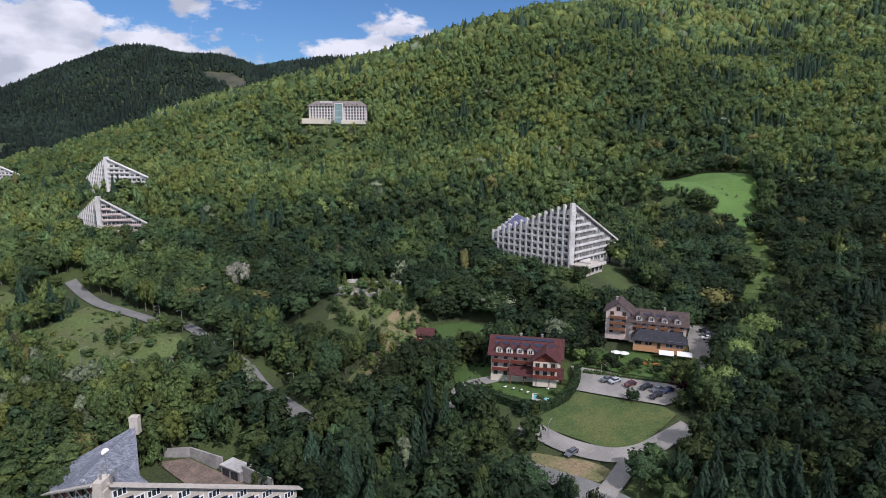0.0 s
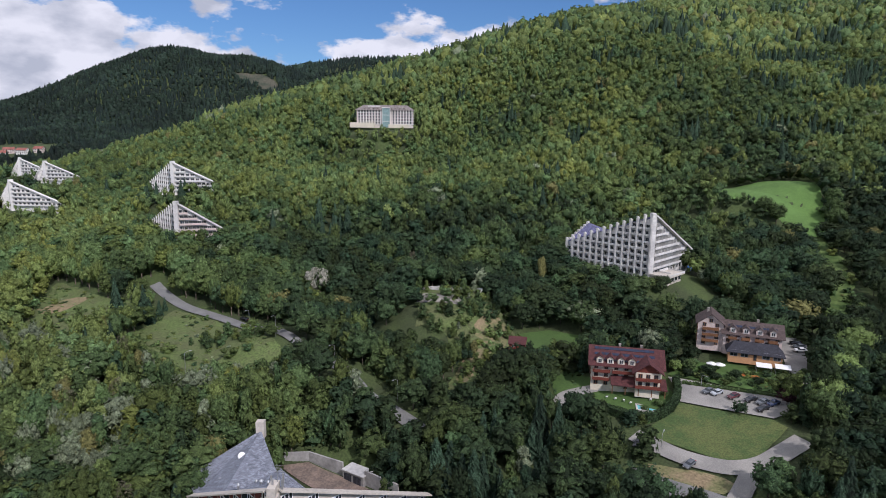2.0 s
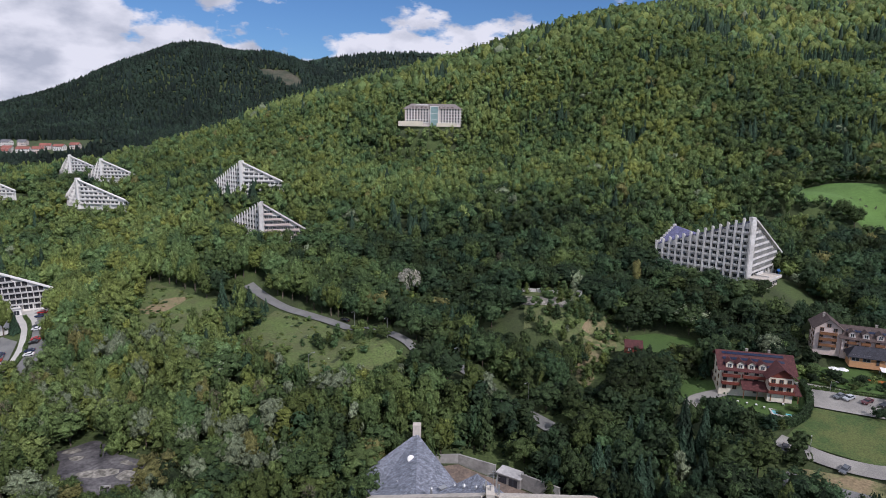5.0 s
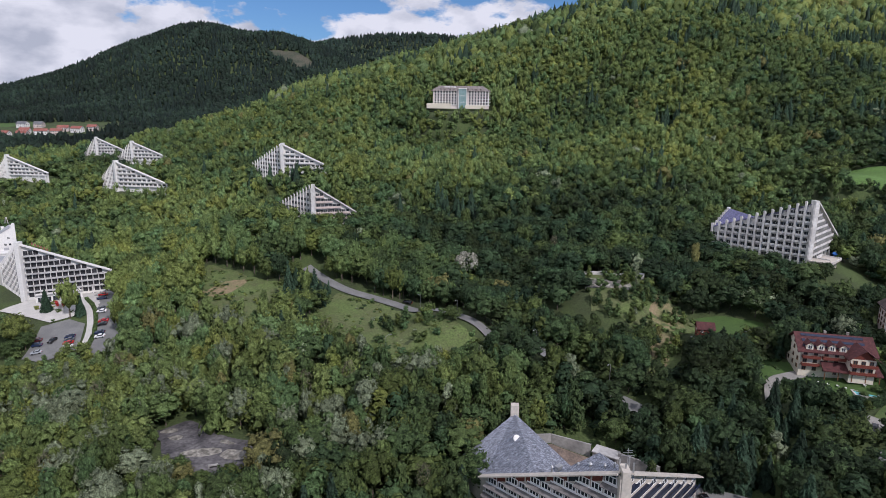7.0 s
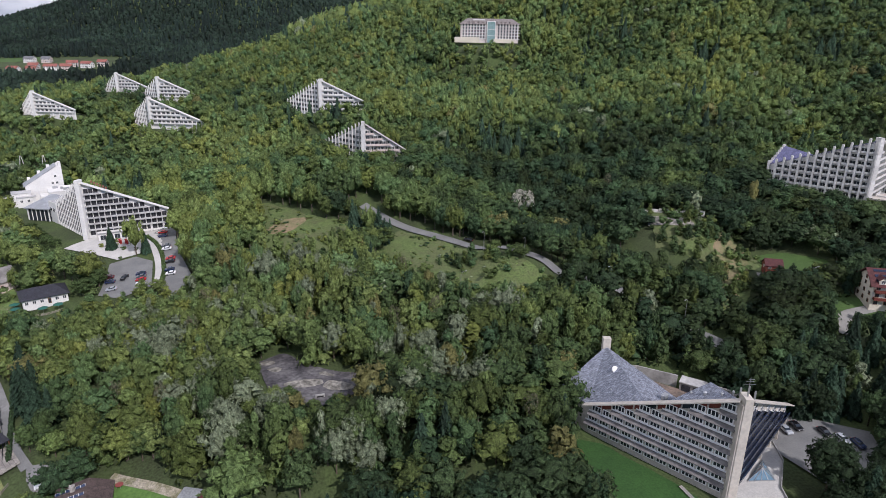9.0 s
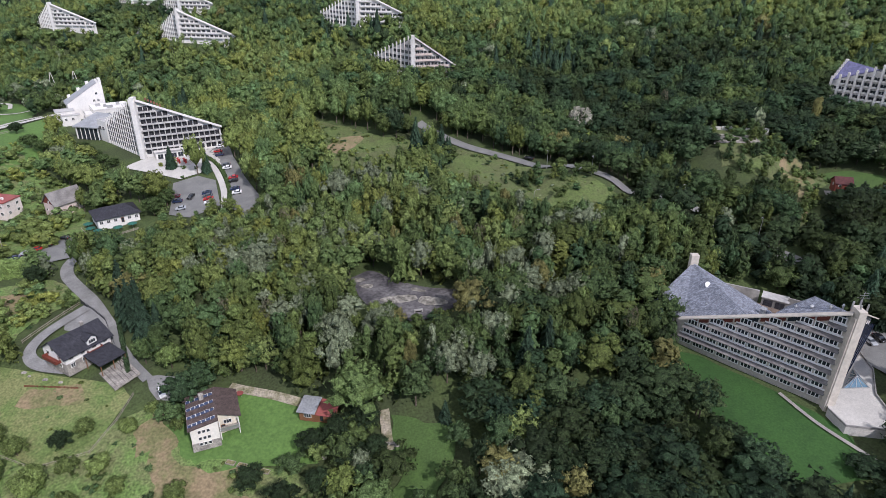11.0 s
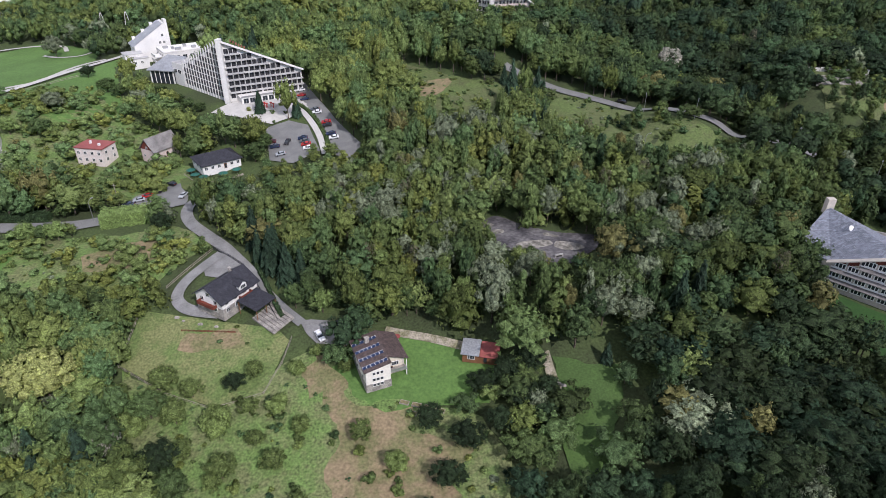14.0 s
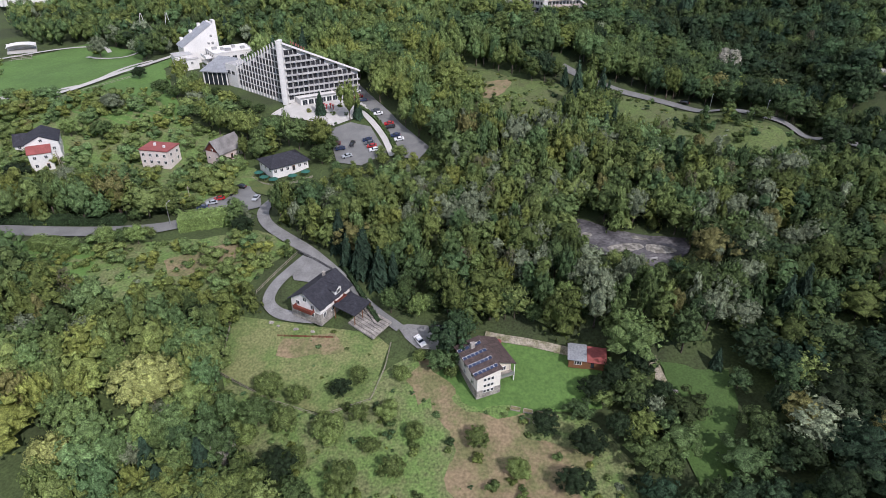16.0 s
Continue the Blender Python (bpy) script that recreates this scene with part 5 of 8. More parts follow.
sx, sy = NEAR_X[SINGLE], NEAR_Y[SINGLE]
order = np.argsort(sy)[:170]
rest = np.argsort(sy)[170:]
moods = drift(sx, sy, 0.03, 4.0)
young_ones = growth(sx, sy)
for i in order:
    u = rng.uniform()
    # left wood: only lighter kinds, sun there carried by their tints
    if sx[i] < -262 - 0.25 * (sy[i] - 60):
        kind = "willow" if u < 0.14 else "pale" if u < 0.62 else "fresh" if u < 0.93 else "green"
        plant(kind, sx[i], sy[i], rng.uniform(5.5, 11), rng.uniform(5.5, 10), "trees of the near wood")
        continue
    # right of x = -172 mostly dark crowns, carrying the cloud shade in colour
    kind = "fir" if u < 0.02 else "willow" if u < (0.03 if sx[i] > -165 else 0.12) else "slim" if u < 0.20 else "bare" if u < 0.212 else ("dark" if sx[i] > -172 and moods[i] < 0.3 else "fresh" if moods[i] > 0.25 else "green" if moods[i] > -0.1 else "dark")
    plant(kind, sx[i], sy[i], rng.uniform(10, 15.5) * young_ones[i], rng.uniform(8.6, 11.8) if kind not in ("fir", "slim") else None, "trees of the near wood")
if len(rest):
    woods("woodland_edge", sx[rest], sy[rest], NEAR_PROTOS, 6, 10.5, 15.5, 11.4, 0.03, "dense green woodland at the foot of the slope")


# ---- buildings ----
def window_mesh(w, h, mullions=1, frame_mat=PLASTER, name="window", rim=0.12, pane=None):
    """A window in the x-z plane, facing -y: one piece, a proud frame with mullions round sunken dark glass."""
    bm = bmesh.new()
    t, m = rim, rim * 0.9
    xs = [-w / 2]
    for k in range(mullions + 1):
        a, b = -w / 2 + w * k / (mullions + 1), -w / 2 + w * (k + 1) / (mullions + 1)
        xs += [a + (t if k == 0 else m / 2), b - (t if k == mullions else m / 2)]
    xs.append(w / 2)
    zs = [0, t, h - t, h]
    grid = [[bm.verts.new((x, -0.13, z)) for x in xs] for z in zs]
    rear = [bm.verts.new((x, 0.02, z)) for x, z in ((-w / 2, 0), (w / 2, 0), (w / 2, h), (-w / 2, h))]
    panes = []
    for r in range(3):
        for c in range(len(xs) - 1):
            f = bm.faces.new((grid[r][c], grid[r][c + 1], grid[r + 1][c + 1], grid[r + 1][c]))
            if r == 1 and c % 2 == 1:
                panes.append(f)
    bm.faces.new([grid[0][k] for k in range(len(xs) - 1, -1, -1)] + [rear[0], rear[1]])
    bm.faces.new([grid[3][k] for k in range(len(xs))] + [rear[2], rear[3]])
    bm.faces.new([grid[k][0] for k in range(4)] + [rear[3], rear[0]])
    bm.faces.new([grid[k][-1] for k in range(3, -1, -1)] + [rear[1], rear[2]])
    bmesh.ops.inset_individual(bm, faces=panes, thickness=0.015, depth=-0.09)
    for f in panes:
        f.material_index = 1
    me = mesh_of(name, bm, frame_mat)
    me.materials.append(pane or GLASS)
    return me


WIN = {
    "hotel": window_mesh(2.5, 1.9, 1), "old": window_mesh(2.8, 1.75, 2, WHITE_FRAME, rim=0.24), "house": window_mesh(1.3, 1.4, 1), "small": window_mesh(0.9, 1.0, 0), "wide": window_mesh(2.0, 1.3, 2),
    "door": window_mesh(1.1, 2.1, 0, WOOD), "timber": window_mesh(1.3, 1.4, 1, WOOD), "shop": window_mesh(2.4, 2.3, 1, METAL), "bay": window_mesh(1.5, 2.0, 0, GREY), "dark": window_mesh(2.05, 2.35, 1, FELT, rim=0.07, pane=RECESS)}


def face_frame(origin, along, out):
    """A matrix whose x runs along a wall, -y points out of it and z is up."""
    u, n = Vector(along).normalized(), Vector(out).normalized()
    m = Matrix((( u.x, -n.x, 0, origin[0]), (u.y, -n.y, 0, origin[1]), (0, 0, 1, origin[2]), (0, 0, 0, 1)))
    return m


def wall_frame(c, e, away, z):
    u = Vector((e[0] - c[0], e[1] - c[1], 0)).normalized()
    n = Vector((u.y, -u.x, 0))
    if n.dot(Vector((away[0] - c[0], away[1] - c[1], 0))) > 0:
        n = -n
    return face_frame((c[0], c[1], z), u, n), math.hypot(e[0] - c[0], e[1] - c[1])


def pyramid_hotel(corner, left, right, floor, label, second=None, roof=FELT, left_style="fins", wall=CONCRETE, band=CONCRETE, bays=12, storey=3.05, detail=True, fin=(0.4, 0.7), fin_balcony=False, kerb=None, win_kind="hotel", ledge=(1.5, 1.0), sill=0.35, left_win=None, canopies=False, piers=False):
    """A terraced hotel: a tall corner pier, two facades that run down from it to low ends, and a sloping roof.
    corner, left, right: x, y and the top's z; floor: ground level; second: a peak behind the left end."""
    C, L, R = Vector(corner), Vector(left), Vector(right)
    h = thing("pyramid_hotel", Matrix.Translation((C.x, C.y, floor)), label, "hotel")
    o = Vector((C.x, C.y, floor))
    B = L + R - C
    back_z = floor + 3.0
    M = (L + R) / 2
    if second:
        M = C + (M - C).normalized() * 16
        M.z = min(L.z, R.z) + 5.5
        B, back_z = Vector((M.x, M.y, 0)), M.z - 0.5
    base = [Vector((p.x, p.y, floor - 2.5)) for p in (C, L, R, B)]
    tops = [C.copy(), L.copy(), R.copy(), Vector((B.x, B.y, back_z))]
    pts = [p - o for p in base + tops]
    walls = [(0, 1, 5, 4), (0, 4, 6, 2), (1, 3, 7, 5), (3, 2, 6, 7), (0, 2, 3, 1)]
    part("wall", solid(pts + [M + Vector((0, 0, -0.2)) - o], walls + [(4, 5, 8), (4, 8, 6), (5, 7, 8), (8, 7, 6)]), wall, h)
    # roof sheets lie a little above the wall tops
    up = Vector((0, 0, 0.25))
    if second:
        P = Vector(second)
        K = Vector(kerb) if kerb else L.lerp(P, 0.4)
        Q = L + (C - L) * 0.42
        low = Vector((M.x, M.y, M.z + 0.1))
        side = L + (P - L) * 1.0
        part("roof", solid([L + up - o, Q + up - o, P + up - o, low - o, K + up - o, L - up - o, Q - up - o, K - up - o, P - up - o], [(0, 1, 2), (1, 3, 2), (0, 2, 4), (0, 5, 6, 1), (0, 4, 7, 5), (4, 2, 8, 7)]), roof, h, "weathered slate roof rising to a peak")
        part("roof", solid([Q + up - o, C + up - o, low + up - o, Q - up * 3 - o, C - up * 3 - o, low - up * 3 - o], [(0, 1, 2), (3, 5, 4), (0, 3, 4, 1), (1, 4, 5, 2), (2, 5, 3, 0)]), roof, h)
        if piers:
            for k in range(7):
                q = L.lerp(P, (k + 0.6) / 7)
                part("pier", boxes((q.x - o.x, q.y - o.y, (q.z - floor) / 2 + 0.4, 1.1, 1.1, q.z - floor + 1.6, 0.8)), wall, h)
        part("chimney", boxes((P.x - o.x, P.y - o.y, P.z - o.z - 0.6, 1.2, 1.2, 3.0)) if piers else boxes((P.x - o.x, P.y - o.y, P.z - o.z + 0.6, 2.3, 2.0, 5.0)), wall, h, "stubby white block at the roof's peak")
        part("peak_wall", solid([p - o for p in (L, P, Vector((P.x, P.y, floor - 2)), Vector((L.x, L.y, floor - 2)), low, Vector((low.x, low.y, floor - 2)), K, Vector((K.x, K.y, floor - 2)))], [(0, 3, 7, 6), (6, 7, 2, 1), (1, 2, 5, 4)]), wall, h)
        part("roof", solid([C + up - o, R + up - o, low + up - o, C - up - o, R - up - o, low - up - o], [(0, 1, 2), (3, 5, 4), (0, 3, 4, 1), (1, 4, 5, 2), (2, 5, 3, 0)]), roof, h)
    else:
        part("roof", solid([p - o for p in (C + up, L + up, M + up * 0.2, R + up, tops[3] + up, C - up, L - up, R - up, tops[3] - up)], [(0, 1, 2), (0, 2, 3), (1, 4, 2), (2, 4, 3), (0, 5, 6, 1), (0, 3, 7, 5), (1, 6, 8, 4), (4, 8, 7, 3)]), roof, h)
    # corner pier
    inward = (M - C)
    inward.z = 0
    inward.normalize()
    ang = math.atan2(inward.y, inward.x)
    part("corner_pier", boxes((0, 0, (C.z + 1.4 - floor) / 2 - 1, 3.4, 1.7, C.z + 1.4 - floor + 2, ang), (-0.6 * inward.x, -0.6 * inward.y, (C.z - floor) / 2 - 1, 1.8, 2.4, C.z - floor + 1, ang)), wall, h)
    win = WIN[win_kind]
    for style, E in ((left_style, L), ("bands", R)):
        m, length = wall_frame(C, E, M, floor)
        m = Matrix.Translation(-o) @ m
        top = lambda s: C.z + (E.z - C.z) * s / length - floor
        floors = int((C.z - floor - 1.0) / storey)
        bay = length / bays
        if style == "fins":
            for k in range(1, bays + 1):
                s = k * bay
                tall = top(s - bay * 0.6) + 0.9
                blade = bmesh.new()
                place_box(blade, 0, -fin[1] / 2 + 0.15, tall / 2 - 1.2, fin[0], fin[1], tall + 2.4)
                place_box(blade, 0, -fin[1] * 0.66, tall + 0.2, fin[0], fin[1] * 0.55, 0.5)
                part("fin", blade, wall, h, loc=m @ Matrix.Translation((s, 0, 0)))
            rail = mesh_of("balcony", boxes((0, -0.75, 0.06, bay - 0.8, 1.5, 0.16), (0, -1.42, 0.5, bay * 0.62, 0.16, 0.95)), wall)
            for f in range(floors):
                z = f * storey + 0.4
                for k in range(bays):
                    s = (k + 0.5) * bay
                    if z + 2.4 > top(s + bay * 0.3):
                        continue
                    if f and fin_balcony:
                        shared("balcony", rail, h, m @ Matrix.Translation((s, 0, z)))
                    shared("window", left_win or win, h, m @ Matrix.Translation((s, 0, z + 0.35)))
        else:
            divider = mesh_of("divider", boxes((0, -0.66, 1.25, 0.16, 1.4, 2.5)), wall)
            for f in range(floors):
                z = f * storey + 0.5
                full = length * (C.z - floor - z - 2.5) / (C.z - E.z)
                full = min(length - 0.4, full)
                if full < bay * 0.7:
                    continue
                if f and canopies and E is L:
                    x0, x1, d0 = 0.9, full + 0.6, ledge[0]
                    part("canopy", solid([(x0, 0.05, 0.5), (x1, 0.05, 0.5), (x1, -d0, -0.05), (x0, -d0, -0.05), (x0, 0.05, 0.34), (x1, 0.05, 0.34), (x1, -d0, -0.2), (x0, -d0, -0.2)], [(0, 1, 2, 3), (4, 7, 6, 5), (0, 4, 5, 1), (1, 5, 6, 2), (2, 6, 7, 3), (3, 7, 4, 0)]), band, h, "thin grey sloping ledge", m @ Matrix.Translation((0, 0, z)))
                    part("sill_band", boxes((full / 2 + 0.8, -0.06, 0.78, full - 0.4, 0.16, 0.36)), WHITE_FRAME, h, loc=m @ Matrix.Translation((0, 0, z)))
                elif f:
                    # canopied hotel's right bands near-black: that facade's shade painted into them
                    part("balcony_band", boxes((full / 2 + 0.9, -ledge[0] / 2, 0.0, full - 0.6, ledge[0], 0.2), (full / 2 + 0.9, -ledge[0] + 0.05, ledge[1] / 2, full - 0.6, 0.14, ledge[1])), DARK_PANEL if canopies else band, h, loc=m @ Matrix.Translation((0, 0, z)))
                count = int(full / bay)
                for k in range(count):
                    s = 1.5 + (k + 0.5) * (full - 1.5) / max(1, count)
                    if f or detail:
                        shared("window", win, h, m @ Matrix.Translation((s, 0, z + sill)))
                    if f and k and not canopies:
                        shared("divider", divider, h, m @ Matrix.Translation((s - 0.5 * (full - 1.5) / count, 0, z)))
            if style == "bands" and E is R:
                for k in range(4):
                    s = length * (0.45 + 0.16 * k)
                    part("column", boxes((0, -1.0, 1.4, 0.6, 0.6, 3.6)), wall, h, loc=m @ Matrix.Translation((s, 0, 0)))
        if canopies and E is L:
            for k in range(12):
                s0 = 2.0 + k * (length - 3.0) / 12
                s1 = s0 + (length - 3.0) / 12 - 0.45
                lo = lambda s: (s, -0.08, top(s) - 1.55)
                hi = lambda s: (s, -0.08, top(s) - 0.3)
                shift = lambda p: (p[0], 0.05, p[2])
                q = [lo(s0), lo(s1), hi(s1), hi(s0)]
                part("top_panel", solid(q + [shift(p) for p in q], [(0, 1, 2, 3), (4, 7, 6, 5), (0, 4, 5, 1), (1, 5, 6, 2), (2, 6, 7, 3), (3, 7, 4, 0)]), REDWOOD if k % 3 else GLASS, h, "dark timber panel under the roof edge", m)
        edge = bmesh.new()
        a, b = Vector((0.8, -0.85, C.z - floor + 0.2)), Vector((length + 0.6, -0.85, E.z - floor + 0.2))
        beam(edge, a, b, 1.9, 0.32 if canopies else 0.7)
        if style != "fins":
            part("roof_edge", edge, wall, h, loc=m)
        else:
            edge.free()
    return h


near_hotel = pyramid_hotel((-65.2, 107, 43.6), (-93.4, 132.6, 25.4), (-36.4, 139.7, 22.9), 16.8, "run-down terraced hotel with grey balconies and a slate roof",
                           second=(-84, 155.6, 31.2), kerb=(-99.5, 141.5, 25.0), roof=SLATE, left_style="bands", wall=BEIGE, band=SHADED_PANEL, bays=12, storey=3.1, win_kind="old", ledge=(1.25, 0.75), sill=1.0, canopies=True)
pyramid_hotel((57, 267.8, 79.8), (25.4, 298, 63), (84.2, 296, 60.2), 52, "white concrete pyramid hotel with tall fins and a violet roof", second=(37.7, 310.7, 70.5), roof=VIOLET, bays=13, fin=(0.8, 1.8), fin_balcony=True, piers=True)
pyramid_hotel((-307.7, 262.2, 53.8), (-336.7, 286.7, 36.8), (-276.6, 281.4, 37.4), 27.2, "bright white pyramid hotel with grey balcony terraces", bays=15, wall=PLASTER, band=LIGHT_GREY, storey=2.9, fin=(0.42, 0.5), left_win=WIN["dark"], win_kind="dark", ledge=(1.5, 0.8))
pyramid_hotel((-226, 413, 93.6), (-257, 442, 77), (-188.3, 412.8, 76.4), 71.5, "white pyramid hotel half hidden by trees", bays=12, wall=PLASTER, band=PLASTER)
pyramid_hotel((-183.4, 323.8, 76.0), (-211.5, 350, 60.8), (-159.6, 332.4, 59.8), 54.5, "pyramid hotel with pinkish balconies among trees", bays=12, band=PINK)
pyramid_hotel((-356, 433, 78), (-383, 457, 61), (-315.5, 430, 62), 57, "white pyramid hotel with long balcony bands", bays=12, wall=PLASTER, band=PLASTER, detail=False)
pyramid_hotel((-395.5, 530, 87.2), (-426, 557, 69), (-361.5, 528, 73.5), 68, "white pyramid hotel among the woods", bays=10, wall=PLASTER, band=PLASTER, detail=False)
pyramid_hotel((-475.5, 609, 86.5), (-510, 640, 66), (-443, 606, 73.5), 68, "white pyramid hotel at the valley's edge", bays=10, wall=PLASTER, band=PLASTER, detail=False)
pyramid_hotel((-487, 498, 75.8), (-519, 526, 58), (-452, 497, 62), 56.5, "white pyramid hotel above the park", bays=10, wall=PLASTER, band=PLASTER, detail=False)
pyramid_hotel((-575, 470, 62), (-605, 500, 45), (-540, 502, 43), 33, "white pyramid hotel above the park", bays=10, wall=PLASTER, band=PLASTER, detail=False)


def gable_house(name, x, y, floor, wide, deep, eave, ridge, yaw, label, category, wall=PLASTER, roof=BROWN_TILE, over=0.6, storeys=2, hip=0.0,
                win="house", cols=(3, 2), plinth=None, dormers=(), chimneys=(), panels=None, gable=None):
    """A house: x runs along the ridge, y across. dormers: (x, side). panels: (x0, x1, side, rows)."""
    h = thing(name, pose(x, y, floor, 0, 0, yaw), label, category)
    w, d = wide / 2, deep / 2
    zb = -1.5
    pts = [(-w, -d, zb), (w, -d, zb), (w, d, zb), (-w, d, zb), (-w, -d, eave), (w, -d, eave), (w, d, eave), (-w, d, eave), (-w + hip, 0, ridge - 0.15), (w - hip, 0, ridge - 0.15)]
    part("wall", solid(pts, [(0, 1, 5, 4), (2, 3, 7, 6), (1, 2, 6, 9, 5) if not hip else (1, 2, 6, 5), (3, 0, 4, 8, 7) if not hip else (3, 0, 4, 7), (4, 5, 9, 8), (6, 7, 8, 9)] + ([(5, 6, 9), (7, 4, 8)] if hip else []) + [(0, 3, 2, 1)]), wall, h)
    if gable and not hip:
        for s in (-1, 1):
            part("gable_cladding", solid([(s * (w + 0.06), -d, eave), (s * (w + 0.06), d, eave), (s * (w + 0.06), 0, ridge - 0.2), (s * w, -d, eave), (s * w, d, eave), (s * w, 0, ridge - 0.2)], [(0, 1, 2), (3, 5, 4), (0, 3, 4, 1), (1, 4, 5, 2), (2, 5, 3, 0)]), gable, h)
    slope = (ridge - eave) / d
    t = 0.22
    for s in (-1, 1):
        oy, oz = s * (d + over), eave - slope * over
        hx = w + over
        a = [(-hx, oy, oz), (hx, oy, oz), (hx - hip, 0, ridge), (-hx + hip, 0, ridge)]
        part("roof", solid([(p[0], p[1], p[2] + 0.05) for p in a] + [(p[0], p[1], p[2] + 0.05 + t) for p in a], [(0, 1, 2, 3), (4, 7, 6, 5), (0, 4, 5, 1), (1, 5, 6, 2), (2, 6, 7, 3), (3, 7, 4, 0)]), roof, h)
        if hip:
            b = [(s * hx, -d - over, oz), (s * hx, d + over, oz), (s * (hx - hip), 0, ridge)]
            part("roof", solid([(p[0], p[1], p[2] + 0.05) for p in b] + [(p[0], p[1], p[2] + 0.06 + t) for p in b], [(0, 1, 2), (3, 5, 4), (0, 3, 4, 1), (1, 4, 5, 2), (2, 5, 3, 0)]), roof, h)
    if plinth:
        part("plinth", boxes((0, 0, (eave / storeys) / 2 - 0.75, wide + 0.16, deep + 0.16, eave / storeys + 1.5)), plinth, h)
    for side, (n, span, off) in enumerate(((cols[0], wide, d), (cols[1], deep, w), (cols[0], wide, d), (cols[1], deep, w))):
        rot = Matrix.Rotation(math.pi / 2 * side, 4, "Z")
        lift = 0.1 if plinth else 0.0
        for f in range(storeys):
            for k in range(n):
                z = f * eave / storeys + 0.9
                door = f == 0 and k == n // 2 and side == 0
                shared("door" if door else "window", WIN["door"] if door else WIN[win], h,
                       rot @ Matrix.Translation((-span / 2 + span * (k + 0.5) / n, -off - (lift if f == 0 else 0), 0.1 if door else z)))
        if side % 2 and not hip and ridge - eave > 2.2:
            shared("window", WIN[win], h, rot @ Matrix.Translation((0, -off - (0.07 if gable else 0), eave + 0.3)))
    for dx, s, dw in dormers:
        m = Matrix.Translation((dx, s * (d - 0.4), eave - 0.2)) @ Matrix.Rotation(0 if s < 0 else math.pi, 4, "Z")
        dm = part("dormer", solid([(-dw / 2, -0.5, 0), (dw / 2, -0.5, 0), (dw / 2, -0.5, 2.0), (0, -0.5, 2.9), (-dw / 2, -0.5, 2.0), (-dw / 2, 2.6, 0), (dw / 2, 2.6, 0), (dw / 2, 2.6, 2.0), (0, 2.6, 2.9), (-dw / 2, 2.6, 2.0)],
                                    [(0, 1, 2, 3, 4), (1, 6, 7, 2), (0, 4, 9, 5), (2, 7, 8, 3), (3, 8, 9, 4), (5, 9, 8, 7, 6)]), wall, h, loc=m)
        for q in (-1, 1):
            part("dormer_roof", solid([(0, -0.95, 3.05), (0, 3.0, 3.05), (q * (dw / 2 + 0.4), 3.0, 1.8), (q * (dw / 2 + 0.4), -0.95, 1.8), (0, -0.95, 3.2), (0, 3.0, 3.2), (q * (dw / 2 + 0.4), 3.0, 1.95), (q * (dw / 2 + 0.4), -0.95, 1.95)],
                                      [(0, 1, 2, 3), (4, 7, 6, 5), (0, 4, 5, 1), (1, 5, 6, 2), (2, 6, 7, 3), (3, 7, 4, 0)]), roof, dm)
        shared("window", WIN["wide" if dw > 2.2 else "house"], dm, Matrix.Translation((0, -0.5, 0.6)))
    for cx, cy in chimneys:
        z = ridge - slope * abs(cy)
        part("chimney", boxes((cx, cy, z + 0.3, 0.7, 0.7, 2.4), (cx, cy, z + 1.55, 0.9, 0.9, 0.15)), STONE, h)
    if panels:
        x0, x1, s, rows, n = panels
        pl = mesh_of("solar_panel", boxes((0, 0, 0, (x1 - x0) / n * 0.94, 1.0, 0.06)), DARK_PANEL)
        tilt = Matrix.Rotation(-s * math.atan(slope), 4, "X")
        run = math.hypot(d, ridge - eave)
        for r in range(rows):
            for k in range(n):
                u = run * (r + 0.6) / (rows + 0.2)
                shared("solar_panel", pl, h, Matrix.Translation((x0 + (x1 - x0) * (k + 0.5) / n, s * (d - u * d / run), eave + u * (ridge - eave) / run + 0.42)) @ tilt)
    return h


def balcony(h, x, y, z, w, deep, yaw=0.0, mat=WOOD, posts=True):
    m = pose(x, y, z, 0, 0, yaw)
    b = part("balcony", boxes((0, -deep / 2, 0, w, deep, 0.18)), mat, h, "timber balcony", m)
    part("railing", boxes((0, -deep + 0.05, 0.55, w, 0.08, 0.85), (-w / 2 + 0.04, -deep / 2, 0.55, 0.08, deep - 0.1, 0.85), (w / 2 - 0.04, -deep / 2, 0.55, 0.08, deep - 0.1, 0.85)), mat, b)
    return b


# red-roofed guest house with its pool
g1 = gable_house("guest_house", 28.3, 195.5, 31.8, 22.5, 12.5, 8.2, 12.2, -11, "large guest house with maroon tile roof, dormers and timber balconies", "guest house", CREAM, MAROON, 1.1, 3, 0,
                 "timber", (7, 3), dormers=((-8.6, -1, 2.2), (-5.2, -1, 2.2), (-1.8, -1, 2.2), (1.6, -1, 2.2)), chimneys=((5, 1.0), (-2, 1.2)), panels=(-10.4, 9, -1, 3, 12))
for bx, bw in ((-8.0, 5.6), (-1.0, 7.0)):
    for bz in (2.9, 5.6):
        balcony(g1, bx, -6.25, bz, bw, 1.4, 0, REDWOOD)
wing = part("front_wing", boxes((6.5, -8.0, 3.6, 7.5, 4.6, 8.4)), CREAM, g1)
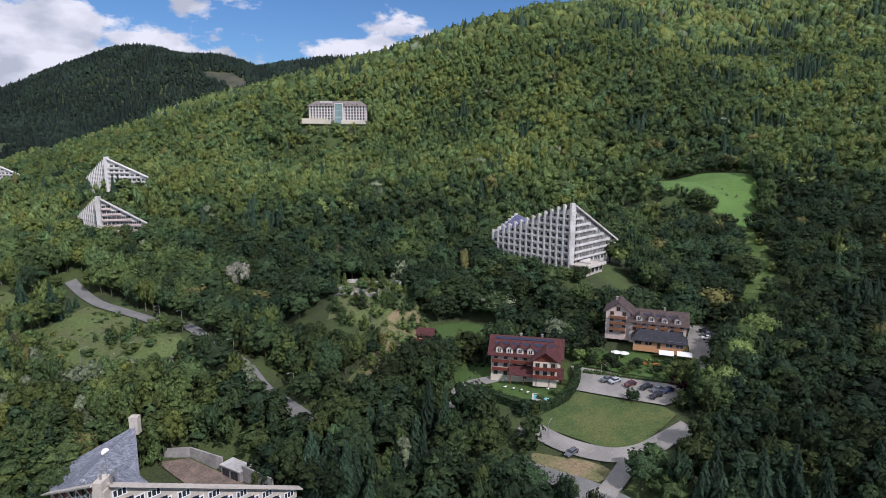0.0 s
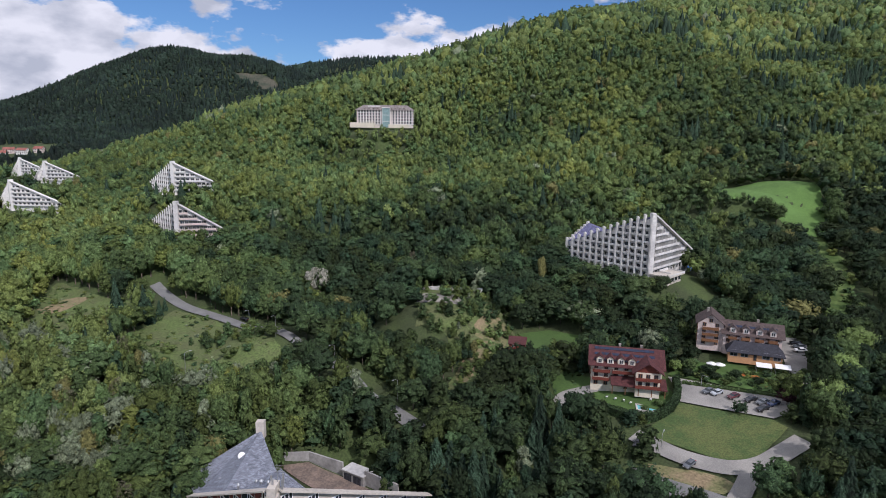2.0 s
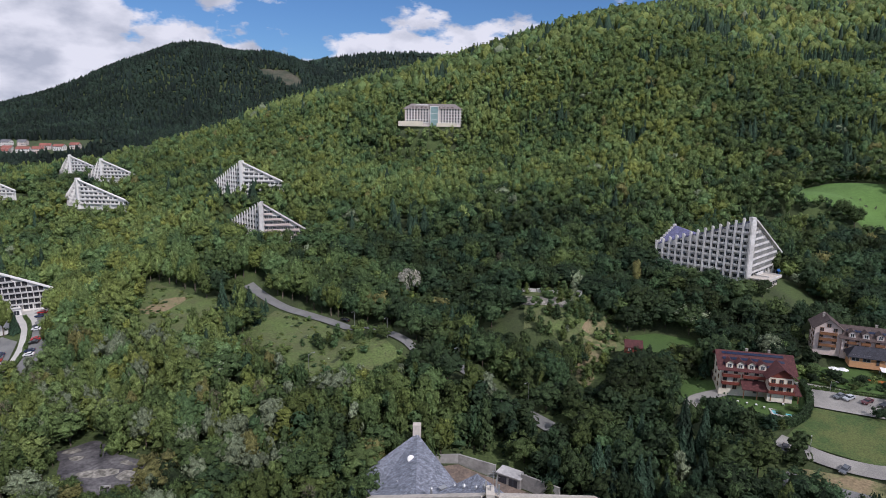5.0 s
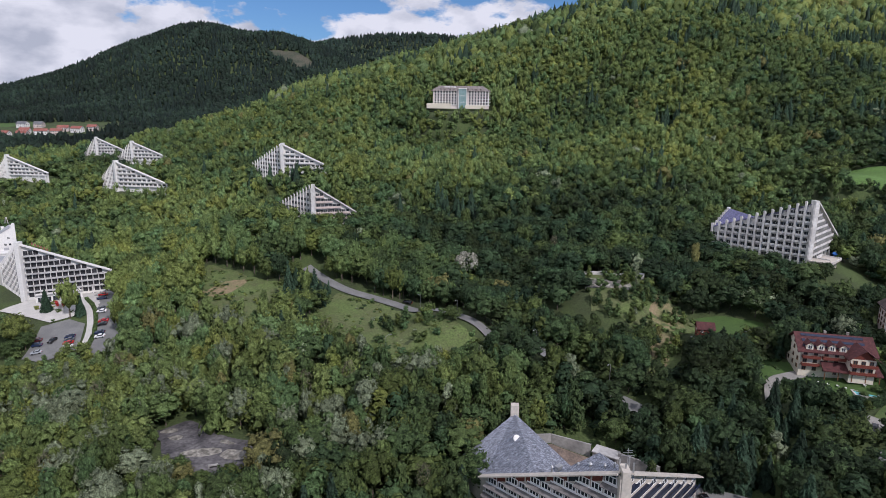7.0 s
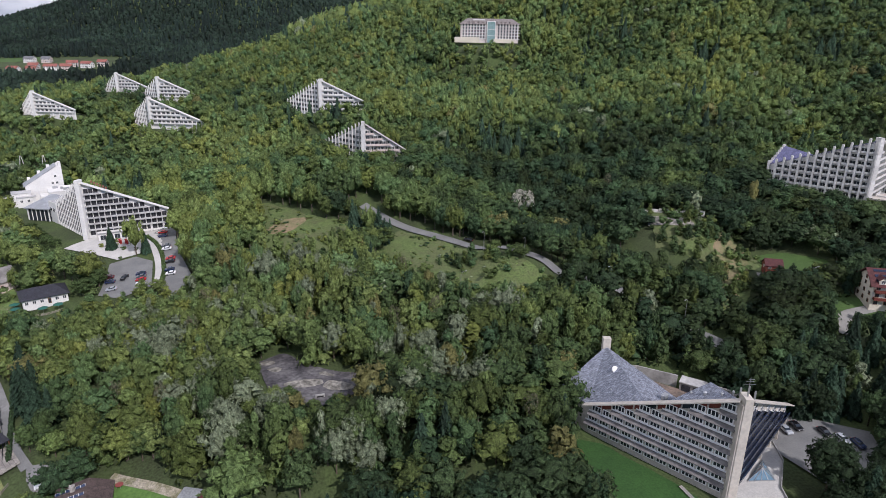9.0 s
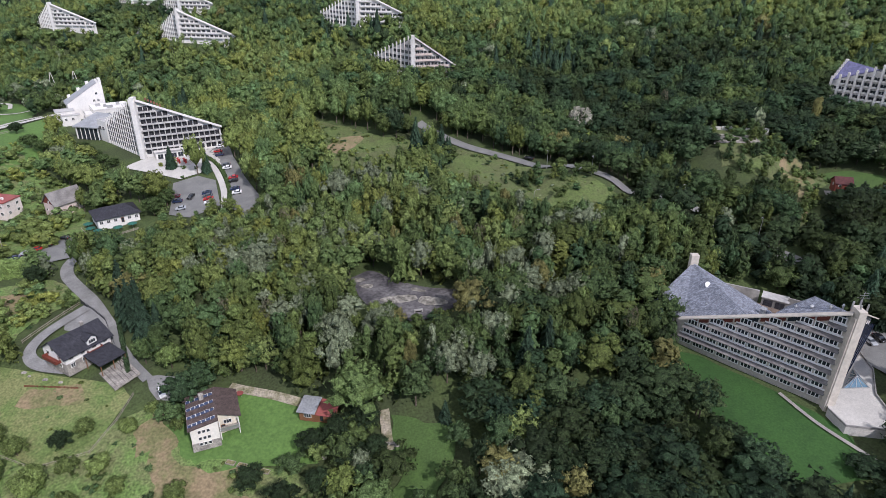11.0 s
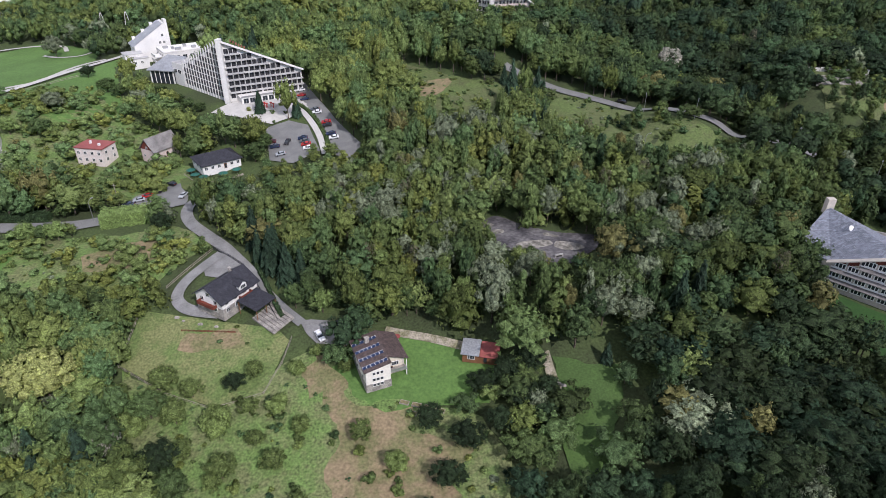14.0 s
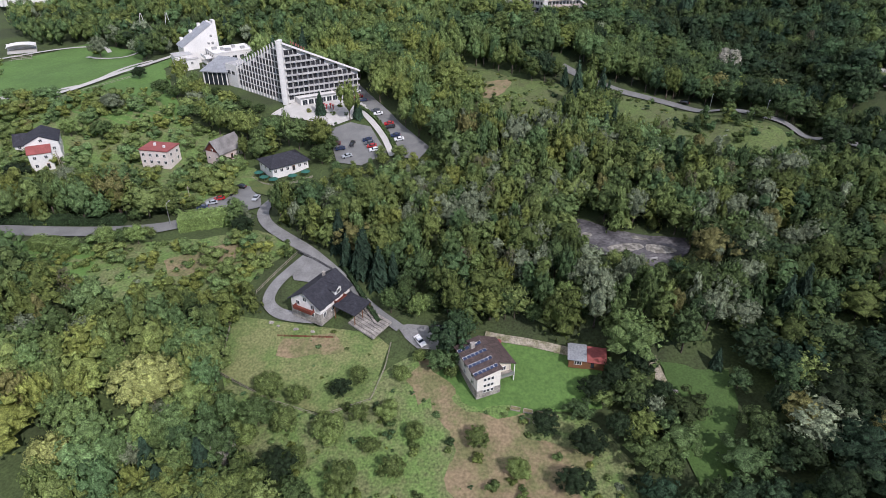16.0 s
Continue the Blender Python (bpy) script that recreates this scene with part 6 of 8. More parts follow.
for q in (-1, 1):
    part("wing_roof", solid([(6.5, -11.6, 11.0), (6.5, -3.0, 11.0), (6.5 + q * 5.0, -3.0, 7.4), (6.5 + q * 5.0, -11.6, 7.4), (6.5, -11.6, 11.3), (6.5, -3.0, 11.3), (6.5 + q * 5.0, -3.0, 7.7), (6.5 + q * 5.0, -11.6, 7.7)],
                                [(0, 1, 2, 3), (4, 7, 6, 5), (0, 4, 5, 1), (1, 5, 6, 2), (2, 6, 7, 3), (3, 7, 4, 0)]), MAROON, g1)
part("gable_cladding", solid([(2.8, -10.33, 7.8), (10.2, -10.33, 7.8), (6.5, -10.33, 10.7), (2.8, -10.2, 7.8), (10.2, -10.2, 7.8), (6.5, -10.2, 10.7)], [(0, 1, 2), (3, 5, 4), (0, 3, 4, 1), (1, 4, 5, 2), (2, 5, 3, 0)]), REDWOOD, g1)
for bz in (2.8, 5.4):
    balcony(g1, 6.5, -10.3, bz, 7.8, 1.4, 0, REDWOOD)
    for k in (-1, 0, 1):
        shared("window", WIN["timber"], g1, Matrix.Translation((6.5 + 2.4 * k, -10.3, bz + 0.5)))
part("porch_roof", solid([(-5, -10.6, 2.6), (12.5, -11.8, 2.6), (12.5, -6.5, 4.4), (-5, -6.5, 4.4), (-5, -10.6, 2.85), (12.5, -11.8, 2.85), (12.5, -6.5, 4.65), (-5, -6.5, 4.65)], [(0, 3, 2, 1), (4, 5, 6, 7), (0, 1, 5, 4), (1, 2, 6, 5), (2, 3, 7, 6), (3, 0, 4, 7)]), MAROON, g1)
for k in range(5):
    part("porch_post", boxes((-4.4 + 4.1 * k, -10.3, 1.2, 0.25, 0.25, 3.0)), WOOD, g1)
pool = thing("swimming_pool", pose(31.8, 179.3, hz(31.8, 179.3), 0, 0, -11), "small turquoise swimming pool with a pale rim", "pool")
part("rim", boxes((0, -2.1, 0.25, 7.4, 0.5, 0.6), (0, 2.1, 0.25, 7.4, 0.5, 0.6), (-3.45, 0, 0.25, 0.5, 3.7, 0.6), (3.45, 0, 0.25, 0.5, 3.7, 0.6)), PAVING, pool)
part("water", boxes((0, 0, 0.2, 6.4, 3.7, 0.4)), WATER, pool)

# upper guest house: a gabled tower and a long wing with an annexe
g2 = gable_house("guest_house", 78.4, 213.6, 38.4, 19, 10.5, 6.6, 9.8, -20, "long guest house with brown tile roof, dormers and timber balconies", "guest house", PINK, BROWN_TILE, 0.9, 3, 0,
                 "timber", (6, 3), dormers=((-6.5, -1, 2.2), (-2.2, -1, 2.2), (2.2, -1, 2.2), (6.5, -1, 2.2)), chimneys=((2, 1.0),), panels=(-8, 8, -1, 1, 9))
for k in range(4):
    for bz in (2.3, 4.6):
        balcony(g2, -6.5 + 4.35 * k, -5.25, bz, 2.8, 1.1)
tower = gable_house("guest_house_tower", 65.6, 219, 38.6, 10, 8.6, 8.9, 12.2, 70, "four-storey gabled guest house block with brown roof", "guest house", PINK, BROWN_TILE, 0.9, 4, 0, "timber", (3, 2), chimneys=((1, 1.0),))
for bz in (2.2, 4.4, 6.6):
    balcony(tower, -5.0, 0, bz, 5.5, 1.2, -90)
annexe = gable_house("restaurant_annexe", 76.0, 205.0, 37.8, 17, 6, 3.0, 5.4, -20, "low orange restaurant annexe with a dark hipped roof", "restaurant", ORANGE, DARK_TILE, 0.9, 1, 2.6, "shop", (5, 2))
for k, (ax, ay) in enumerate(((76.3, 198.2), (81.7, 196.2))):
    aw = thing("awning", pose(ax, ay, hz(ax, ay), 0, 0, -20), "white canvas terrace awning on posts", "awning", "terrace awnings")
    part("canopy", solid([(-2.4, -1.6, 2.4), (2.4, -1.6, 2.4), (2.4, 1.6, 3.0), (-2.4, 1.6, 3.0), (-2.4, -1.6, 2.5), (2.4, -1.6, 2.5), (2.4, 1.6, 3.1), (-2.4, 1.6, 3.1)], [(0, 3, 2, 1), (4, 5, 6, 7), (0, 1, 5, 4), (1, 2, 6, 5), (2, 3, 7, 6), (3, 0, 4, 7)]), WHITE_CLOTH, aw)
    for px in (-2.3, 2.3):
        part("post", boxes((px, -1.5, 1.1, 0.08, 0.08, 2.6)), METAL, aw)
        part("post", boxes((px, 1.5, 1.4, 0.08, 0.08, 3.2)), METAL, aw)

# hotel on the hill
hill = thing("hill_hotel", pose(-105.5, 626, 121.6, 0, 0, 2), "long white hillside hotel with a grey roof and a glazed centre", "hotel")
part("wall", boxes((0, 0, 8.2, 56, 15, 17.4)), ROSE, hill)
part("roof", solid([(-30, -9, 16.6), (30, -9, 16.6), (30, 9, 16.6), (-30, 9, 16.6), (-22, 0, 22), (22, 0, 22)], [(0, 1, 5, 4), (1, 2, 5), (2, 3, 4, 5), (3, 0, 4), (0, 3, 2, 1)]), GREY_TILE, hill)
part("glazed_bay", boxes((1.5, -8.2, 9.3, 7.5, 2.4, 19.0)), PALE_GLASS, hill, "tall blue-green glass stair bay")
part("bay_frame", boxes((-2.4, -8.6, 9.3, 0.5, 2.6, 19.4), (5.4, -8.6, 9.3, 0.5, 2.6, 19.4), (1.5, -8.6, 19.0, 8.2, 2.6, 0.6), (1.5, -9.45, 6, 7.4, 0.12, 0.4), (1.5, -9.45, 12, 7.4, 0.12, 0.4)), PLASTER, hill)
part("base_wing", boxes((-22, -10, 2.0, 24, 9, 5.0), (14, -9.5, 1.2, 20, 5, 3.5)), CREAM, hill)
for k in range(19):
    bx = -25.5 + 2.85 * k
    if abs(bx - 1.5) < 4.4:
        continue
    part("pilaster", boxes((bx + 1.42, -7.8, 9.6, 0.5, 1.1, 14.4)), PLASTER, hill)
    for f in range(5):
        shared("window", WIN["bay"], hill, Matrix.Translation((bx, -7.52, 3.6 + 2.75 * f)))
for f in range(5):
    for s in (-1, 1):
        part("balcony_band", boxes((1.5 + s * 16.2, -7.9, 3.3 + 2.75 * f, 23.5, 0.9, 0.5)), PLASTER, hill)
for k in range(10):
    bx = -20 + 4.4 * k
    part("dormer", boxes((bx, -6.2, 18.2, 1.9, 2.6, 1.5)), GREY_TILE, hill)
part("roof_sign", boxes(*[(-16 + 1.5 * k, -7.4, 20.6, 1.0, 0.2, 1.2) for k in range(8)]), PLASTER, hill, "row of pale sign bars on the roof")

# white annexe with a raking roof beside the big hotel, and its glazed lobby
ann = thing("hotel_annexe", pose(-372.4, 331.3, 27.4, 0, 0, 37), "white stepped hotel annexe with a steep raking roof", "hotel annexe")
part("wall", solid([(-10, -6, -1.5), (8, -6, -1.5), (8, 6, -1.5), (-10, 6, -1.5), (-10, -6, 10), (8, -6, 21), (8, 6, 21), (-10, 6, 10)], [(0, 1, 5, 4), (1, 2, 6, 5), (2, 3, 7, 6), (3, 0, 4, 7), (4, 5, 6, 7), (0, 3, 2, 1)]), PLASTER, ann)
part("roof", solid([(-10.8, -5.4, 9.6), (6.6, -5.4, 20.3), (6.6, 6.4, 20.3), (-10.8, 6.4, 9.6), (-10.8, -5.4, 10.0), (6.6, -5.4, 20.7), (6.6, 6.4, 20.7), (-10.8, 6.4, 10.0)], [(0, 3, 2, 1), (4, 5, 6, 7), (0, 1, 5, 4), (1, 2, 6, 5), (2, 3, 7, 6), (3, 0, 4, 7)]), TIN, ann)
for k, (hx, hz_) in enumerate(((-7.5, 11.6), (-2.0, 15.0), (3.0, 18.2))):
    part("chimney", boxes((hx, 5.4, hz_, 1.6, 1.4, 3.4)), PLASTER, ann)
part("low_block", boxes((-12.5, -9, 3.0, 9, 8, 9.5), (-10.5, -14.5, 2.0, 9, 4, 8.0)), PLASTER, ann, "low white corner block with flat roofs")
part("flat_roof", boxes((-12.5, -9, 7.85, 9.6, 8.6, 0.2), (-10.5, -14.5, 6.1, 9.6, 4.6, 0.2)), LIGHT_GREY, ann)
part("stair_fin", boxes((8.4, -3.6, 11, 1.4, 4.6, 23)), PLASTER, ann)
part("main_block", boxes((11, -18, 3.0, 22, 15, 12.4)), PLASTER, ann, "white three-storey block with a flat roof")
part("flat_roof", boxes((11, -18, 9.0, 20.8, 13.8, 0.3)), FELT, ann)
part("parapet", boxes((11, -25.3, 9.3, 22, 0.4, 0.9), (11, -10.7, 9.3, 22, 0.4, 0.9), (0.2, -18, 9.3, 0.4, 14.2, 0.9), (21.8, -18, 9.3, 0.4, 14.2, 0.9)), PLASTER, ann)
for ux, uy, uw in ((4, -14, 2.5), (9, -21, 3.0), (14, -15, 1.6), (17.5, -20, 2.2), (7, -17.5, 1.4)):
    part("roof_unit", boxes((ux, uy, 9.8, uw, 1.8, 1.3)), METAL, ann)
for k in range(3):
    part("balcony", boxes((-2.0, -19.6 + 0.2 * k, 1.2 + 2.9 * k, 4.0, 11 - 1.2 * k, 0.25), (-3.9, -19.6 + 0.2 * k, 1.9 + 2.9 * k, 0.2, 11 - 1.2 * k, 1.1)), PLASTER, ann, "white balcony terrace")
side_wall = Matrix.Translation((0.0, -18, 0)) @ Matrix.Rotation(-math.pi / 2, 4, "Z")
for f in range(3):
    for k in range(4):
        shared("window", WIN["hotel"], ann, side_wall @ Matrix.Translation((-5.2 + 3.4 * k, -0.02, 1.5 + 2.6 * f)))
for f in range(2):
    for k in range(5):
        shared("window", WIN["hotel"], ann, Matrix.Translation((3.0 + 3.9 * k, -25.52, 2.4 + 3.2 * f)))
for hx, zz in ((0.8, 3.0), (3.4, 3.0), (5.6, 3.0), (2.2, 6.6), (5.0, 6.6), (3.6, 10.2), (5.8, 10.2), (5.4, 14.0)):
    shared("window", WIN["house"], ann, Matrix.Translation((hx, -6.02, zz)))
for k in range(2):
    shared("window", WIN["house"], ann, Matrix.Translation((-13 + 3.4 * k, -16.52, 3.4)))
lob = thing("glazed_lobby", pose(-349.6, 298.6, 27.4, 0, 0, -8), "low glazed lobby with a grey-blue shed roof", "lobby")
part("wall", solid([(-6.2, -7.4, -1), (6.4, -7.4, -1), (6.0, 7, -1), (-5.4, 9, -1), (-6.2, -7.4, 5.2), (6.4, -7.4, 5.2), (6.0, 7, 8.2), (-5.4, 9, 8.4)], [(0, 1, 5, 4), (1, 2, 6, 5), (2, 3, 7, 6), (3, 0, 4, 7), (4, 5, 6, 7), (0, 3, 2, 1)]), GLASS, lob, "dark glass walls")
part("roof", solid([(-7.4, -8.6, 5.3), (7.4, -8.6, 5.3), (6.4, 7.4, 8.7), (-5.6, 9.4, 8.9), (-7.4, -8.6, 5.8), (7.4, -8.6, 5.8), (6.4, 7.4, 9.2), (-5.6, 9.4, 9.4)], [(0, 3, 2, 1), (4, 5, 6, 7), (0, 1, 5, 4), (1, 2, 6, 5), (2, 3, 7, 6), (3, 0, 4, 7)]), TIN, lob, "grey-blue sheet roof")
for k in range(6):
    part("mullion", boxes((-6.1 + 2.48 * k, -7.6, 2.1, 0.22 if k % 5 else 0.6, 0.3, 6.2)), PLASTER, lob)
for k in range(4):
    part("mullion", boxes((-6.35, -4.4 + 3.4 * k, 2.4 + 0.3 * k, 0.3, 0.22, 6.8)), PLASTER, lob)
link = thing("hotel_link", pose(-338.5, 293, 27.6, 0, 0, -36), "white link block between lobby and hotel", "hotel wing")
part("wall", boxes((0, 0, 4.0, 9, 9, 11)), PLASTER, link)
part("flat_roof", boxes((0, 0, 9.6, 8.4, 8.4, 0.2)), LIGHT_GREY, link)
for k in range(2):
    shared("window", WIN["hotel"], link, Matrix.Translation((-1.9 + 3.4 * k, -4.52, 4.6)))
terr = thing("hotel_terrace", pose(-294.0, 266.6, 26.8, 0, 0, 34), "raised white cafe terrace in front of the hotel", "terrace")
part("deck", boxes((0, 0, 1.2, 19, 7, 3.0)), PLASTER, terr)
part("railing", boxes((0, -3.4, 3.1, 19, 0.12, 0.9), (9.4, 0, 3.1, 0.12, 6.8, 0.9)), METAL, terr)
for k in range(6):
    shared("window", WIN["shop"], terr, Matrix.Translation((-7.5 + 3 * k, -3.52, 0.2)))
letters = thing("roof_sign", pose(-303.5, 265.6, 52.6, 0, 0, 31), "row of red sign bars on the hotel roof edge", "sign")
for k in range(6):
    part("bar", boxes((1.15 * k, 0, -0.70 * k + 1.2, 0.55, 0.15, 1.1)), PALE_RED, letters)

# low hips on the near hotel's roof
for f0, f1, inset, rise in ((0.06, 0.40, 7.5, 2.6), (0.56, 0.95, 8.0, 2.2)):
    la, lb = Vector((-93.4, 132.6, 25.4)), Vector((-65.2, 107, 43.6))
    a, b = la.lerp(lb, f0), la.lerp(lb, f1)
    inn = Vector((0.68, 0.73, 0))
    top = a.lerp(b, 0.42) + inn * inset + Vector((0, 0, rise))
    o = Vector((-65.2, 107, 16.8))
    part("roof_hip", solid([p - o for p in (a + inn * 0.6 + Vector((0, 0, 0.4)), b + inn * 0.6 + Vector((0, 0, 0.4)), top, a + inn * 13 + Vector((0, 0, -2.5)), b + inn * 11 + Vector((0, 0, -6)))], [(0, 1, 2), (1, 4, 2), (4, 3, 2), (3, 0, 2), (0, 3, 4, 1)]), SLATE, near_hotel)
# roof clutter, terrace and skylight of the near hotel
nt = thing("entrance_terrace", pose(-57, 111, 16.6, 0, 0, 0), "pale grey flat entrance terrace with a low parapet", "terrace")
TERR = [(-66.5, 104), (-65.5, 98), (-56.5, 97), (-52.5, 101), (-51.5, 110), (-46, 120.5), (-45, 128), (-50, 131)]
part("deck", solid([(x + 57, y - 111, z) for z in (-2.0, 1.9) for x, y in TERR], [tuple(range(7, -1, -1)), tuple(range(8, 16))] + [(i, (i + 1) % 8, 8 + (i + 1) % 8, 8 + i) for i in range(8)]), PAVING, nt)
rim = bmesh.new()
for (ax, ay), (bx, by) in zip(TERR[:-1], TERR[1:]):
    beam(rim, (ax + 57, ay - 111, 2.15), (bx + 57, by - 111, 2.15), 0.25, 0.5)
part("parapet", rim, GREY, nt)
skyl = thing("glass_skylight", pose(-55, 114.6, 18.5, 0, 0, 4), "triangular glass skylight with white bars", "skylight")
part("glazing", solid([(-3.6, -2.2, 0), (3.4, -2.0, 0), (4.4, 6.0, 0), (1.2, 0.4, 1.9)], [(0, 1, 3), (1, 2, 3), (2, 0, 3), (0, 2, 1)]), BLUE_GLASS, skyl)
bars = bmesh.new()
apex, foot = Vector((1.2, 0.4, 1.95)), [Vector((-3.6, -2.2, 0.05)), Vector((3.4, -2.0, 0.05)), Vector((4.4, 6.0, 0.05))]
for i in range(3):
    a, b = foot[i], foot[(i + 1) % 3]
    beam(bars, a, b, 0.2)
    for k in range(4):
        beam(bars, a + (b - a) * k / 4, apex, 0.12)
part("bars", bars, METAL, skyl)
mast = thing("roof_antenna", pose(-64.6, 108, 43.4), "steel antenna mast with panels on the hotel tower", "antenna")
part("mast", cone(0.09, 0.06, 5.5, 0, 8), METAL, mast)
part("crossbar", boxes((0, 0, 3.9, 2.8, 0.07, 0.07), (0, 0, 4.6, 2.0, 0.07, 0.07), (0.3, 0, 5.1, 1.2, 0.07, 0.07)), METAL, mast)
for k, (ax, ay) in enumerate(((-1.4, 0.5), (1.2, -0.8), (0.8, 1.3), (-0.6, -1.2))):
    part("antenna_panel", boxes((ax, ay, 1.6, 0.35, 0.25, 2.2), (ax, ay, 0.4, 0.08, 0.08, 1.6)), METAL, mast)
for dx, dy, dz, rr in ((-84.5, 141.5, 30.2, 1.0), (-77.5, 132, 28.0, 0.8)):
    dish = thing("satellite_dish", pose(dx, dy, dz, 0, 0, 20), "white satellite dish on the slate roof", "satellite dish", "dishes on the slate roof")
    part("pole", cone(0.06, 0.06, 1.4, -0.6, 6), METAL, dish)
    bowl = bmesh.new()
    bmesh.ops.create_uvsphere(bowl, u_segments=16, v_segments=8, radius=rr, matrix=Matrix.Translation((0, 0, 1.2)) @ Matrix.Rotation(0.9, 4, "X") @ Matrix.Diagonal((1, 1, 0.22, 1)))
    part("bowl", bowl, PLASTER, dish)
for bx, by, bz in ((-80, 129.5, 30.5), (-75.5, 126.5, 31.8), (-86.5, 134, 28.5)):
    vent = thing("roof_vent", pose(bx, by, bz, 0, 0, 42), "small metal roof vent box", "vent", "vents on the slate roof")
    part("housing", boxes((0, 0, 0.3, 1.6, 1.0, 1.4)), TIN, vent)
    part("cap", boxes((0, 0, 1.1, 1.9, 1.3, 0.15)), METAL, vent)
for k, (bx, by, bz, bw) in enumerate(((-70.5, 115.5, 38.9, 1.2), (-72.6, 118.2, 37.2, 0.8), (-68.0, 112.5, 40.6, 0.9), (-83.0, 126.5, 30.4, 1.1), (-66.4, 110.8, 42.0, 0.7), (-78.0, 121.6, 34.0, 0.9))):
    flue = thing("roof_flue", pose(bx, by, bz, 0, 0, 42), "small grey flue standing on the slate roof", "flue", "flues on the slate roof")
    part("pipe", cone(0.18 * bw + 0.1, 0.16 * bw + 0.1, 2.2, -0.6, 8), METAL, flue)
    part("cowl", cone(0.45 * bw, 0.1, 0.4, 1.6, 8), TIN, flue)
court = thing("retaining_wall", pose(-62, 160, hz(-62, 160), 0, 0, 0), "weathered concrete retaining wall round the courtyard", "wall")
for k, ((ax, ay), (bx, by)) in enumerate((((-82, 160.5), (-72, 161.6)), ((-72, 161.6), (-61, 156.2)), ((-54, 152), (-44, 145.5)))):
    seg = bmesh.new()
    beam(seg, (ax + 62, ay - 160, 1.4), (bx + 62, by - 160, 1.4), 0.5, 4.4)
    part("wall_panel", seg, GREY, court)
gar = thing("garages", pose(-57.6, 152.6, hz(-57.6, 152.6) + 0.4, 0, 0, -31), "low row of dark-doored garages", "garage")
part("wall", boxes((0, 2, 1.2, 7.4, 4, 3.2)), GREY, gar)
part("flat_roof", boxes((0, 2, 2.95, 7.9, 4.6, 0.3)), LIGHT_GREY, gar)
for k in range(2):
    part("garage_door", boxes((-1.8 + 3.4 * k, -0.06, 1.15, 2.6, 0.12, 2.2)), DARK_TILE, gar)

# houses below the wood
sol = thing("house", pose(-221.4, 105.6, 4.8, 0, 0, 25), "cream house with solar panels on a low brown roof", "house")
part("wall", solid([(-3.3, -6.6, -1.5), (3.3, -6.6, -1.5), (3.3, 6.4, -1.5), (-3.3, 6.4, -1.5), (-3.3, -6.6, 5.5), (3.3, -6.6, 6.7), (3.3, 6.4, 6.7), (-3.3, 6.4, 5.5)], [(0, 1, 5, 4), (1, 2, 6, 5), (2, 3, 7, 6), (3, 0, 4, 7), (4, 5, 6, 7), (0, 3, 2, 1)]), OFF_WHITE, sol)
part("wall", solid([(3.3, -3.2, -1.5), (8.2, -3.2, -1.5), (8.2, 6.4, -1.5), (3.3, 6.4, -1.5), (3.3, -3.2, 6.6), (8.2, -3.2, 4.6), (8.2, 6.4, 4.6), (3.3, 6.4, 6.6)], [(0, 1, 5, 4), (1, 2, 6, 5), (2, 3, 7, 6), (3, 0, 4, 7), (4, 5, 6, 7), (0, 3, 2, 1)]), CREAM, sol)
part("plinth", boxes((0, -0.1, -0.2, 6.8, 13.2, 2.6)), STONE, sol, "brown stone base")
part("roof", solid([(-3.9, -7.1, 5.45), (3.5, -7.1, 6.8), (3.5, 6.9, 6.8), (-3.9, 6.9, 5.45), (-3.9, -7.1, 5.65), (3.5, -7.1, 7.0), (3.5, 6.9, 7.0), (-3.9, 6.9, 5.65)], [(0, 3, 2, 1), (4, 5, 6, 7), (0, 1, 5, 4), (1, 2, 6, 5), (2, 3, 7, 6), (3, 0, 4, 7)]), BROWN_TILE, sol)
part("roof", solid([(3.5, -4.6, 6.8), (9.0, -4.6, 4.5), (9.0, 6.9, 4.5), (3.5, 6.9, 6.8), (3.5, -4.6, 7.0), (9.0, -4.6, 4.7), (9.0, 6.9, 4.7), (3.5, 6.9, 7.0)], [(0, 3, 2, 1), (4, 5, 6, 7), (0, 1, 5, 4), (1, 2, 6, 5), (2, 3, 7, 6), (3, 0, 4, 7)]), BROWN_TILE, sol)
part("chimney", boxes((0.2, 3.6, 7.0, 1.1, 0.8, 1.8), (0.2, 3.6, 7.95, 1.3, 1.0, 0.15)), STONE, sol)
panel_mesh = mesh_of("solar_panel", boxes((0, 0, 0, 1.0, 2.0, 0.06), (0, 0, -0.03, 1.1, 2.14, 0.05)), PANEL)
panel_mesh.materials.append(WHITE_FRAME)
for face in list(panel_mesh.polygons)[6:]:
    face.material_index = 1
for r in range(4):
    for k in range(6):
        px_ = -3.2 + 1.12 * k
        shared("solar_panel", panel_mesh, sol, pose(px_, -5.9 + 3.2 * r, 6.05 + 0.182 * px_ + 0.25, 14, -10.3, 0))
for f, wz in enumerate((0.2, 2.0, 4.0)):
    for k in (-1, 0, 1):
        shared("window", WIN["small"], sol, Matrix.Translation((-0.2 + 1.05 * k, -6.72, wz)))
for k in range(3):
    for f in range(2):
        shared("window", WIN["house"], sol, Matrix.Rotation(-math.pi / 2, 4, "Z") @ Matrix.Translation((-4.5 + 4.2 * k, -3.42, 1.6 + 2.2 * f)))
shared("window", WIN["wide"], sol, Matrix.Translation((5.6, -3.3, 2.4)))
shared("door", WIN["door"], sol, Matrix.Translation((4.4, -3.3, 0.2)))
porch = part("porch", boxes((5.9, -4.2, 1.6, 5.0, 2.0, 0.2)), STONE, sol)
for k in (-1, 1):
    part("porch_post", boxes((5.9 + 2.3 * k, -5.0, 1.8, 0.22, 0.22, 6.0)), PLASTER, sol)
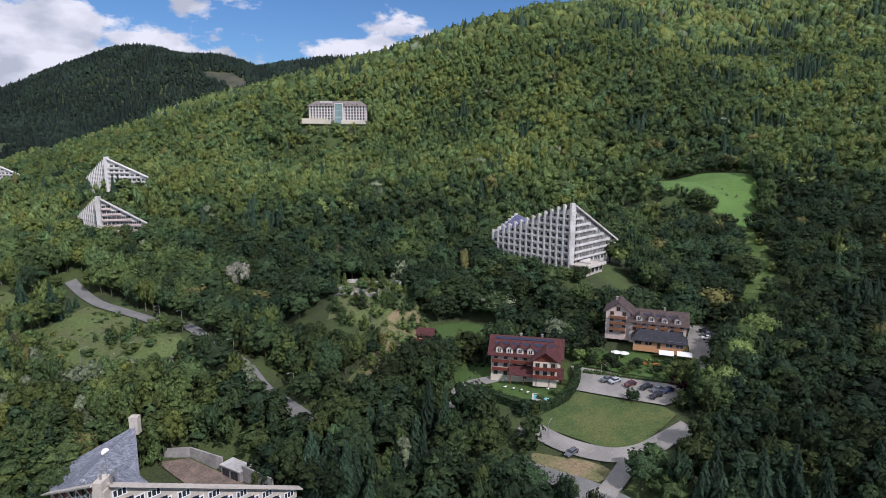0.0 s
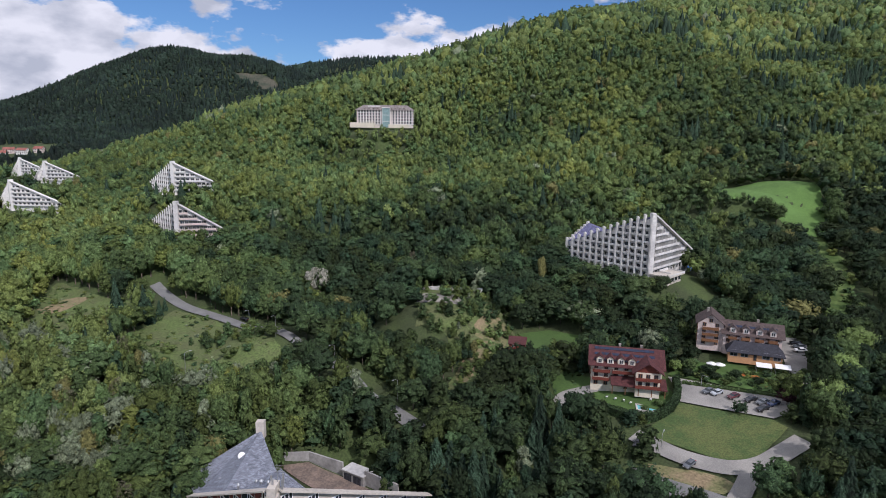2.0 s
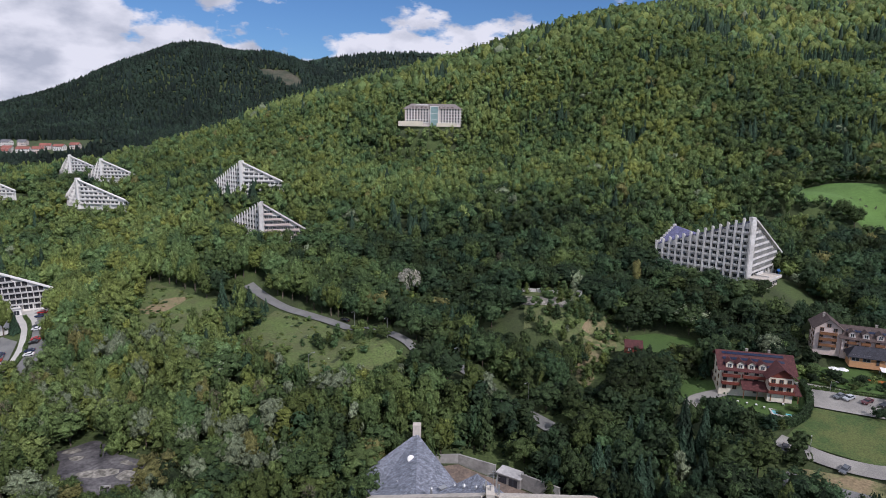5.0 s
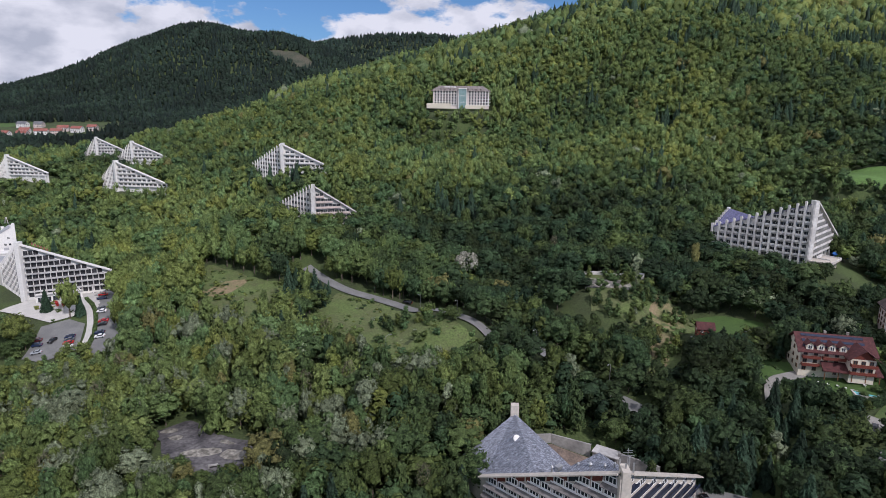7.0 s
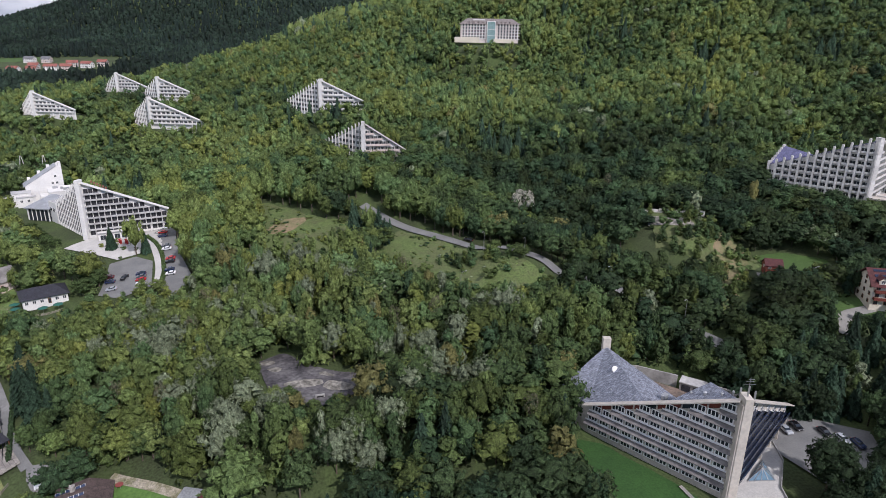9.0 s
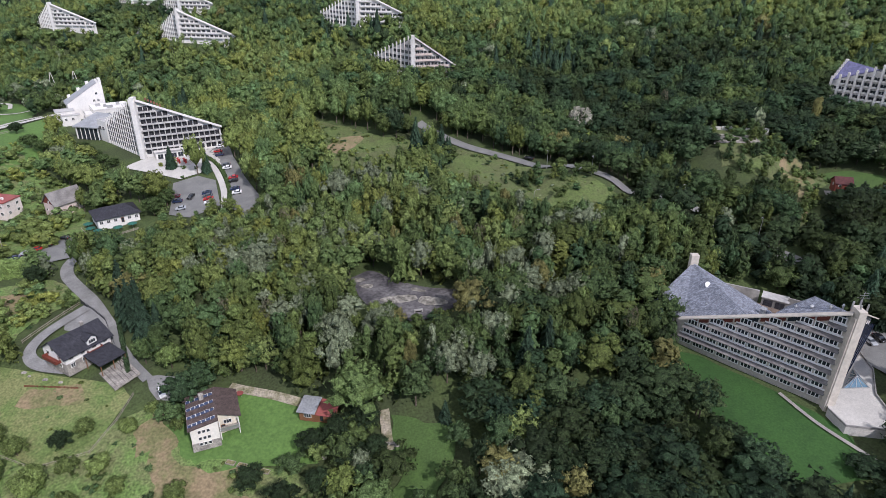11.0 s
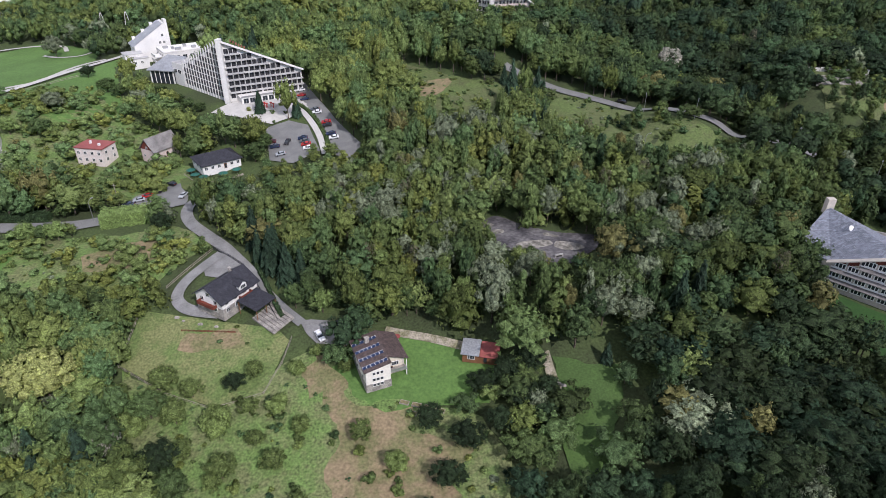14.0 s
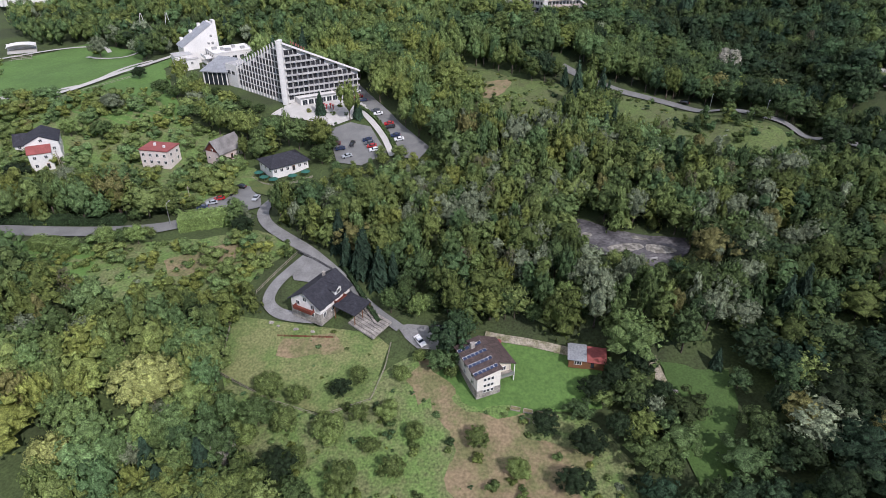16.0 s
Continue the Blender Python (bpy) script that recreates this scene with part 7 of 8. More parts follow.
part("railing", boxes((5.9, -5.1, 2.15, 4.6, 0.08, 0.9)), METAL, sol)
for rx, ry, rs in ((-280.4, 123.3, 0.9), (-278.0, 122.1, 0.7), (-272.6, 120.9, 0.9), (-267.7, 119.9, 0.8), (-188.8, 97.7, 0.8), (-172.6, 101.2, 1.2), (-171.0, 100.7, 0.9)):
    v, f = BALLS[2]
    bulge = np.array([1 + 0.35 * noise.noise((a * 1.3 + rx, b * 1.3 + ry, c * 1.3)) for a, b, c in v])[:, None]
    rk = new("rock", fast_mesh("rock", v * bulge * np.array([rs, rs * 0.7, rs * 0.5]) + np.array([rx, ry, hz(rx, ry) + 0.2 * rs]), tris=f, mat=STONE))
    tagged(rk, "pale boulder lying on the grass", "rock", "garden boulders")
# small red thing of unknown kind, built as a disc on four legs
tarp2 = thing("garden_trampoline", pose(-215.5, 116.0, hz(-215.5, 116.0) + 0.1), "small red garden thing on legs behind the house", "trampoline")
part("bed", cone(1.0, 1.0, 0.12, 0.8, 16), RED_ROOF, tarp2)
for k in range(4):
    part("leg", boxes((0.8 * math.cos(1.57 * k + 0.8), 0.8 * math.sin(1.57 * k + 0.8), 0.4, 0.08, 0.08, 0.9)), METAL, tarp2)
wh = gable_house("house", -266.6, 129.0, 9.4, 13.5, 10.5, 4.8, 8.3, 62, "white house with dark steep roof, stone base and red balcony", "house", PLASTER, DARK_TILE, 0.8, 2, 0, "house", (4, 2), plinth=STONE,
                 dormers=((1.5, -1, 2.8),), chimneys=((3.0, 0.8),))
balcony(wh, 1.5, -5.3, 2.7, 4.2, 1.4, 0, REDWOOD)
balcony(wh, -6.8, 0, 2.7, 6.5, 1.6, -90, REDWOOD)
pgo = thing("carport", pose(-257.2, 125.8, 9.0, 0, 0, 62), "low dark-roofed carport beside the white house", "carport")
part("roof", solid([(-4, -4, 2.6), (4, -4, 2.6), (4, 3.5, 3.6), (-4, 3.5, 3.6), (-4, -4, 2.8), (4, -4, 2.8), (4, 3.5, 3.8), (-4, 3.5, 3.8)], [(0, 3, 2, 1), (4, 5, 6, 7), (0, 1, 5, 4), (1, 2, 6, 5), (2, 3, 7, 6), (3, 0, 4, 7)]), DARK_TILE, pgo)
for px in (-3.7, 0, 3.7):
    part("post", boxes((px, -3.7, 1.0, 0.18, 0.18, 3.4)), WOOD, pgo)
    part("post", boxes((px, 3.2, 1.3, 0.18, 0.18, 4.4)), WOOD, pgo)
stp = thing("garden_steps", pose(-251.6, 122.3, hz(-251.6, 122.3), 0, 0, -40), "flight of pale stone terraces down the bank", "steps")
for k in range(7):
    part("step", boxes((0, 3.0 - 1.05 * k, 1.5 - 0.25 * k, 10.5, 1.0, 0.5)), STONE, stp)
gable_house("restaurant", -297.6, 212.4, 16.5, 15.5, 12.0, 3.2, 5.6, 40, "white restaurant with a broad dark hipped roof", "restaurant", PLASTER, DARK_TILE, 0.8, 1, 4.5, "house", (6, 3))
flat = thing("house", pose(-351.3, 220.3, 14.2, 0, 0, -8), "pale pink two-storey house with a flat red roof", "house")
part("wall", boxes((0, 0, 2.6, 12.4, 9, 7.6)), ROSE, flat)
part("roof", boxes((0, 0, 6.55, 13.0, 9.6, 0.35)), RED_ROOF, flat)
part("chimney", boxes((-2, 0.5, 7.2, 0.8, 0.8, 1.3), (3, -1, 7.1, 0.8, 0.8, 1.1)), PLASTER, flat)
for side, (n, span, off) in enumerate(((4, 12.4, 4.5), (2, 9, 6.2), (4, 12.4, 4.5), (2, 9, 6.2))):
    for f in range(2):
        for k in range(n):
            shared("window", WIN["house"], flat, Matrix.Rotation(math.pi / 2 * side, 4, "Z") @ Matrix.Translation((-span / 2 + span * (k + 0.5) / n, -off - 0.0, 0.9 + 2.9 * f)))
gable_house("barn", -325.4, 223.4, 15.7, 12.5, 8, 4.2, 8.6, 63, "old barn with a grey roof and red timber gable", "barn", PINK, BARN_ROOF, 0.7, 1, 0, "small", (3, 2), gable=REDWOOD)
gable_house("house", -398.9, 219.7, 15.3, 14, 12, 8.6, 11.4, -62, "tall white gabled house with a dark roof", "house", PLASTER, DARK_TILE, 0.4, 2, 0, "house", (3, 3))
gable_house("house", -396.5, 212.4, 14.4, 8, 7, 6.8, 8.8, 28, "white house wing with a small red roof", "house", PLASTER, RED_ROOF, 0.4, 2, 0, "house", (2, 2))
gable_house("house", -406.7, 222.6, 16.1, 10, 9, 5.0, 8.4, 25, "white house with a dark roof", "house", PLASTER, DARK_TILE, 0.5, 2, 0, "house", (3, 2))
shed = thing("shed", pose(-192.4, 109.7, hz(-192.4, 109.7) + 0.2, 0, 0, -8), "timber shed with half grey tin and half red roof", "shed")
part("wall", boxes((-2.2, 0, 1.2, 4.6, 4.6, 3.2), (2.4, -0.2, 1.1, 4.6, 4.0, 2.9)), WOOD, shed)
part("roof", solid([(-5, -3, 2.6), (0, -3, 2.6), (0, 3, 3.4), (-5, 3, 3.4), (-5, -3, 2.75), (0, -3, 2.75), (0, 3, 3.55), (-5, 3, 3.55)], [(0, 3, 2, 1), (4, 5, 6, 7), (0, 1, 5, 4), (1, 2, 6, 5), (2, 3, 7, 6), (3, 0, 4, 7)]), TIN, shed, "pale tin roof")
part("roof", solid([(0.1, -2.8, 2.3), (5.2, -2.8, 2.3), (5.2, 2.8, 3.1), (0.1, 2.8, 3.1), (0.1, -2.8, 2.45), (5.2, -2.8, 2.45), (5.2, 2.8, 3.25), (0.1, 2.8, 3.25)], [(0, 3, 2, 1), (4, 5, 6, 7), (0, 1, 5, 4), (1, 2, 6, 5), (2, 3, 7, 6), (3, 0, 4, 7)]), RED_ROOF, shed, "red sheet roof")
shared("window", WIN["wide"], shed, Matrix.Translation((-2.2, -2.32, 0.9)))
shared("door", WIN["door"], shed, Matrix.Translation((1.6, -2.22, 0.1)))
for bx, by in ((-211.8, 96.1), (-208.7, 95.4), (-205.5, 94.7), (-202.6, 93.8), (-209.6, 93.0), (-206.5, 92.5)):
    bed = thing("raised_bed", pose(bx, by, hz(bx, by) + 0.2, 0, 0, -14), "small timber-edged vegetable bed", "garden bed", "vegetable beds")
    part("frame", boxes((0, -0.6, 0.15, 2.4, 0.1, 0.5), (0, 0.6, 0.15, 2.4, 0.1, 0.5), (-1.15, 0, 0.15, 0.1, 1.1, 0.5), (1.15, 0, 0.15, 0.1, 1.1, 0.5)), PALEWOOD, bed)
    part("soil", boxes((0, 0, 0.1, 2.2, 1.1, 0.4)), BARE, bed)
gable_house("shed", -6.1, 217.9, 35.4, 6, 5, 2.3, 4.2, -10, "small brown garden hut", "shed", REDWOOD, MAROON, 0.4, 1, 0, "small", (2, 1))
gable_house("shed", 9.5, 213.2, 34.9, 4, 3.5, 2.1, 3.6, -10, "small pale-roofed garden hut", "shed", STONE, TIN, 0.4, 1, 0, "small", (1, 1))
wwall = thing("ruined_wall", pose(-33, 262, 45.4, 0, 0, -8), "pale broken concrete wall beside a foundation slab", "wall")
for k in range(6):
    part("wall_panel", boxes((-13 + 5.1 * k, 0.2 * (k % 2), 0.6 + 0.15 * (k % 3), 4.9, 0.35, 2.2 + 0.3 * (k % 3))), CONCRETE, wwall)
tarp = thing("pool_cover", pose(90, 300, hz(90, 300) + 1.2), "bright blue tarpaulin beside the hotel", "tarpaulin")
part("sheet", boxes((0, 0, 0.2, 8, 6, 0.5), (-3.6, -2.6, -0.8, 0.3, 0.3, 2.0), (3.6, -2.6, -0.8, 0.3, 0.3, 2.0), (-3.6, 2.6, -0.8, 0.3, 0.3, 2.0), (3.6, 2.6, -0.8, 0.3, 0.3, 2.0)), TARP, tarp)
fore = thing("entrance_terrace", pose(60.6, 268.0, 52, 0, 0, 46), "pale concrete entrance terrace of the finned hotel", "terrace")
part("deck", boxes((3, -3.4, 1.9, 15, 9.5, 0.6), (3, -2.6, -0.6, 13.6, 8, 4.6)), BEIGE, fore)
part("parapet", boxes((3, -8.05, 2.5, 15, 0.2, 0.7), (10.4, -3.4, 2.5, 0.2, 9.5, 0.7)), CONCRETE, fore)
for k in range(4):
    shared("window", WIN["shop"], fore, Matrix.Translation((-2.0 + 3.4 * k, -6.62, -0.9)))
part("ramp_wall", boxes((6, 0, 2.7, 8, 0.4, 1.2), (2, -3, 2.5, 0.4, 5, 0.6)), CONCRETE, fore)

# village in the valley
for k, (vx, vy, vl) in enumerate(((-748, 842, 22), (-722, 842, 20), (-704, 856, 24), (-682, 856, 20), (-664, 876, 22), (-648, 888, 18), (-735, 866, 18), (-690, 884, 20), (-780, 925, 22), (-752, 922, 18))):
    gable_house("village_house", vx, vy, hz(vx, vy) + 0.5, vl * 0.72, 9, 5.2, 8.4, (-6 + 9 * (k % 4)), "distant pale house with a red tiled roof" if k < 8 else "distant pale house with a grey roof", "house", PINK if k % 2 else PLASTER,
                PALE_RED if k < 8 else FELT, 0.5, 2, 0, "wide", (5, 2))


# ---- street furniture, fences and hedges ----
def street_lamp(x, y, yaw, tall=9.0):
    t = thing("street_lamp", pose(x, y, hz(x, y), 0, 0, yaw), "tall grey street lamp with a bent arm", "street lamp", "street lamps")
    part("pole", cone(0.11, 0.07, tall, -0.2, 8), METAL, t)
    arm = bmesh.new()
    beam(arm, (0, 0, tall - 0.3), (0.9, 0, tall + 0.25), 0.09)
    beam(arm, (0.9, 0, tall + 0.25), (1.8, 0, tall + 0.3), 0.09)
    part("arm", arm, METAL, t)
    head = part("lamp_head", boxes((2.1, 0, tall + 0.3, 0.9, 0.3, 0.16)), METAL, t)
    part("lens", boxes((2.15, 0, tall + 0.2, 0.6, 0.22, 0.06)), LAMP_GLASS, head)


for a in ((-102.0, 229.9, 250), (-72.6, 202.7, 230), (-128.2, 205.5, 30), (-327.6, 169.9, 80), (-118.3, 246.1, 250), (-48.6, 188.7, 230), (52.2, 190.0, -70), (30.0, 159.9, 60)):
    street_lamp(*a[:3], 8.5 if a[0] < 25 else 4.5)


def utility_pole(x, y, tall=9.0, braced=False):
    t = thing("utility_pole", pose(x, y, hz(x, y)), "weathered timber utility pole" + (" with a slanting brace" if braced else ""), "utility pole", "utility poles")
    part("pole", cone(0.16, 0.11, tall, -0.2, 8), PALEWOOD, t)
    part("crossarm", boxes((0, 0, tall - 0.9, 1.6, 0.1, 0.12)), PALEWOOD, t)
    if braced:
        b = bmesh.new()
        beam(b, (1.8, -0.4, 0), (0.1, 0, tall - 1.4), 0.16)
        part("brace", b, PALEWOOD, t)


for a in ((-325, 183, 9, False), (-389, 211, 9, True), (-360, 201, 8, False)):
    utility_pole(*a)


def fence(line, gap, tall, post_mat, label, rails=2, rail_mat=None):
    x0, y0 = line[0]
    t = thing("fence", pose(x0, y0, 0), label, "fence")
    post = mesh_of("post", boxes((0, 0, tall / 2 - 0.2, 0.12, 0.12, tall + 0.4)), post_mat)
    for (ax, ay), (bx, by) in zip(line[:-1], line[1:]):
        n = max(1, int(math.hypot(bx - ax, by - ay) / gap))
        for k in range(n):
            p, q = (ax + (bx - ax) * k / n, ay + (by - ay) * k / n), (ax + (bx - ax) * (k + 1) / n, ay + (by - ay) * (k + 1) / n)
            shared("post", post, t, Matrix.Translation((p[0] - x0, p[1] - y0, hz(*p))))
            for r in range(rails):
                z = tall * (r + 0.6) / rails
                part("rail", beam(bmesh.new(), (p[0] - x0, p[1] - y0, hz(*p) + z), (q[0] - x0, q[1] - y0, hz(*q) + z), 0.05, 0.14), rail_mat or post_mat, t)


fence([(-292.3, 127), (-291.3, 107.4), (-275, 99), (-261, 94.4), (-248.8, 98.7), (-246.0, 108), (-245, 116)], 2.5, 1.2, PALEWOOD, "pale timber rail fence round the paddock")
fence([(-287.5, 134.4), (-278.6, 151.2)], 2.5, 1.3, PALEWOOD, "pale timber fence beside the drive")
fence([(-278.5, 151.8), (-272.2, 147.6), (-266, 143), (-261, 136.5), (-256, 130), (-250, 121)], 2.0, 1.6, DARK_TILE, "dark panel fence along the lane", 4)
fence([(-277.4, 118.5), (-261.4, 117.6)], 2.0, 1.0, REDWOOD, "low red-brown timber fence", 3)
fence([(-420, 262), (-405, 288), (-395, 300)], 2.5, 1.3, PALEWOOD, "pale timber fence beside the park")
fence([(-309.2, 206.3), (-303.6, 200.7), (-297.7, 197.6), (-289.2, 200.6), (-284.3, 204.2)], 1.6, 1.0, PALEWOOD, "curved pale terrace railing", 3)


def hedge(line, wide, tall, label, tint=DARK):
    """A clipped hedge: a leafy strip along a line, one mesh."""
    V, Q = [], []
    pts, nrm = [], []
    for (ax, ay), (bx, by) in zip(line[:-1], line[1:]):
        d = math.hypot(bx - ax, by - ay)
        k = int(d * (wide + 2 * tall) * 4.5)
        u, s = rng.uniform(0, d, k), rng.uniform(-wide / 2 - tall, wide / 2 + tall, k)
        ux, uy = (bx - ax) / d, (by - ay) / d
        top = np.abs(s) < wide / 2
        off = np.where(top, s, np.sign(s) * wide / 2)
        z = np.where(top, tall, tall - (np.abs(s) - wide / 2))
        x, y = ax + ux * u - uy * off, ay + uy * u + ux * off
        pts.append(np.column_stack([x, y, height(x, y) + z + rng.normal(0, 0.06, k)]))
        nrm.append(np.column_stack([np.where(top, 0, -uy * np.sign(s)), np.where(top, 0, ux * np.sign(s)), np.where(top, 1.0, 0.2)]))
    lv, lq = leaf_quads(np.vstack(pts), np.vstack(nrm), 0.34, rng)
    core_v, core_q = [], []
    for (ax, ay), (bx, by) in zip(line[:-1], line[1:]):
        d = math.hypot(bx - ax, by - ay)
        n = max(1, int(d / 3))
        ox, oy = -(by - ay) / d * wide * 0.42, (bx - ax) / d * wide * 0.42
        for k in range(n):
            b = len(core_v)
            for f in (k / n, (k + 1) / n):
                x, y = ax + (bx - ax) * f, ay + (by - ay) * f
                z = hz(x, y)
                core_v += [(x - ox, y - oy, z - 0.3), (x - ox, y - oy, z + tall * 0.92), (x + ox, y + oy, z + tall * 0.92), (x + ox, y + oy, z - 0.3)]
            core_q += [(b, b + 1, b + 5, b + 4), (b + 1, b + 2, b + 6, b + 5), (b + 2, b + 3, b + 7, b + 6), (b, b + 3, b + 2, b + 1), (b + 4, b + 5, b + 6, b + 7)]
    v = np.vstack([np.array(core_v), lv])
    q = np.vstack([np.array(core_q), lq + len(core_v)])
    ob = new("hedge", fast_mesh("hedge", v, quads=q, mat=HEDGE_LEAF, tint=np.tile(tint * 1.1, (len(v), 1))))
    return tagged(ob, label, "hedge")


hedge(rounded([(8.5, 186.8), (16.5, 180.8), (24.5, 174.6), (31.0, 172.6), (37.8, 176.6), (43.0, 184.8), (45.6, 195.0)], 1, False), 2.2, 2.6, "clipped dark green hedge curving round the pool garden")
hedge([(-368, 156), (-352, 152.5)], 5, 4.0, "tall clipped bright green hedge beside a lawn", FRESH * 1.25)
hedge([(-323.5, 168), (-306, 172)], 6.5, 5.0, "tall clipped bright green hedge beside the road", FRESH * 1.35)
hedge([(-440, 172.5), (-372, 171.5), (-345, 172.5)], 4, 3.0, "dark hedge along the road")
hedge(rounded([(-281, 266.5), (-270, 255), (-262, 243), (-257.2, 233)], 1, False), 1.6, 1.3, "low hedge beside the hotel footpath", MID)
hedge([(-255.8, 230), (-252, 218)], 1.8, 1.3, "low hedge beside the hotel footpath", MID)
hedge([(47, 193), (61, 187), (76, 180)], 1.6, 1.0, "low mixed hedge above the car park", MID)
hedge([(-263, 145), (-249, 122)], 1.2, 1.6, "dark hedge along the lane")


# ---- cars ----
def build_car():
    c = thing("car", Matrix.Identity(4), "parked car", "car")
    body = bmesh.new()
    prof = [(-2.1, 0.35), (-2.15, 0.75), (-1.95, 0.98), (-0.95, 1.02), (1.55, 1.0), (2.05, 0.92), (2.12, 0.6), (2.1, 0.35)]
    side = [[body.verts.new((x, s * 0.87, z)) for x, z in prof] for s in (-1, 1)]
    body.faces.new(side[0])
    body.faces.new(side[1][::-1])
    for i in range(len(prof)):
        j = (i + 1) % len(prof)
        body.faces.new((side[0][i], side[1][i], side[1][j], side[0][j]))
    bmesh.ops.recalc_face_normals(body, faces=body.faces)
    bmesh.ops.bevel(body, geom=list(body.edges), offset=0.06, segments=1, affect="EDGES")
    part("body", body, PAINT, c)
    part("cabin", solid([(-1.05, -0.80, 0.98), (1.45, -0.80, 0.98), (1.45, 0.80, 0.98), (-1.05, 0.80, 0.98), (-0.35, -0.66, 1.42), (1.05, -0.66, 1.42), (1.05, 0.66, 1.42), (-0.35, 0.66, 1.42)],
                          [(0, 1, 5, 4), (1, 2, 6, 5), (2, 3, 7, 6), (3, 0, 4, 7), (4, 5, 6, 7)]), GLASS, c, "dark car windows")
    part("roof", solid([(-0.4, -0.68, 1.41), (1.1, -0.68, 1.41), (1.1, 0.68, 1.41), (-0.4, 0.68, 1.41), (-0.3, -0.6, 1.48), (1.0, -0.6, 1.48), (1.0, 0.6, 1.48), (-0.3, 0.6, 1.48)],
                         [(0, 1, 5, 4), (1, 2, 6, 5), (2, 3, 7, 6), (3, 0, 4, 7), (4, 5, 6, 7), (0, 3, 2, 1)]), PAINT, c)
    tyre = bmesh.new()
    bmesh.ops.create_cone(tyre, cap_ends=True, segments=14, radius1=0.32, radius2=0.32, depth=0.22, matrix=Matrix.Rotation(math.pi / 2, 4, "X"))
    tyre = mesh_of("wheel", tyre, TYRE)
    for wx in (-1.35, 1.3):
        for wy in (-0.80, 0.80):
            shared("wheel", tyre, c, Matrix.Translation((wx, wy, 0.32)))
    lens = mesh_of("headlight", boxes((0, 0, 0, 0.06, 0.34, 0.14)), LAMP_GLASS)
    tail = mesh_of("tail_light", boxes((0, 0, 0, 0.06, 0.3, 0.16)), RED)
    for wy in (-0.6, 0.6):
        shared("headlight", lens, c, Matrix.Translation((-2.14, wy, 0.72)))
        shared("tail_light", tail, c, Matrix.Translation((2.1, wy, 0.78)))
    return c


PAINTS = {"black": (0.012, 0.012, 0.014), "white": (0.75, 0.75, 0.74), "silver": (0.38, 0.40, 0.42), "red": (0.38, 0.02, 0.02), "blue": (0.016, 0.028, 0.075), "maroon": (0.09, 0.015, 0.02), "grey": (0.10, 0.11, 0.12)}
CARS = (
    (53.0, 186.0, 25, "grey"), (55.3, 184.7, 25, "silver"), (59.4, 182.0, 25, "maroon"), (63.6, 179.5, 25, "black"), (66.4, 177.5, 25, "grey"), (64.8, 173.9, 25, "black"), (69.2, 176.4, 25, "blue"),
    (98.2, 219.4, -12, "black"), (97.7, 216.0, -12, "grey"), (96.4, 212.6, -12, "white"), (34.9, 151.3, 40, "grey"), (23.8, 161.7, 55, "black"),
    (-279.0, 228.1, 10, "maroon"), (-276.5, 224.4, 10, "blue"), (-272.7, 218.3, 20, "silver"), (-271.9, 227.4, 80, "black"), (-265.7, 229.8, 12, "blue"), (-264.5, 227.5, 12, "grey"), (-263.3, 224.9, 12, "red"), (-261.9, 221.9, 12, "white"),
    (-275.0, 270.8, 12, "red"), (-272.1, 264.8, 12, "blue"), (-264.7, 252.3, 12, "grey"), (-263.2, 249.6, 12, "white"), (-257.6, 241.2, 12, "red"), (-256.7, 238.6, 12, "black"), (-253.9, 231.8, 12, "blue"), (-252.1, 228.7, 12, "white"), (-277.2, 279.2, 12, "white"), (-265.3, 277.8, 60, "black"),
    (-38.1, 134.9, 100, "silver"), (-34.5, 136.5, 100, "black"), (-28.3, 133.8, 100, "black"), (-25.1, 131.0, 100, "silver"), (-22.2, 128.9, 100, "blue"), (-31.6, 116.3, 75, "white"),
    (-237.0, 116.0, 125, "white"), (-232.5, 120.0, 5, "black"), (-317.9, 184.7, 20, "silver"), (-316.2, 187.8, 20, "red"), (-314.1, 190.9, 20, "black"), (-320.1, 180.9, 20, "blue"), (-310.9, 197.4, -10, "black"), (-302.0, 187.2, 80, "silver"),
    (-274.1, 132.3, 40, "black"), (-124.9, 258.8, -20, "black"))
first = build_car()
for k, (cx, cy, yaw, tone) in enumerate(CARS):
    e = 1.2
    gx_, gy_ = (hz(cx + e, cy) - hz(cx - e, cy)) / (2 * e), (hz(cx, cy + e) - hz(cx, cy - e)) / (2 * e)
    up = Vector((-gx_, -gy_, 1)).normalized()
    tilt = Vector((0, 0, 1)).rotation_difference(up).to_matrix().to_4x4()
    m = Matrix.Translation((cx, cy, hz(cx, cy) + 0.58)) @ tilt @ Matrix.Rotation(radians(yaw), 4, "Z")
    c = first if k == 0 else copy_thing(first, m)
    if k == 0:
        c.matrix_basis = m
    for o in c.children_recursive:
        o.color = (*PAINTS[tone], 1)
    tagged(c, f"parked {tone} car on the pale ground", "car", "parked cars")


def parasol(x, y, mat, label):
    t = thing("parasol", pose(x, y, hz(x, y)), label, "parasol", "terrace parasols")
    part("pole", cone(0.05, 0.05, 2.6, 0, 6), METAL, t)
    part("canopy", cone(1.9, 0.08, 0.7, 2.1, 8), mat, t)


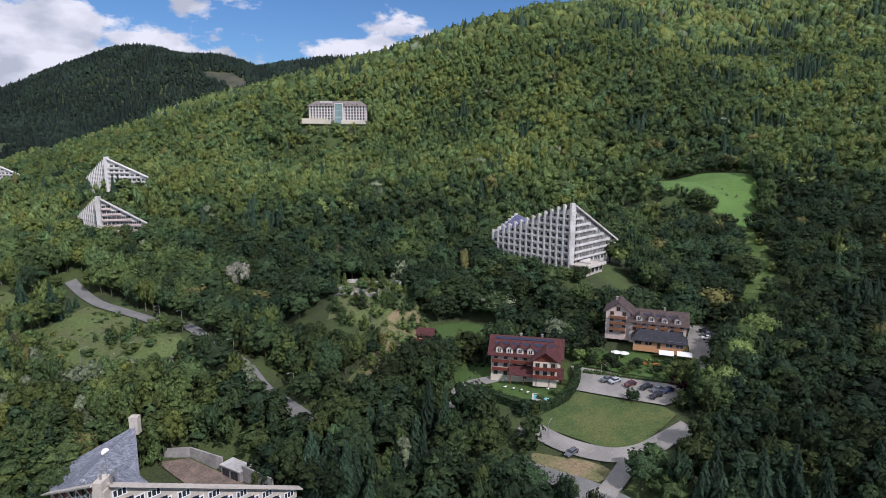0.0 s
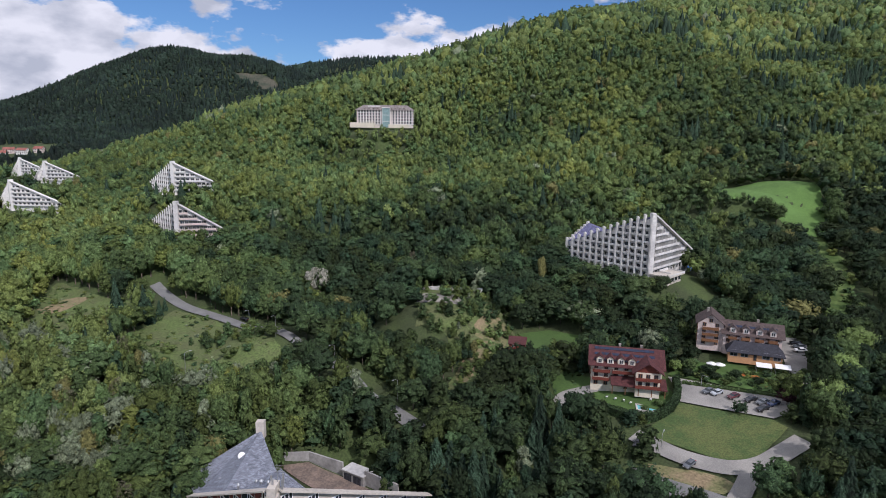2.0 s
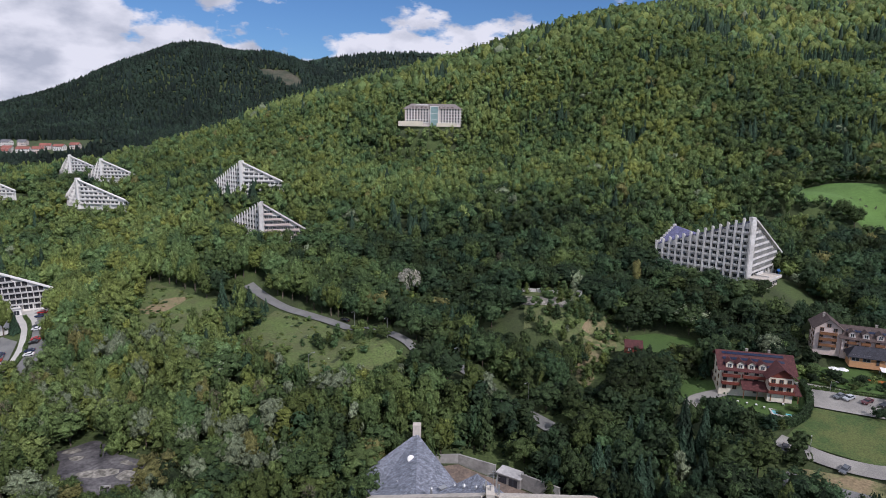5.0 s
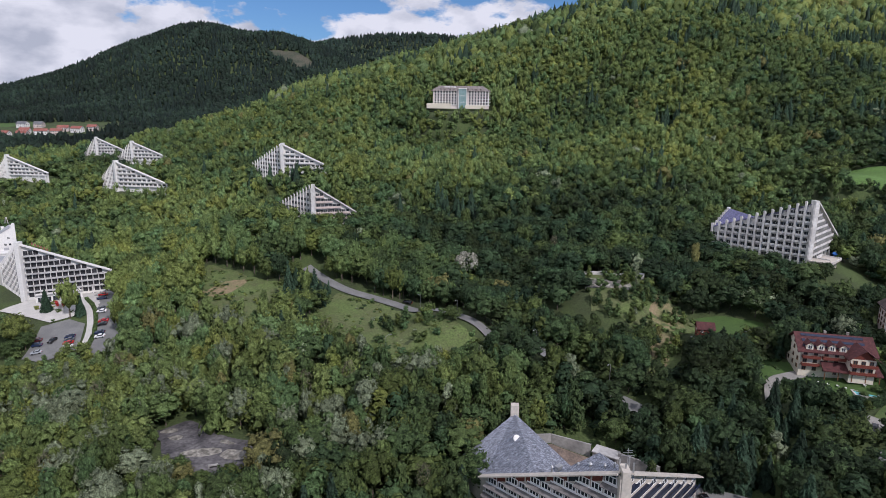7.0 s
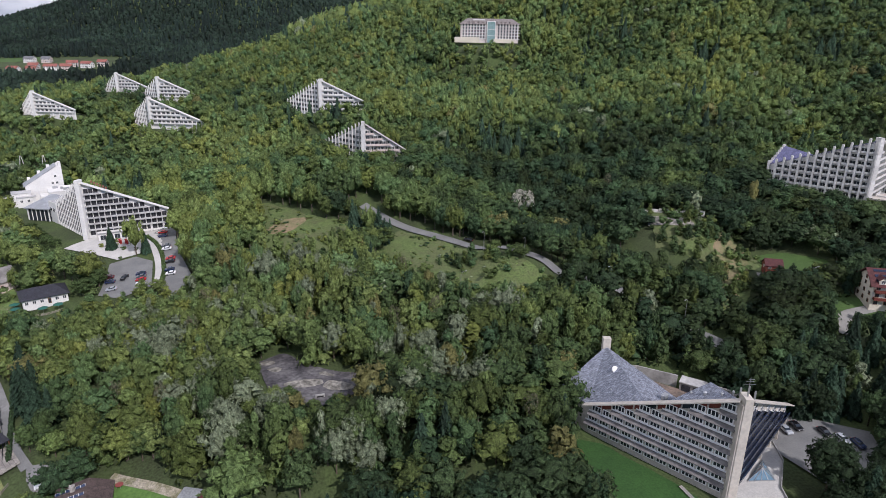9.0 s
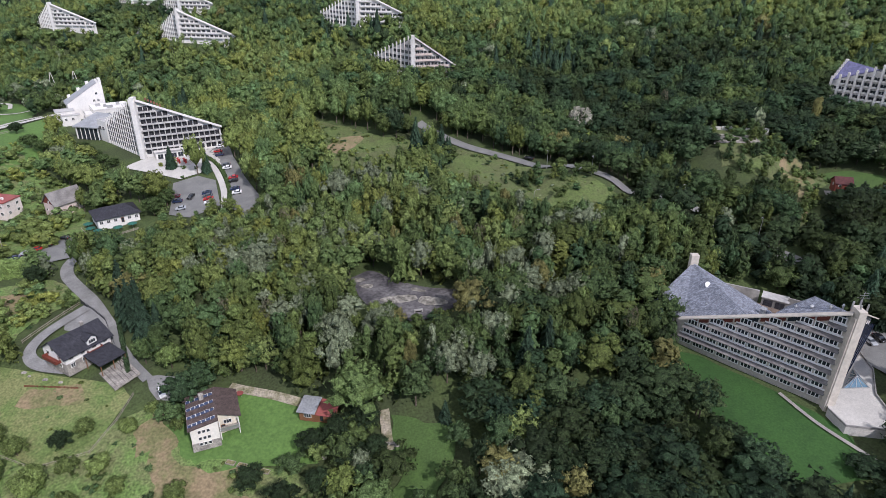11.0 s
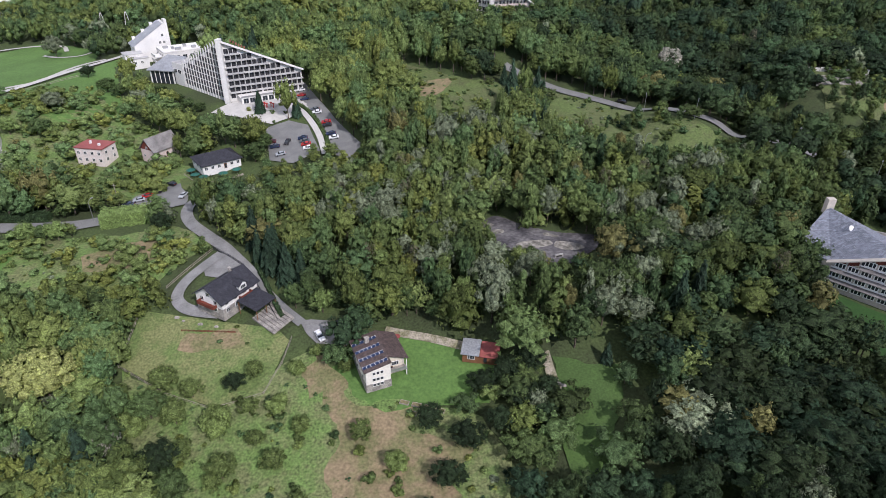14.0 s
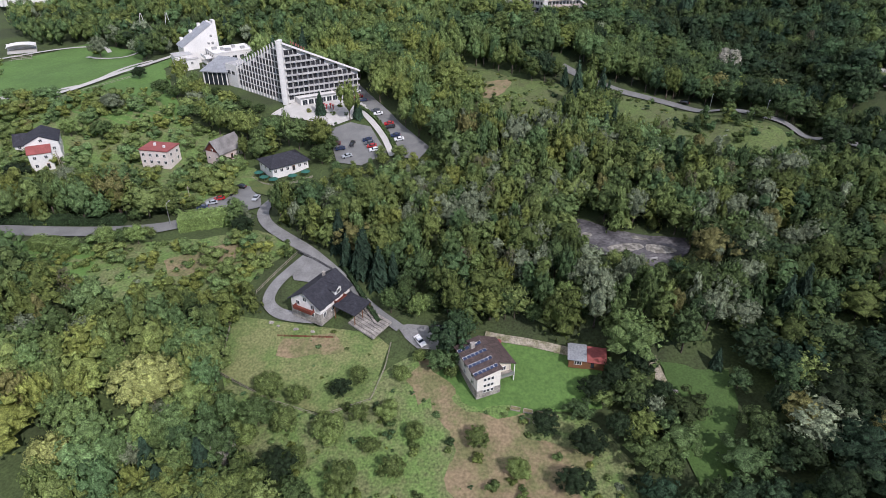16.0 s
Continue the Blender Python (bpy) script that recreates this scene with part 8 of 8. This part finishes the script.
for px, py in ((-306.6, 207.2), (-303.3, 203.0), (-299.0, 200.6), (-291.9, 202.8), (-287.4, 205.6)):
    parasol(px, py, GREEN_CLOTH, "dark green parasol on the restaurant terrace")
for px, py in ((60.5, 202.6), (62.9, 201.6)):
    parasol(px, py, WHITE_CLOTH, "closed-weave white garden parasol")
def sun_lounger(x, y, yaw):
    t = thing("sun_lounger", pose(x, y, hz(x, y) + 0.5, 0, 0, yaw), "white plastic sun lounger beside the pool", "sun lounger", "loungers by the pool")
    part("seat", boxes((0, 0, 0.32, 1.3, 0.6, 0.07)), WHITE_CLOTH, t)
    back = bmesh.new()
    place_box(back, 0, 0, 0, 0.7, 0.6, 0.07, m=pose(-0.9, 0, 0.53, 0, 40, 0))
    part("backrest", back, WHITE_CLOTH, t)
    for a, b in ((-0.55, -0.24), (-0.55, 0.24), (0.55, -0.24), (0.55, 0.24)):
        part("leg", boxes((a, b, 0.15, 0.06, 0.06, 0.32)), WHITE_CLOTH, t)


for k, (lx, ly) in enumerate(((20.5, 186.5), (23.0, 185.2), (25.4, 184.0), (27.2, 182.4), (33.8, 183.5), (35.2, 185.8))):
    sun_lounger(lx, ly, 58 + 9 * (k % 3))
for (px, py) in ((-438, 404), (-419, 400)):
    tw = thing("lift_pylon", pose(px, py, hz(px, py), 0, 0, 20), "white frame pylon with a hut at its foot", "pylon", "lift pylons")
    for s in (-1, 1):
        b = bmesh.new()
        beam(b, (s * 2.2, 0, 0), (s * 0.3, 0, 13), 0.3)
        part("leg", b, PLASTER, tw)
    part("hut", boxes((0, 2.5, 1.4, 4, 3, 3.2)), PLASTER, tw)
stage = thing("open_air_stage", pose(-501, 370, hz(-501, 370) + 0.3, 0, 0, 30), "low white open-air stage with a curved roof", "stage")
part("platform", boxes((0, 0, 0.4, 16, 8, 1.2)), PAVING, stage)
part("rear_wall", boxes((0, 3.8, 2.6, 16, 0.4, 3.6)), PLASTER, stage)
shell = bmesh.new()
for k in range(8):
    a0, a1 = math.pi * k / 8, math.pi * (k + 1) / 8
    beam(shell, (8 * math.cos(a0), 0, 3.4 + 1.6 * math.sin(a0)), (8 * math.cos(a1), 0, 3.4 + 1.6 * math.sin(a1)), 8.4, 0.25)
part("canopy", shell, PLASTER, stage)
for q in (-7, 7):
    part("post", boxes((q, -3.6, 2.4, 0.3, 0.3, 3.2)), METAL, stage)
for k in range(4):
    bench = thing("bench_row", pose(-496 + 1.8 * k, 361 - 3.1 * k, hz(-496 + 1.8 * k, 361 - 3.1 * k) + 0.35, 0, 0, 30), "long pale row of benches facing the stage", "bench", "benches before the stage")
    part("seat", boxes((0, 0, 0.45, 12, 0.5, 0.1)), PALEWOOD, bench)
    for q in (-5, 0, 5):
        part("leg", boxes((q, 0, 0.1, 0.2, 0.4, 0.7)), GREY, bench)
play = thing("playground", pose(-287, 256, hz(-287, 256) + 0.35), "small sandy playground with red climbing frames", "playground")
part("sand", cone(5, 5, 0.12, 0, 20), PAVING, play)
for k in range(4):
    part("frame", boxes((-2 + 1.5 * k, 0.8 * (-1) ** k, 1.0, 0.15, 1.4, 2.0), (-2 + 1.5 * k, 0.8 * (-1) ** k, 2.0, 1.0, 1.4, 0.15)), RED, play)
for fx, fy in ((69.7, 196.8), (72.2, 195.1)):
    fb = new("flower_bed", fast_mesh("flower_bed", *(lambda b: (np.column_stack([b[0][:, 0] * 2.4 + fx, b[0][:, 1] * 1.5 + fy, np.maximum(0, b[0][:, 2]) * 0.5 + hz(fx, fy) + 0.1]), None, b[1]))(BALLS[2]), mat=FLOWERS))
    tagged(fb, "orange flower bed in the garden", "flower bed")

# ---- single trees with a look of their own ----
plant("bright", -304, 96.5, 18.5, 17)
plant("willow", 40.4, 209, 14, 11)
plant("blossom", -98.5, 287, 15, 12)
for a in ((-155.7, 175.3), (-169.2, 117), (-140, 196.8), (-131.5, 150.7), (-178.7, 175), (-158, 182), (-170, 227), (-217, 190), (10, 277)):
    plant("yellow", a[0], a[1], 13, 6.5)
for a in ((-53, 304), (-217, 169), (-211.8, 135), (-225, 136), (-150, 172.5), (-136.7, 175.6), (-151, 205.6), (-109, 129), (-220, 188), (-239, 169), (-340, 128)):
    plant("bare", a[0], a[1], 14.5, 6.0)
plant("blossom", -281.8, 81, 10, 7.5)
plant("blossom", -286.8, 67.7, 9, 7)
plant("bright", -320.8, 79.2, 12, 12)
for a in ((-268.8, 78.4, 9, 10, "dark"), (-276.3, 92.3, 9, 10.5, "green"), (-269.0, 90.6, 8, 8.5, "fruit"), (-256.5, 100.2, 6, 6.5, "dark"), (-257.2, 87.7, 8, 8, "fruit"), (-252.9, 76.4, 8, 8.5, "fruit"), (-262.6, 71.7, 9, 9, "green"), (-344.8, 113.8, 12, 11, "willow"), (-329.4, 114.4, 12, 11, "willow"), (-337.6, 105.4, 11, 11, "willow"), (-312.9, 113.0, 10, 10, "green"),
          (-299.6, 91.9, 10, 9, "willow"), (-296.1, 84.4, 9, 9, "green"), (-304.8, 80.5, 10, 9, "willow"), (-315.5, 74.4, 9, 9, "willow"), (-301.2, 70.5, 9, 9, "fresh"), (-292.3, 78.5, 8, 8, "willow"), (-288.6, 95.3, 7, 7, "bare"), (-333.4, 94.9, 10, 10, "fresh"), (-341.9, 86.9, 10, 10, "willow"), (-348.1, 97.6, 11, 11, "green"), (-299.5, 121.3, 9, 9, "dark"), (-297.7, 112.9, 8, 8, "dark"), (-304.8, 126.4, 8, 8, "green"),
          (-343.8, 157.2, 8, 8.5, "fresh"), (-333.7, 158.2, 8, 8.5, "fresh"), (-338.9, 159.5, 6, 7, "green"), (-298.8, 161.6, 9, 8, "dark"), (-362.6, 191.4, 9, 11, "blossom"), (-340.2, 173.6, 6, 7, "green"), (-280.6, 222.9, 9, 9, "green"), (-288.8, 227.5, 8, 9, "green"),
          (-282.6, 214.9, 9, 9, "green"), (-381.5, 233.1, 9, 9, "green"), (-382.5, 248.3, 10, 11, "willow"), (-394.3, 231.6, 9, 9, "fresh"), (-391.8, 296.0, 7, 8, "dark"), (-438.7, 346.9, 14, 12, "willow"), (-443.4, 375.4, 15, 14, "willow"), (-429.9, 386.1, 12, 12, "green"), (-418.5, 349.8, 10, 9, "willow"), (-433.5, 367.8, 13, 12, "green"), (-397.8, 198.6, 10, 12, "dark"), (-409.1, 193.0, 11, 12, "dark"), (-372.3, 276.3, 8, 9, "green"), (-364.5, 274.2, 7, 8, "green"), (-356.2, 275.2, 7, 8, "dark"),
          (99.5, 193.0, 14, 12, "green"), (109.0, 202.5, 14, 12, "fresh"), (93.6, 183.7, 13, 12, "fresh"), (115.5, 213.0, 13, 11, "green"), (88.2, 174.2, 13, 12, "green"), (81.1, 168.0, 13, 12, "fresh"), (76.3, 162.1, 13, 12, "green"), (43.4, 211.7, 11, 10, "green"), (33.7, 218.8, 12, 11, "dark"), (25.7, 210.4, 9, 8, "green"), (49.6, 212.9, 9, 8, "dark"), (55.5, 208.3, 7, 6, "dark"), (47.4, 201.7, 5, 6, "fresh"), (52.4, 201.4, 5, 6, "green"), (57.3, 197.2, 5, 5, "dark"), (65.2, 194.2, 4, 4.5, "dark"), (1.9, 195.0, 8, 8, "green"), (87.0, 192.4, 4, 4, "green"), (80.9, 187.9, 3.5, 4, "dark")):
    plant(a[4], a[0], a[1], a[2], a[3])
for a in ((-326, 259), (-333, 266), (-318, 253), (-341, 273), (-329, 255), (-336, 261), (-322, 249), (-347, 279)):
    plant("green", a[0], a[1], 4.6, 6.5)
plant("maroon", 73, 176, 6.5, 6.5)
for a in ((206, 396, 17, 13), (200, 383, 16, 12), (196, 370, 15, 12), (190, 358, 15, 11), (184, 346, 14, 11), (152, 348, 13, 11), (146, 352, 12, 10)):
    plant("green", *a)
for a in ((-40, 111.5, 15.5, 14.5), (-35, 104, 14, 11), (-43, 101, 11, 10), (-30, 108, 13, 10), (-24, 114, 13, 10), (-47, 96, 12, 10), (-14, 130, 13, 10), (-27, 141, 12, 9)):
    plant("dark", *a)
for k in range(16):
    plant(("green", "slim", "fresh", "green", "dark")[k % 5], -246 + 4.1 * k, 126.5 - 0.22 * k * (k > 6) + 1.5 * math.sin(2.3 * k), 9 + 2.5 * math.sin(1.7 * k), 7.0)
plant("blossom", -359, 187, 10, 9)
for a in ((15.5, 186.5, 2.4, 2.8), (18.5, 183.6, 2.0, 2.4), (30.5, 178.2, 2.2, 2.6), (35.5, 180.2, 2.6, 3.0), (39.0, 186.0, 2.4, 2.8), (50.5, 197.5, 3.4, 4.0), (54.5, 196.0, 2.8, 3.4), (58.5, 194.6, 3.2, 3.8), (63.0, 192.4, 2.6, 3.2), (71.0, 190.0, 3.0, 4.2), (76.5, 187.5, 2.8, 4.0), (47.0, 203.5, 4.6, 5.0), (51.5, 204.5, 4.2, 4.6)):
    plant("green" if a[2] < 2.7 else "dark", *a)
for a in ((-289.3, 250, 11.5), (-272.2, 248, 11), (98, 295, 16), (-36, 103, 16), (-54, 91, 12), (-34, 147, 18), (-24, 142, 17), (-16, 124, 18), (-20, 108, 18), (16, 205, 10)):
    plant("fir", a[0], a[1], a[2], a[2] * 0.56)
for a in ((-214, 184), (-169, 164.5), (-128.7, 166.7), (-146.7, 128), (-219.6, 155), (-203, 146), (-178, 128.7), (-135, 149.7), (-159, 117.5), (-151, 117), (-193, 128.7), (-205, 189), (-155, 122), (-239, 166), (-186, 174), (-196, 178), (-142, 140), (-140, 160), (-228, 160), (-208, 158), (-233, 178)):
    plant("willow", a[0], a[1], rng.uniform(12, 15), rng.uniform(8.5, 11))
hatch = thing("concrete_hatch", pose(-168.3, 141.3, hz(-168.3, 141.3) + 0.1, 0, 0, 20), "broken concrete hatch in the old slab", "hatch")
part("lintel", boxes((0, 0, 1.0, 2.6, 0.5, 0.4), (-1.2, 0, 0.4, 0.4, 0.5, 1.0), (1.2, 0, 0.4, 0.4, 0.5, 1.0)), GREY, hatch)
# solid near-black block drawn in place of the shade inside the hatch
part("opening", boxes((0, 0.1, 0.35, 2.0, 0.2, 0.9)), TYRE, hatch, "dark opening")
# orchard and garden trees
for a in ((-275.4, 100.2, 8, 10), (-267.3, 98.2, 6.5, 7), (-259.5, 90.8, 6, 7), (-251.0, 93.2, 6, 6), (-252.4, 103.9, 5.5, 6.5), (-241.2, 104.6, 4.5, 5), (-236.9, 110.1, 4.5, 4.5), (-243.8, 94.0, 5, 6), (-236.8, 88.4, 5, 5), (-228.1, 105.4, 4.5, 5), (-221.5, 86.3, 6, 7), (-205.1, 90.1, 6, 7.5),
          (-212.3, 78.6, 5, 6), (-241.3, 79.0, 6, 7), (-264.3, 81.6, 6, 7), (-278.8, 87.7, 7, 7), (-254.1, 73.5, 6, 6), (-233.1, 68.9, 5, 6), (-200.0, 74.6, 7, 8), (-191.9, 99.6, 7, 8), (-185.8, 102.6, 8, 9), (-181.7, 94.9, 8, 9), (-195.9, 84.3, 8, 9), (-187.7, 88.2, 8, 8), (-179.7, 105.7, 9, 9),
          (-217.0, 111.7, 3.5, 4), (-289.9, 109.3, 4, 4), (-273.5, 63.9, 7, 8), (-286.5, 95.3, 8, 9), (-247.3, 84.9, 5, 5.5), (-175.6, 97.8, 7, 7.5), (-204.1, 66.5, 6, 7), (-222.7, 62.7, 6, 7)):
    plant("dark" if a[0] > -206 and a[3] > 6 else "fruit", *a, "orchard trees")

# bushes: rough slopes, field edges, gardens
px, py, ps, pt = [], [], [], []
for poly, count, lo, hi in ((SLOPE_GRASS, 230, 2.0, 7.5), (ROUGH, 95, 1.8, 6), (FIELD, 50, 1.2, 4.5), (FIELD_UP, 22, 1.2, 4.0), (WASTE, 60, 1.5, 4.5), (ORCHARD, 60, 1.0, 2.8), (GARDEN, 60, 1.0, 2.8), (PARK, 4, 3, 5), (RED_PLOT, 14, 1, 2.2), (MEADOW_STRIP, 40, 2, 5), (HOTEL_YARD, 10, 1.2, 3), (TERRACE_LAWN, 10, 1.5, 3)):
    xs, ys = np.array(poly)[:, 0], np.array(poly)[:, 1]
    x, y = rng.uniform(xs.min(), xs.max(), count * 3), rng.uniform(ys.min(), ys.max(), count * 3)
    ok = inside(x, y, poly)
    for _, line, wide, *_ in WAYS:
        ok &= gap_to(x, y, line) > wide / 2 + 1.5
    for a, b, r in STANDS:
        ok &= np.hypot(x - a, y - b) > r * 0.9
    for poly2 in (HOTEL_LOT, HOTEL_LOT_TWO, CAR_PARK, YARD):
        ok &= ~inside(x, y, poly2)
    x, y = x[ok][:count], y[ok][:count]
    px.append(x), py.append(y)
    s = lo + (hi - lo) * rng.uniform(0, 1, len(x)) ** 1.8
    ps.append(s)
px, py, ps = np.concatenate(px), np.concatenate(py), np.concatenate(ps)
# bushes west of -285 get lighter tints, the stronger sun painted in
scatter("bushes", BUSH_PROTOS, px, py, ps * 1.25, ps, rng.integers(0, 4, len(px)), colours(len(px), 1.2 * drift(px, py, 0.05, 3.0) + 0.25 + 1.15 * (px < -285)), "scattered green bushes on rough grass", "bush")

# young trees coming up in the old field and on the waste ground
fx, fy = spread(-235, 0, 190, 300, 5.5)
ok = (inside(fx, fy, FIELD) & (drift(fx, fy, 0.045, 9.0) + 0.016 * (222 - fy) > 0.22)) | (inside(fx, fy, WASTE) & (drift(fx, fy, 0.06, 3.0) > -0.12))
for _, line, wide, *_ in WAYS:
    ok &= gap_to(fx, fy, line) > wide / 2 + 3
fx, fy = fx[ok], fy[ok]
ft = rng.uniform(2.5, 7.5, len(fx))
scatter("saplings", SLENDER_PROTOS, fx, fy, ft * 0.85, ft, rng.integers(0, 5, len(fx)), colours(len(fx), np.full(len(fx), 0.15), 0.06), "young green trees growing up in the field", "sapling", trunk=0.4)

# tufts and seedlings in the rough grass
TUFT_PROTOS = [broadleaf(190 + i, 1, 22, 0.17, 1.5, 1, -0.15, 0.1) for i in range(3)]
tx, ty = [], []
for poly, count in ((FIELD, 260), (FIELD_UP, 200), (WASTE, 130), (ROUGH, 260), (SLOPE_GRASS, 300), (ORCHARD, 240), (GARDEN, 120), (MEADOW_STRIP, 60), (PADDOCK, 30)):
    xs, ys = np.array(poly)[:, 0], np.array(poly)[:, 1]
    x, y = rng.uniform(xs.min(), xs.max(), count * 3), rng.uniform(ys.min(), ys.max(), count * 3)
    ok = inside(x, y, poly) & (drift(x, y, 0.07, 6.0) > -0.15)
    for _, line, wide, *_ in WAYS:
        ok &= gap_to(x, y, line) > wide / 2 + 0.8
    for a, b, r in STANDS:
        ok &= np.hypot(x - a, y - b) > r * 0.8
    for poly2 in (HOTEL_LOT, HOTEL_LOT_TWO, CAR_PARK, YARD, CAR_PAD, BARE_PATCH):
        ok &= ~inside(x, y, poly2)
    tx.append(x[ok][:count]), ty.append(y[ok][:count])
tx, ty = np.concatenate(tx), np.concatenate(ty)
th = 0.35 + 1.1 * rng.uniform(0, 1, len(tx)) ** 2
scatter("grass_tufts", TUFT_PROTOS, tx, ty, th * rng.uniform(1.6, 3.2, len(tx)), th, rng.integers(0, 3, len(tx)), colours(len(tx), 0.55 + drift(tx, ty, 0.08, 2.0), 0.03), "tufts of tall grass and seedlings in the meadows", "grass")
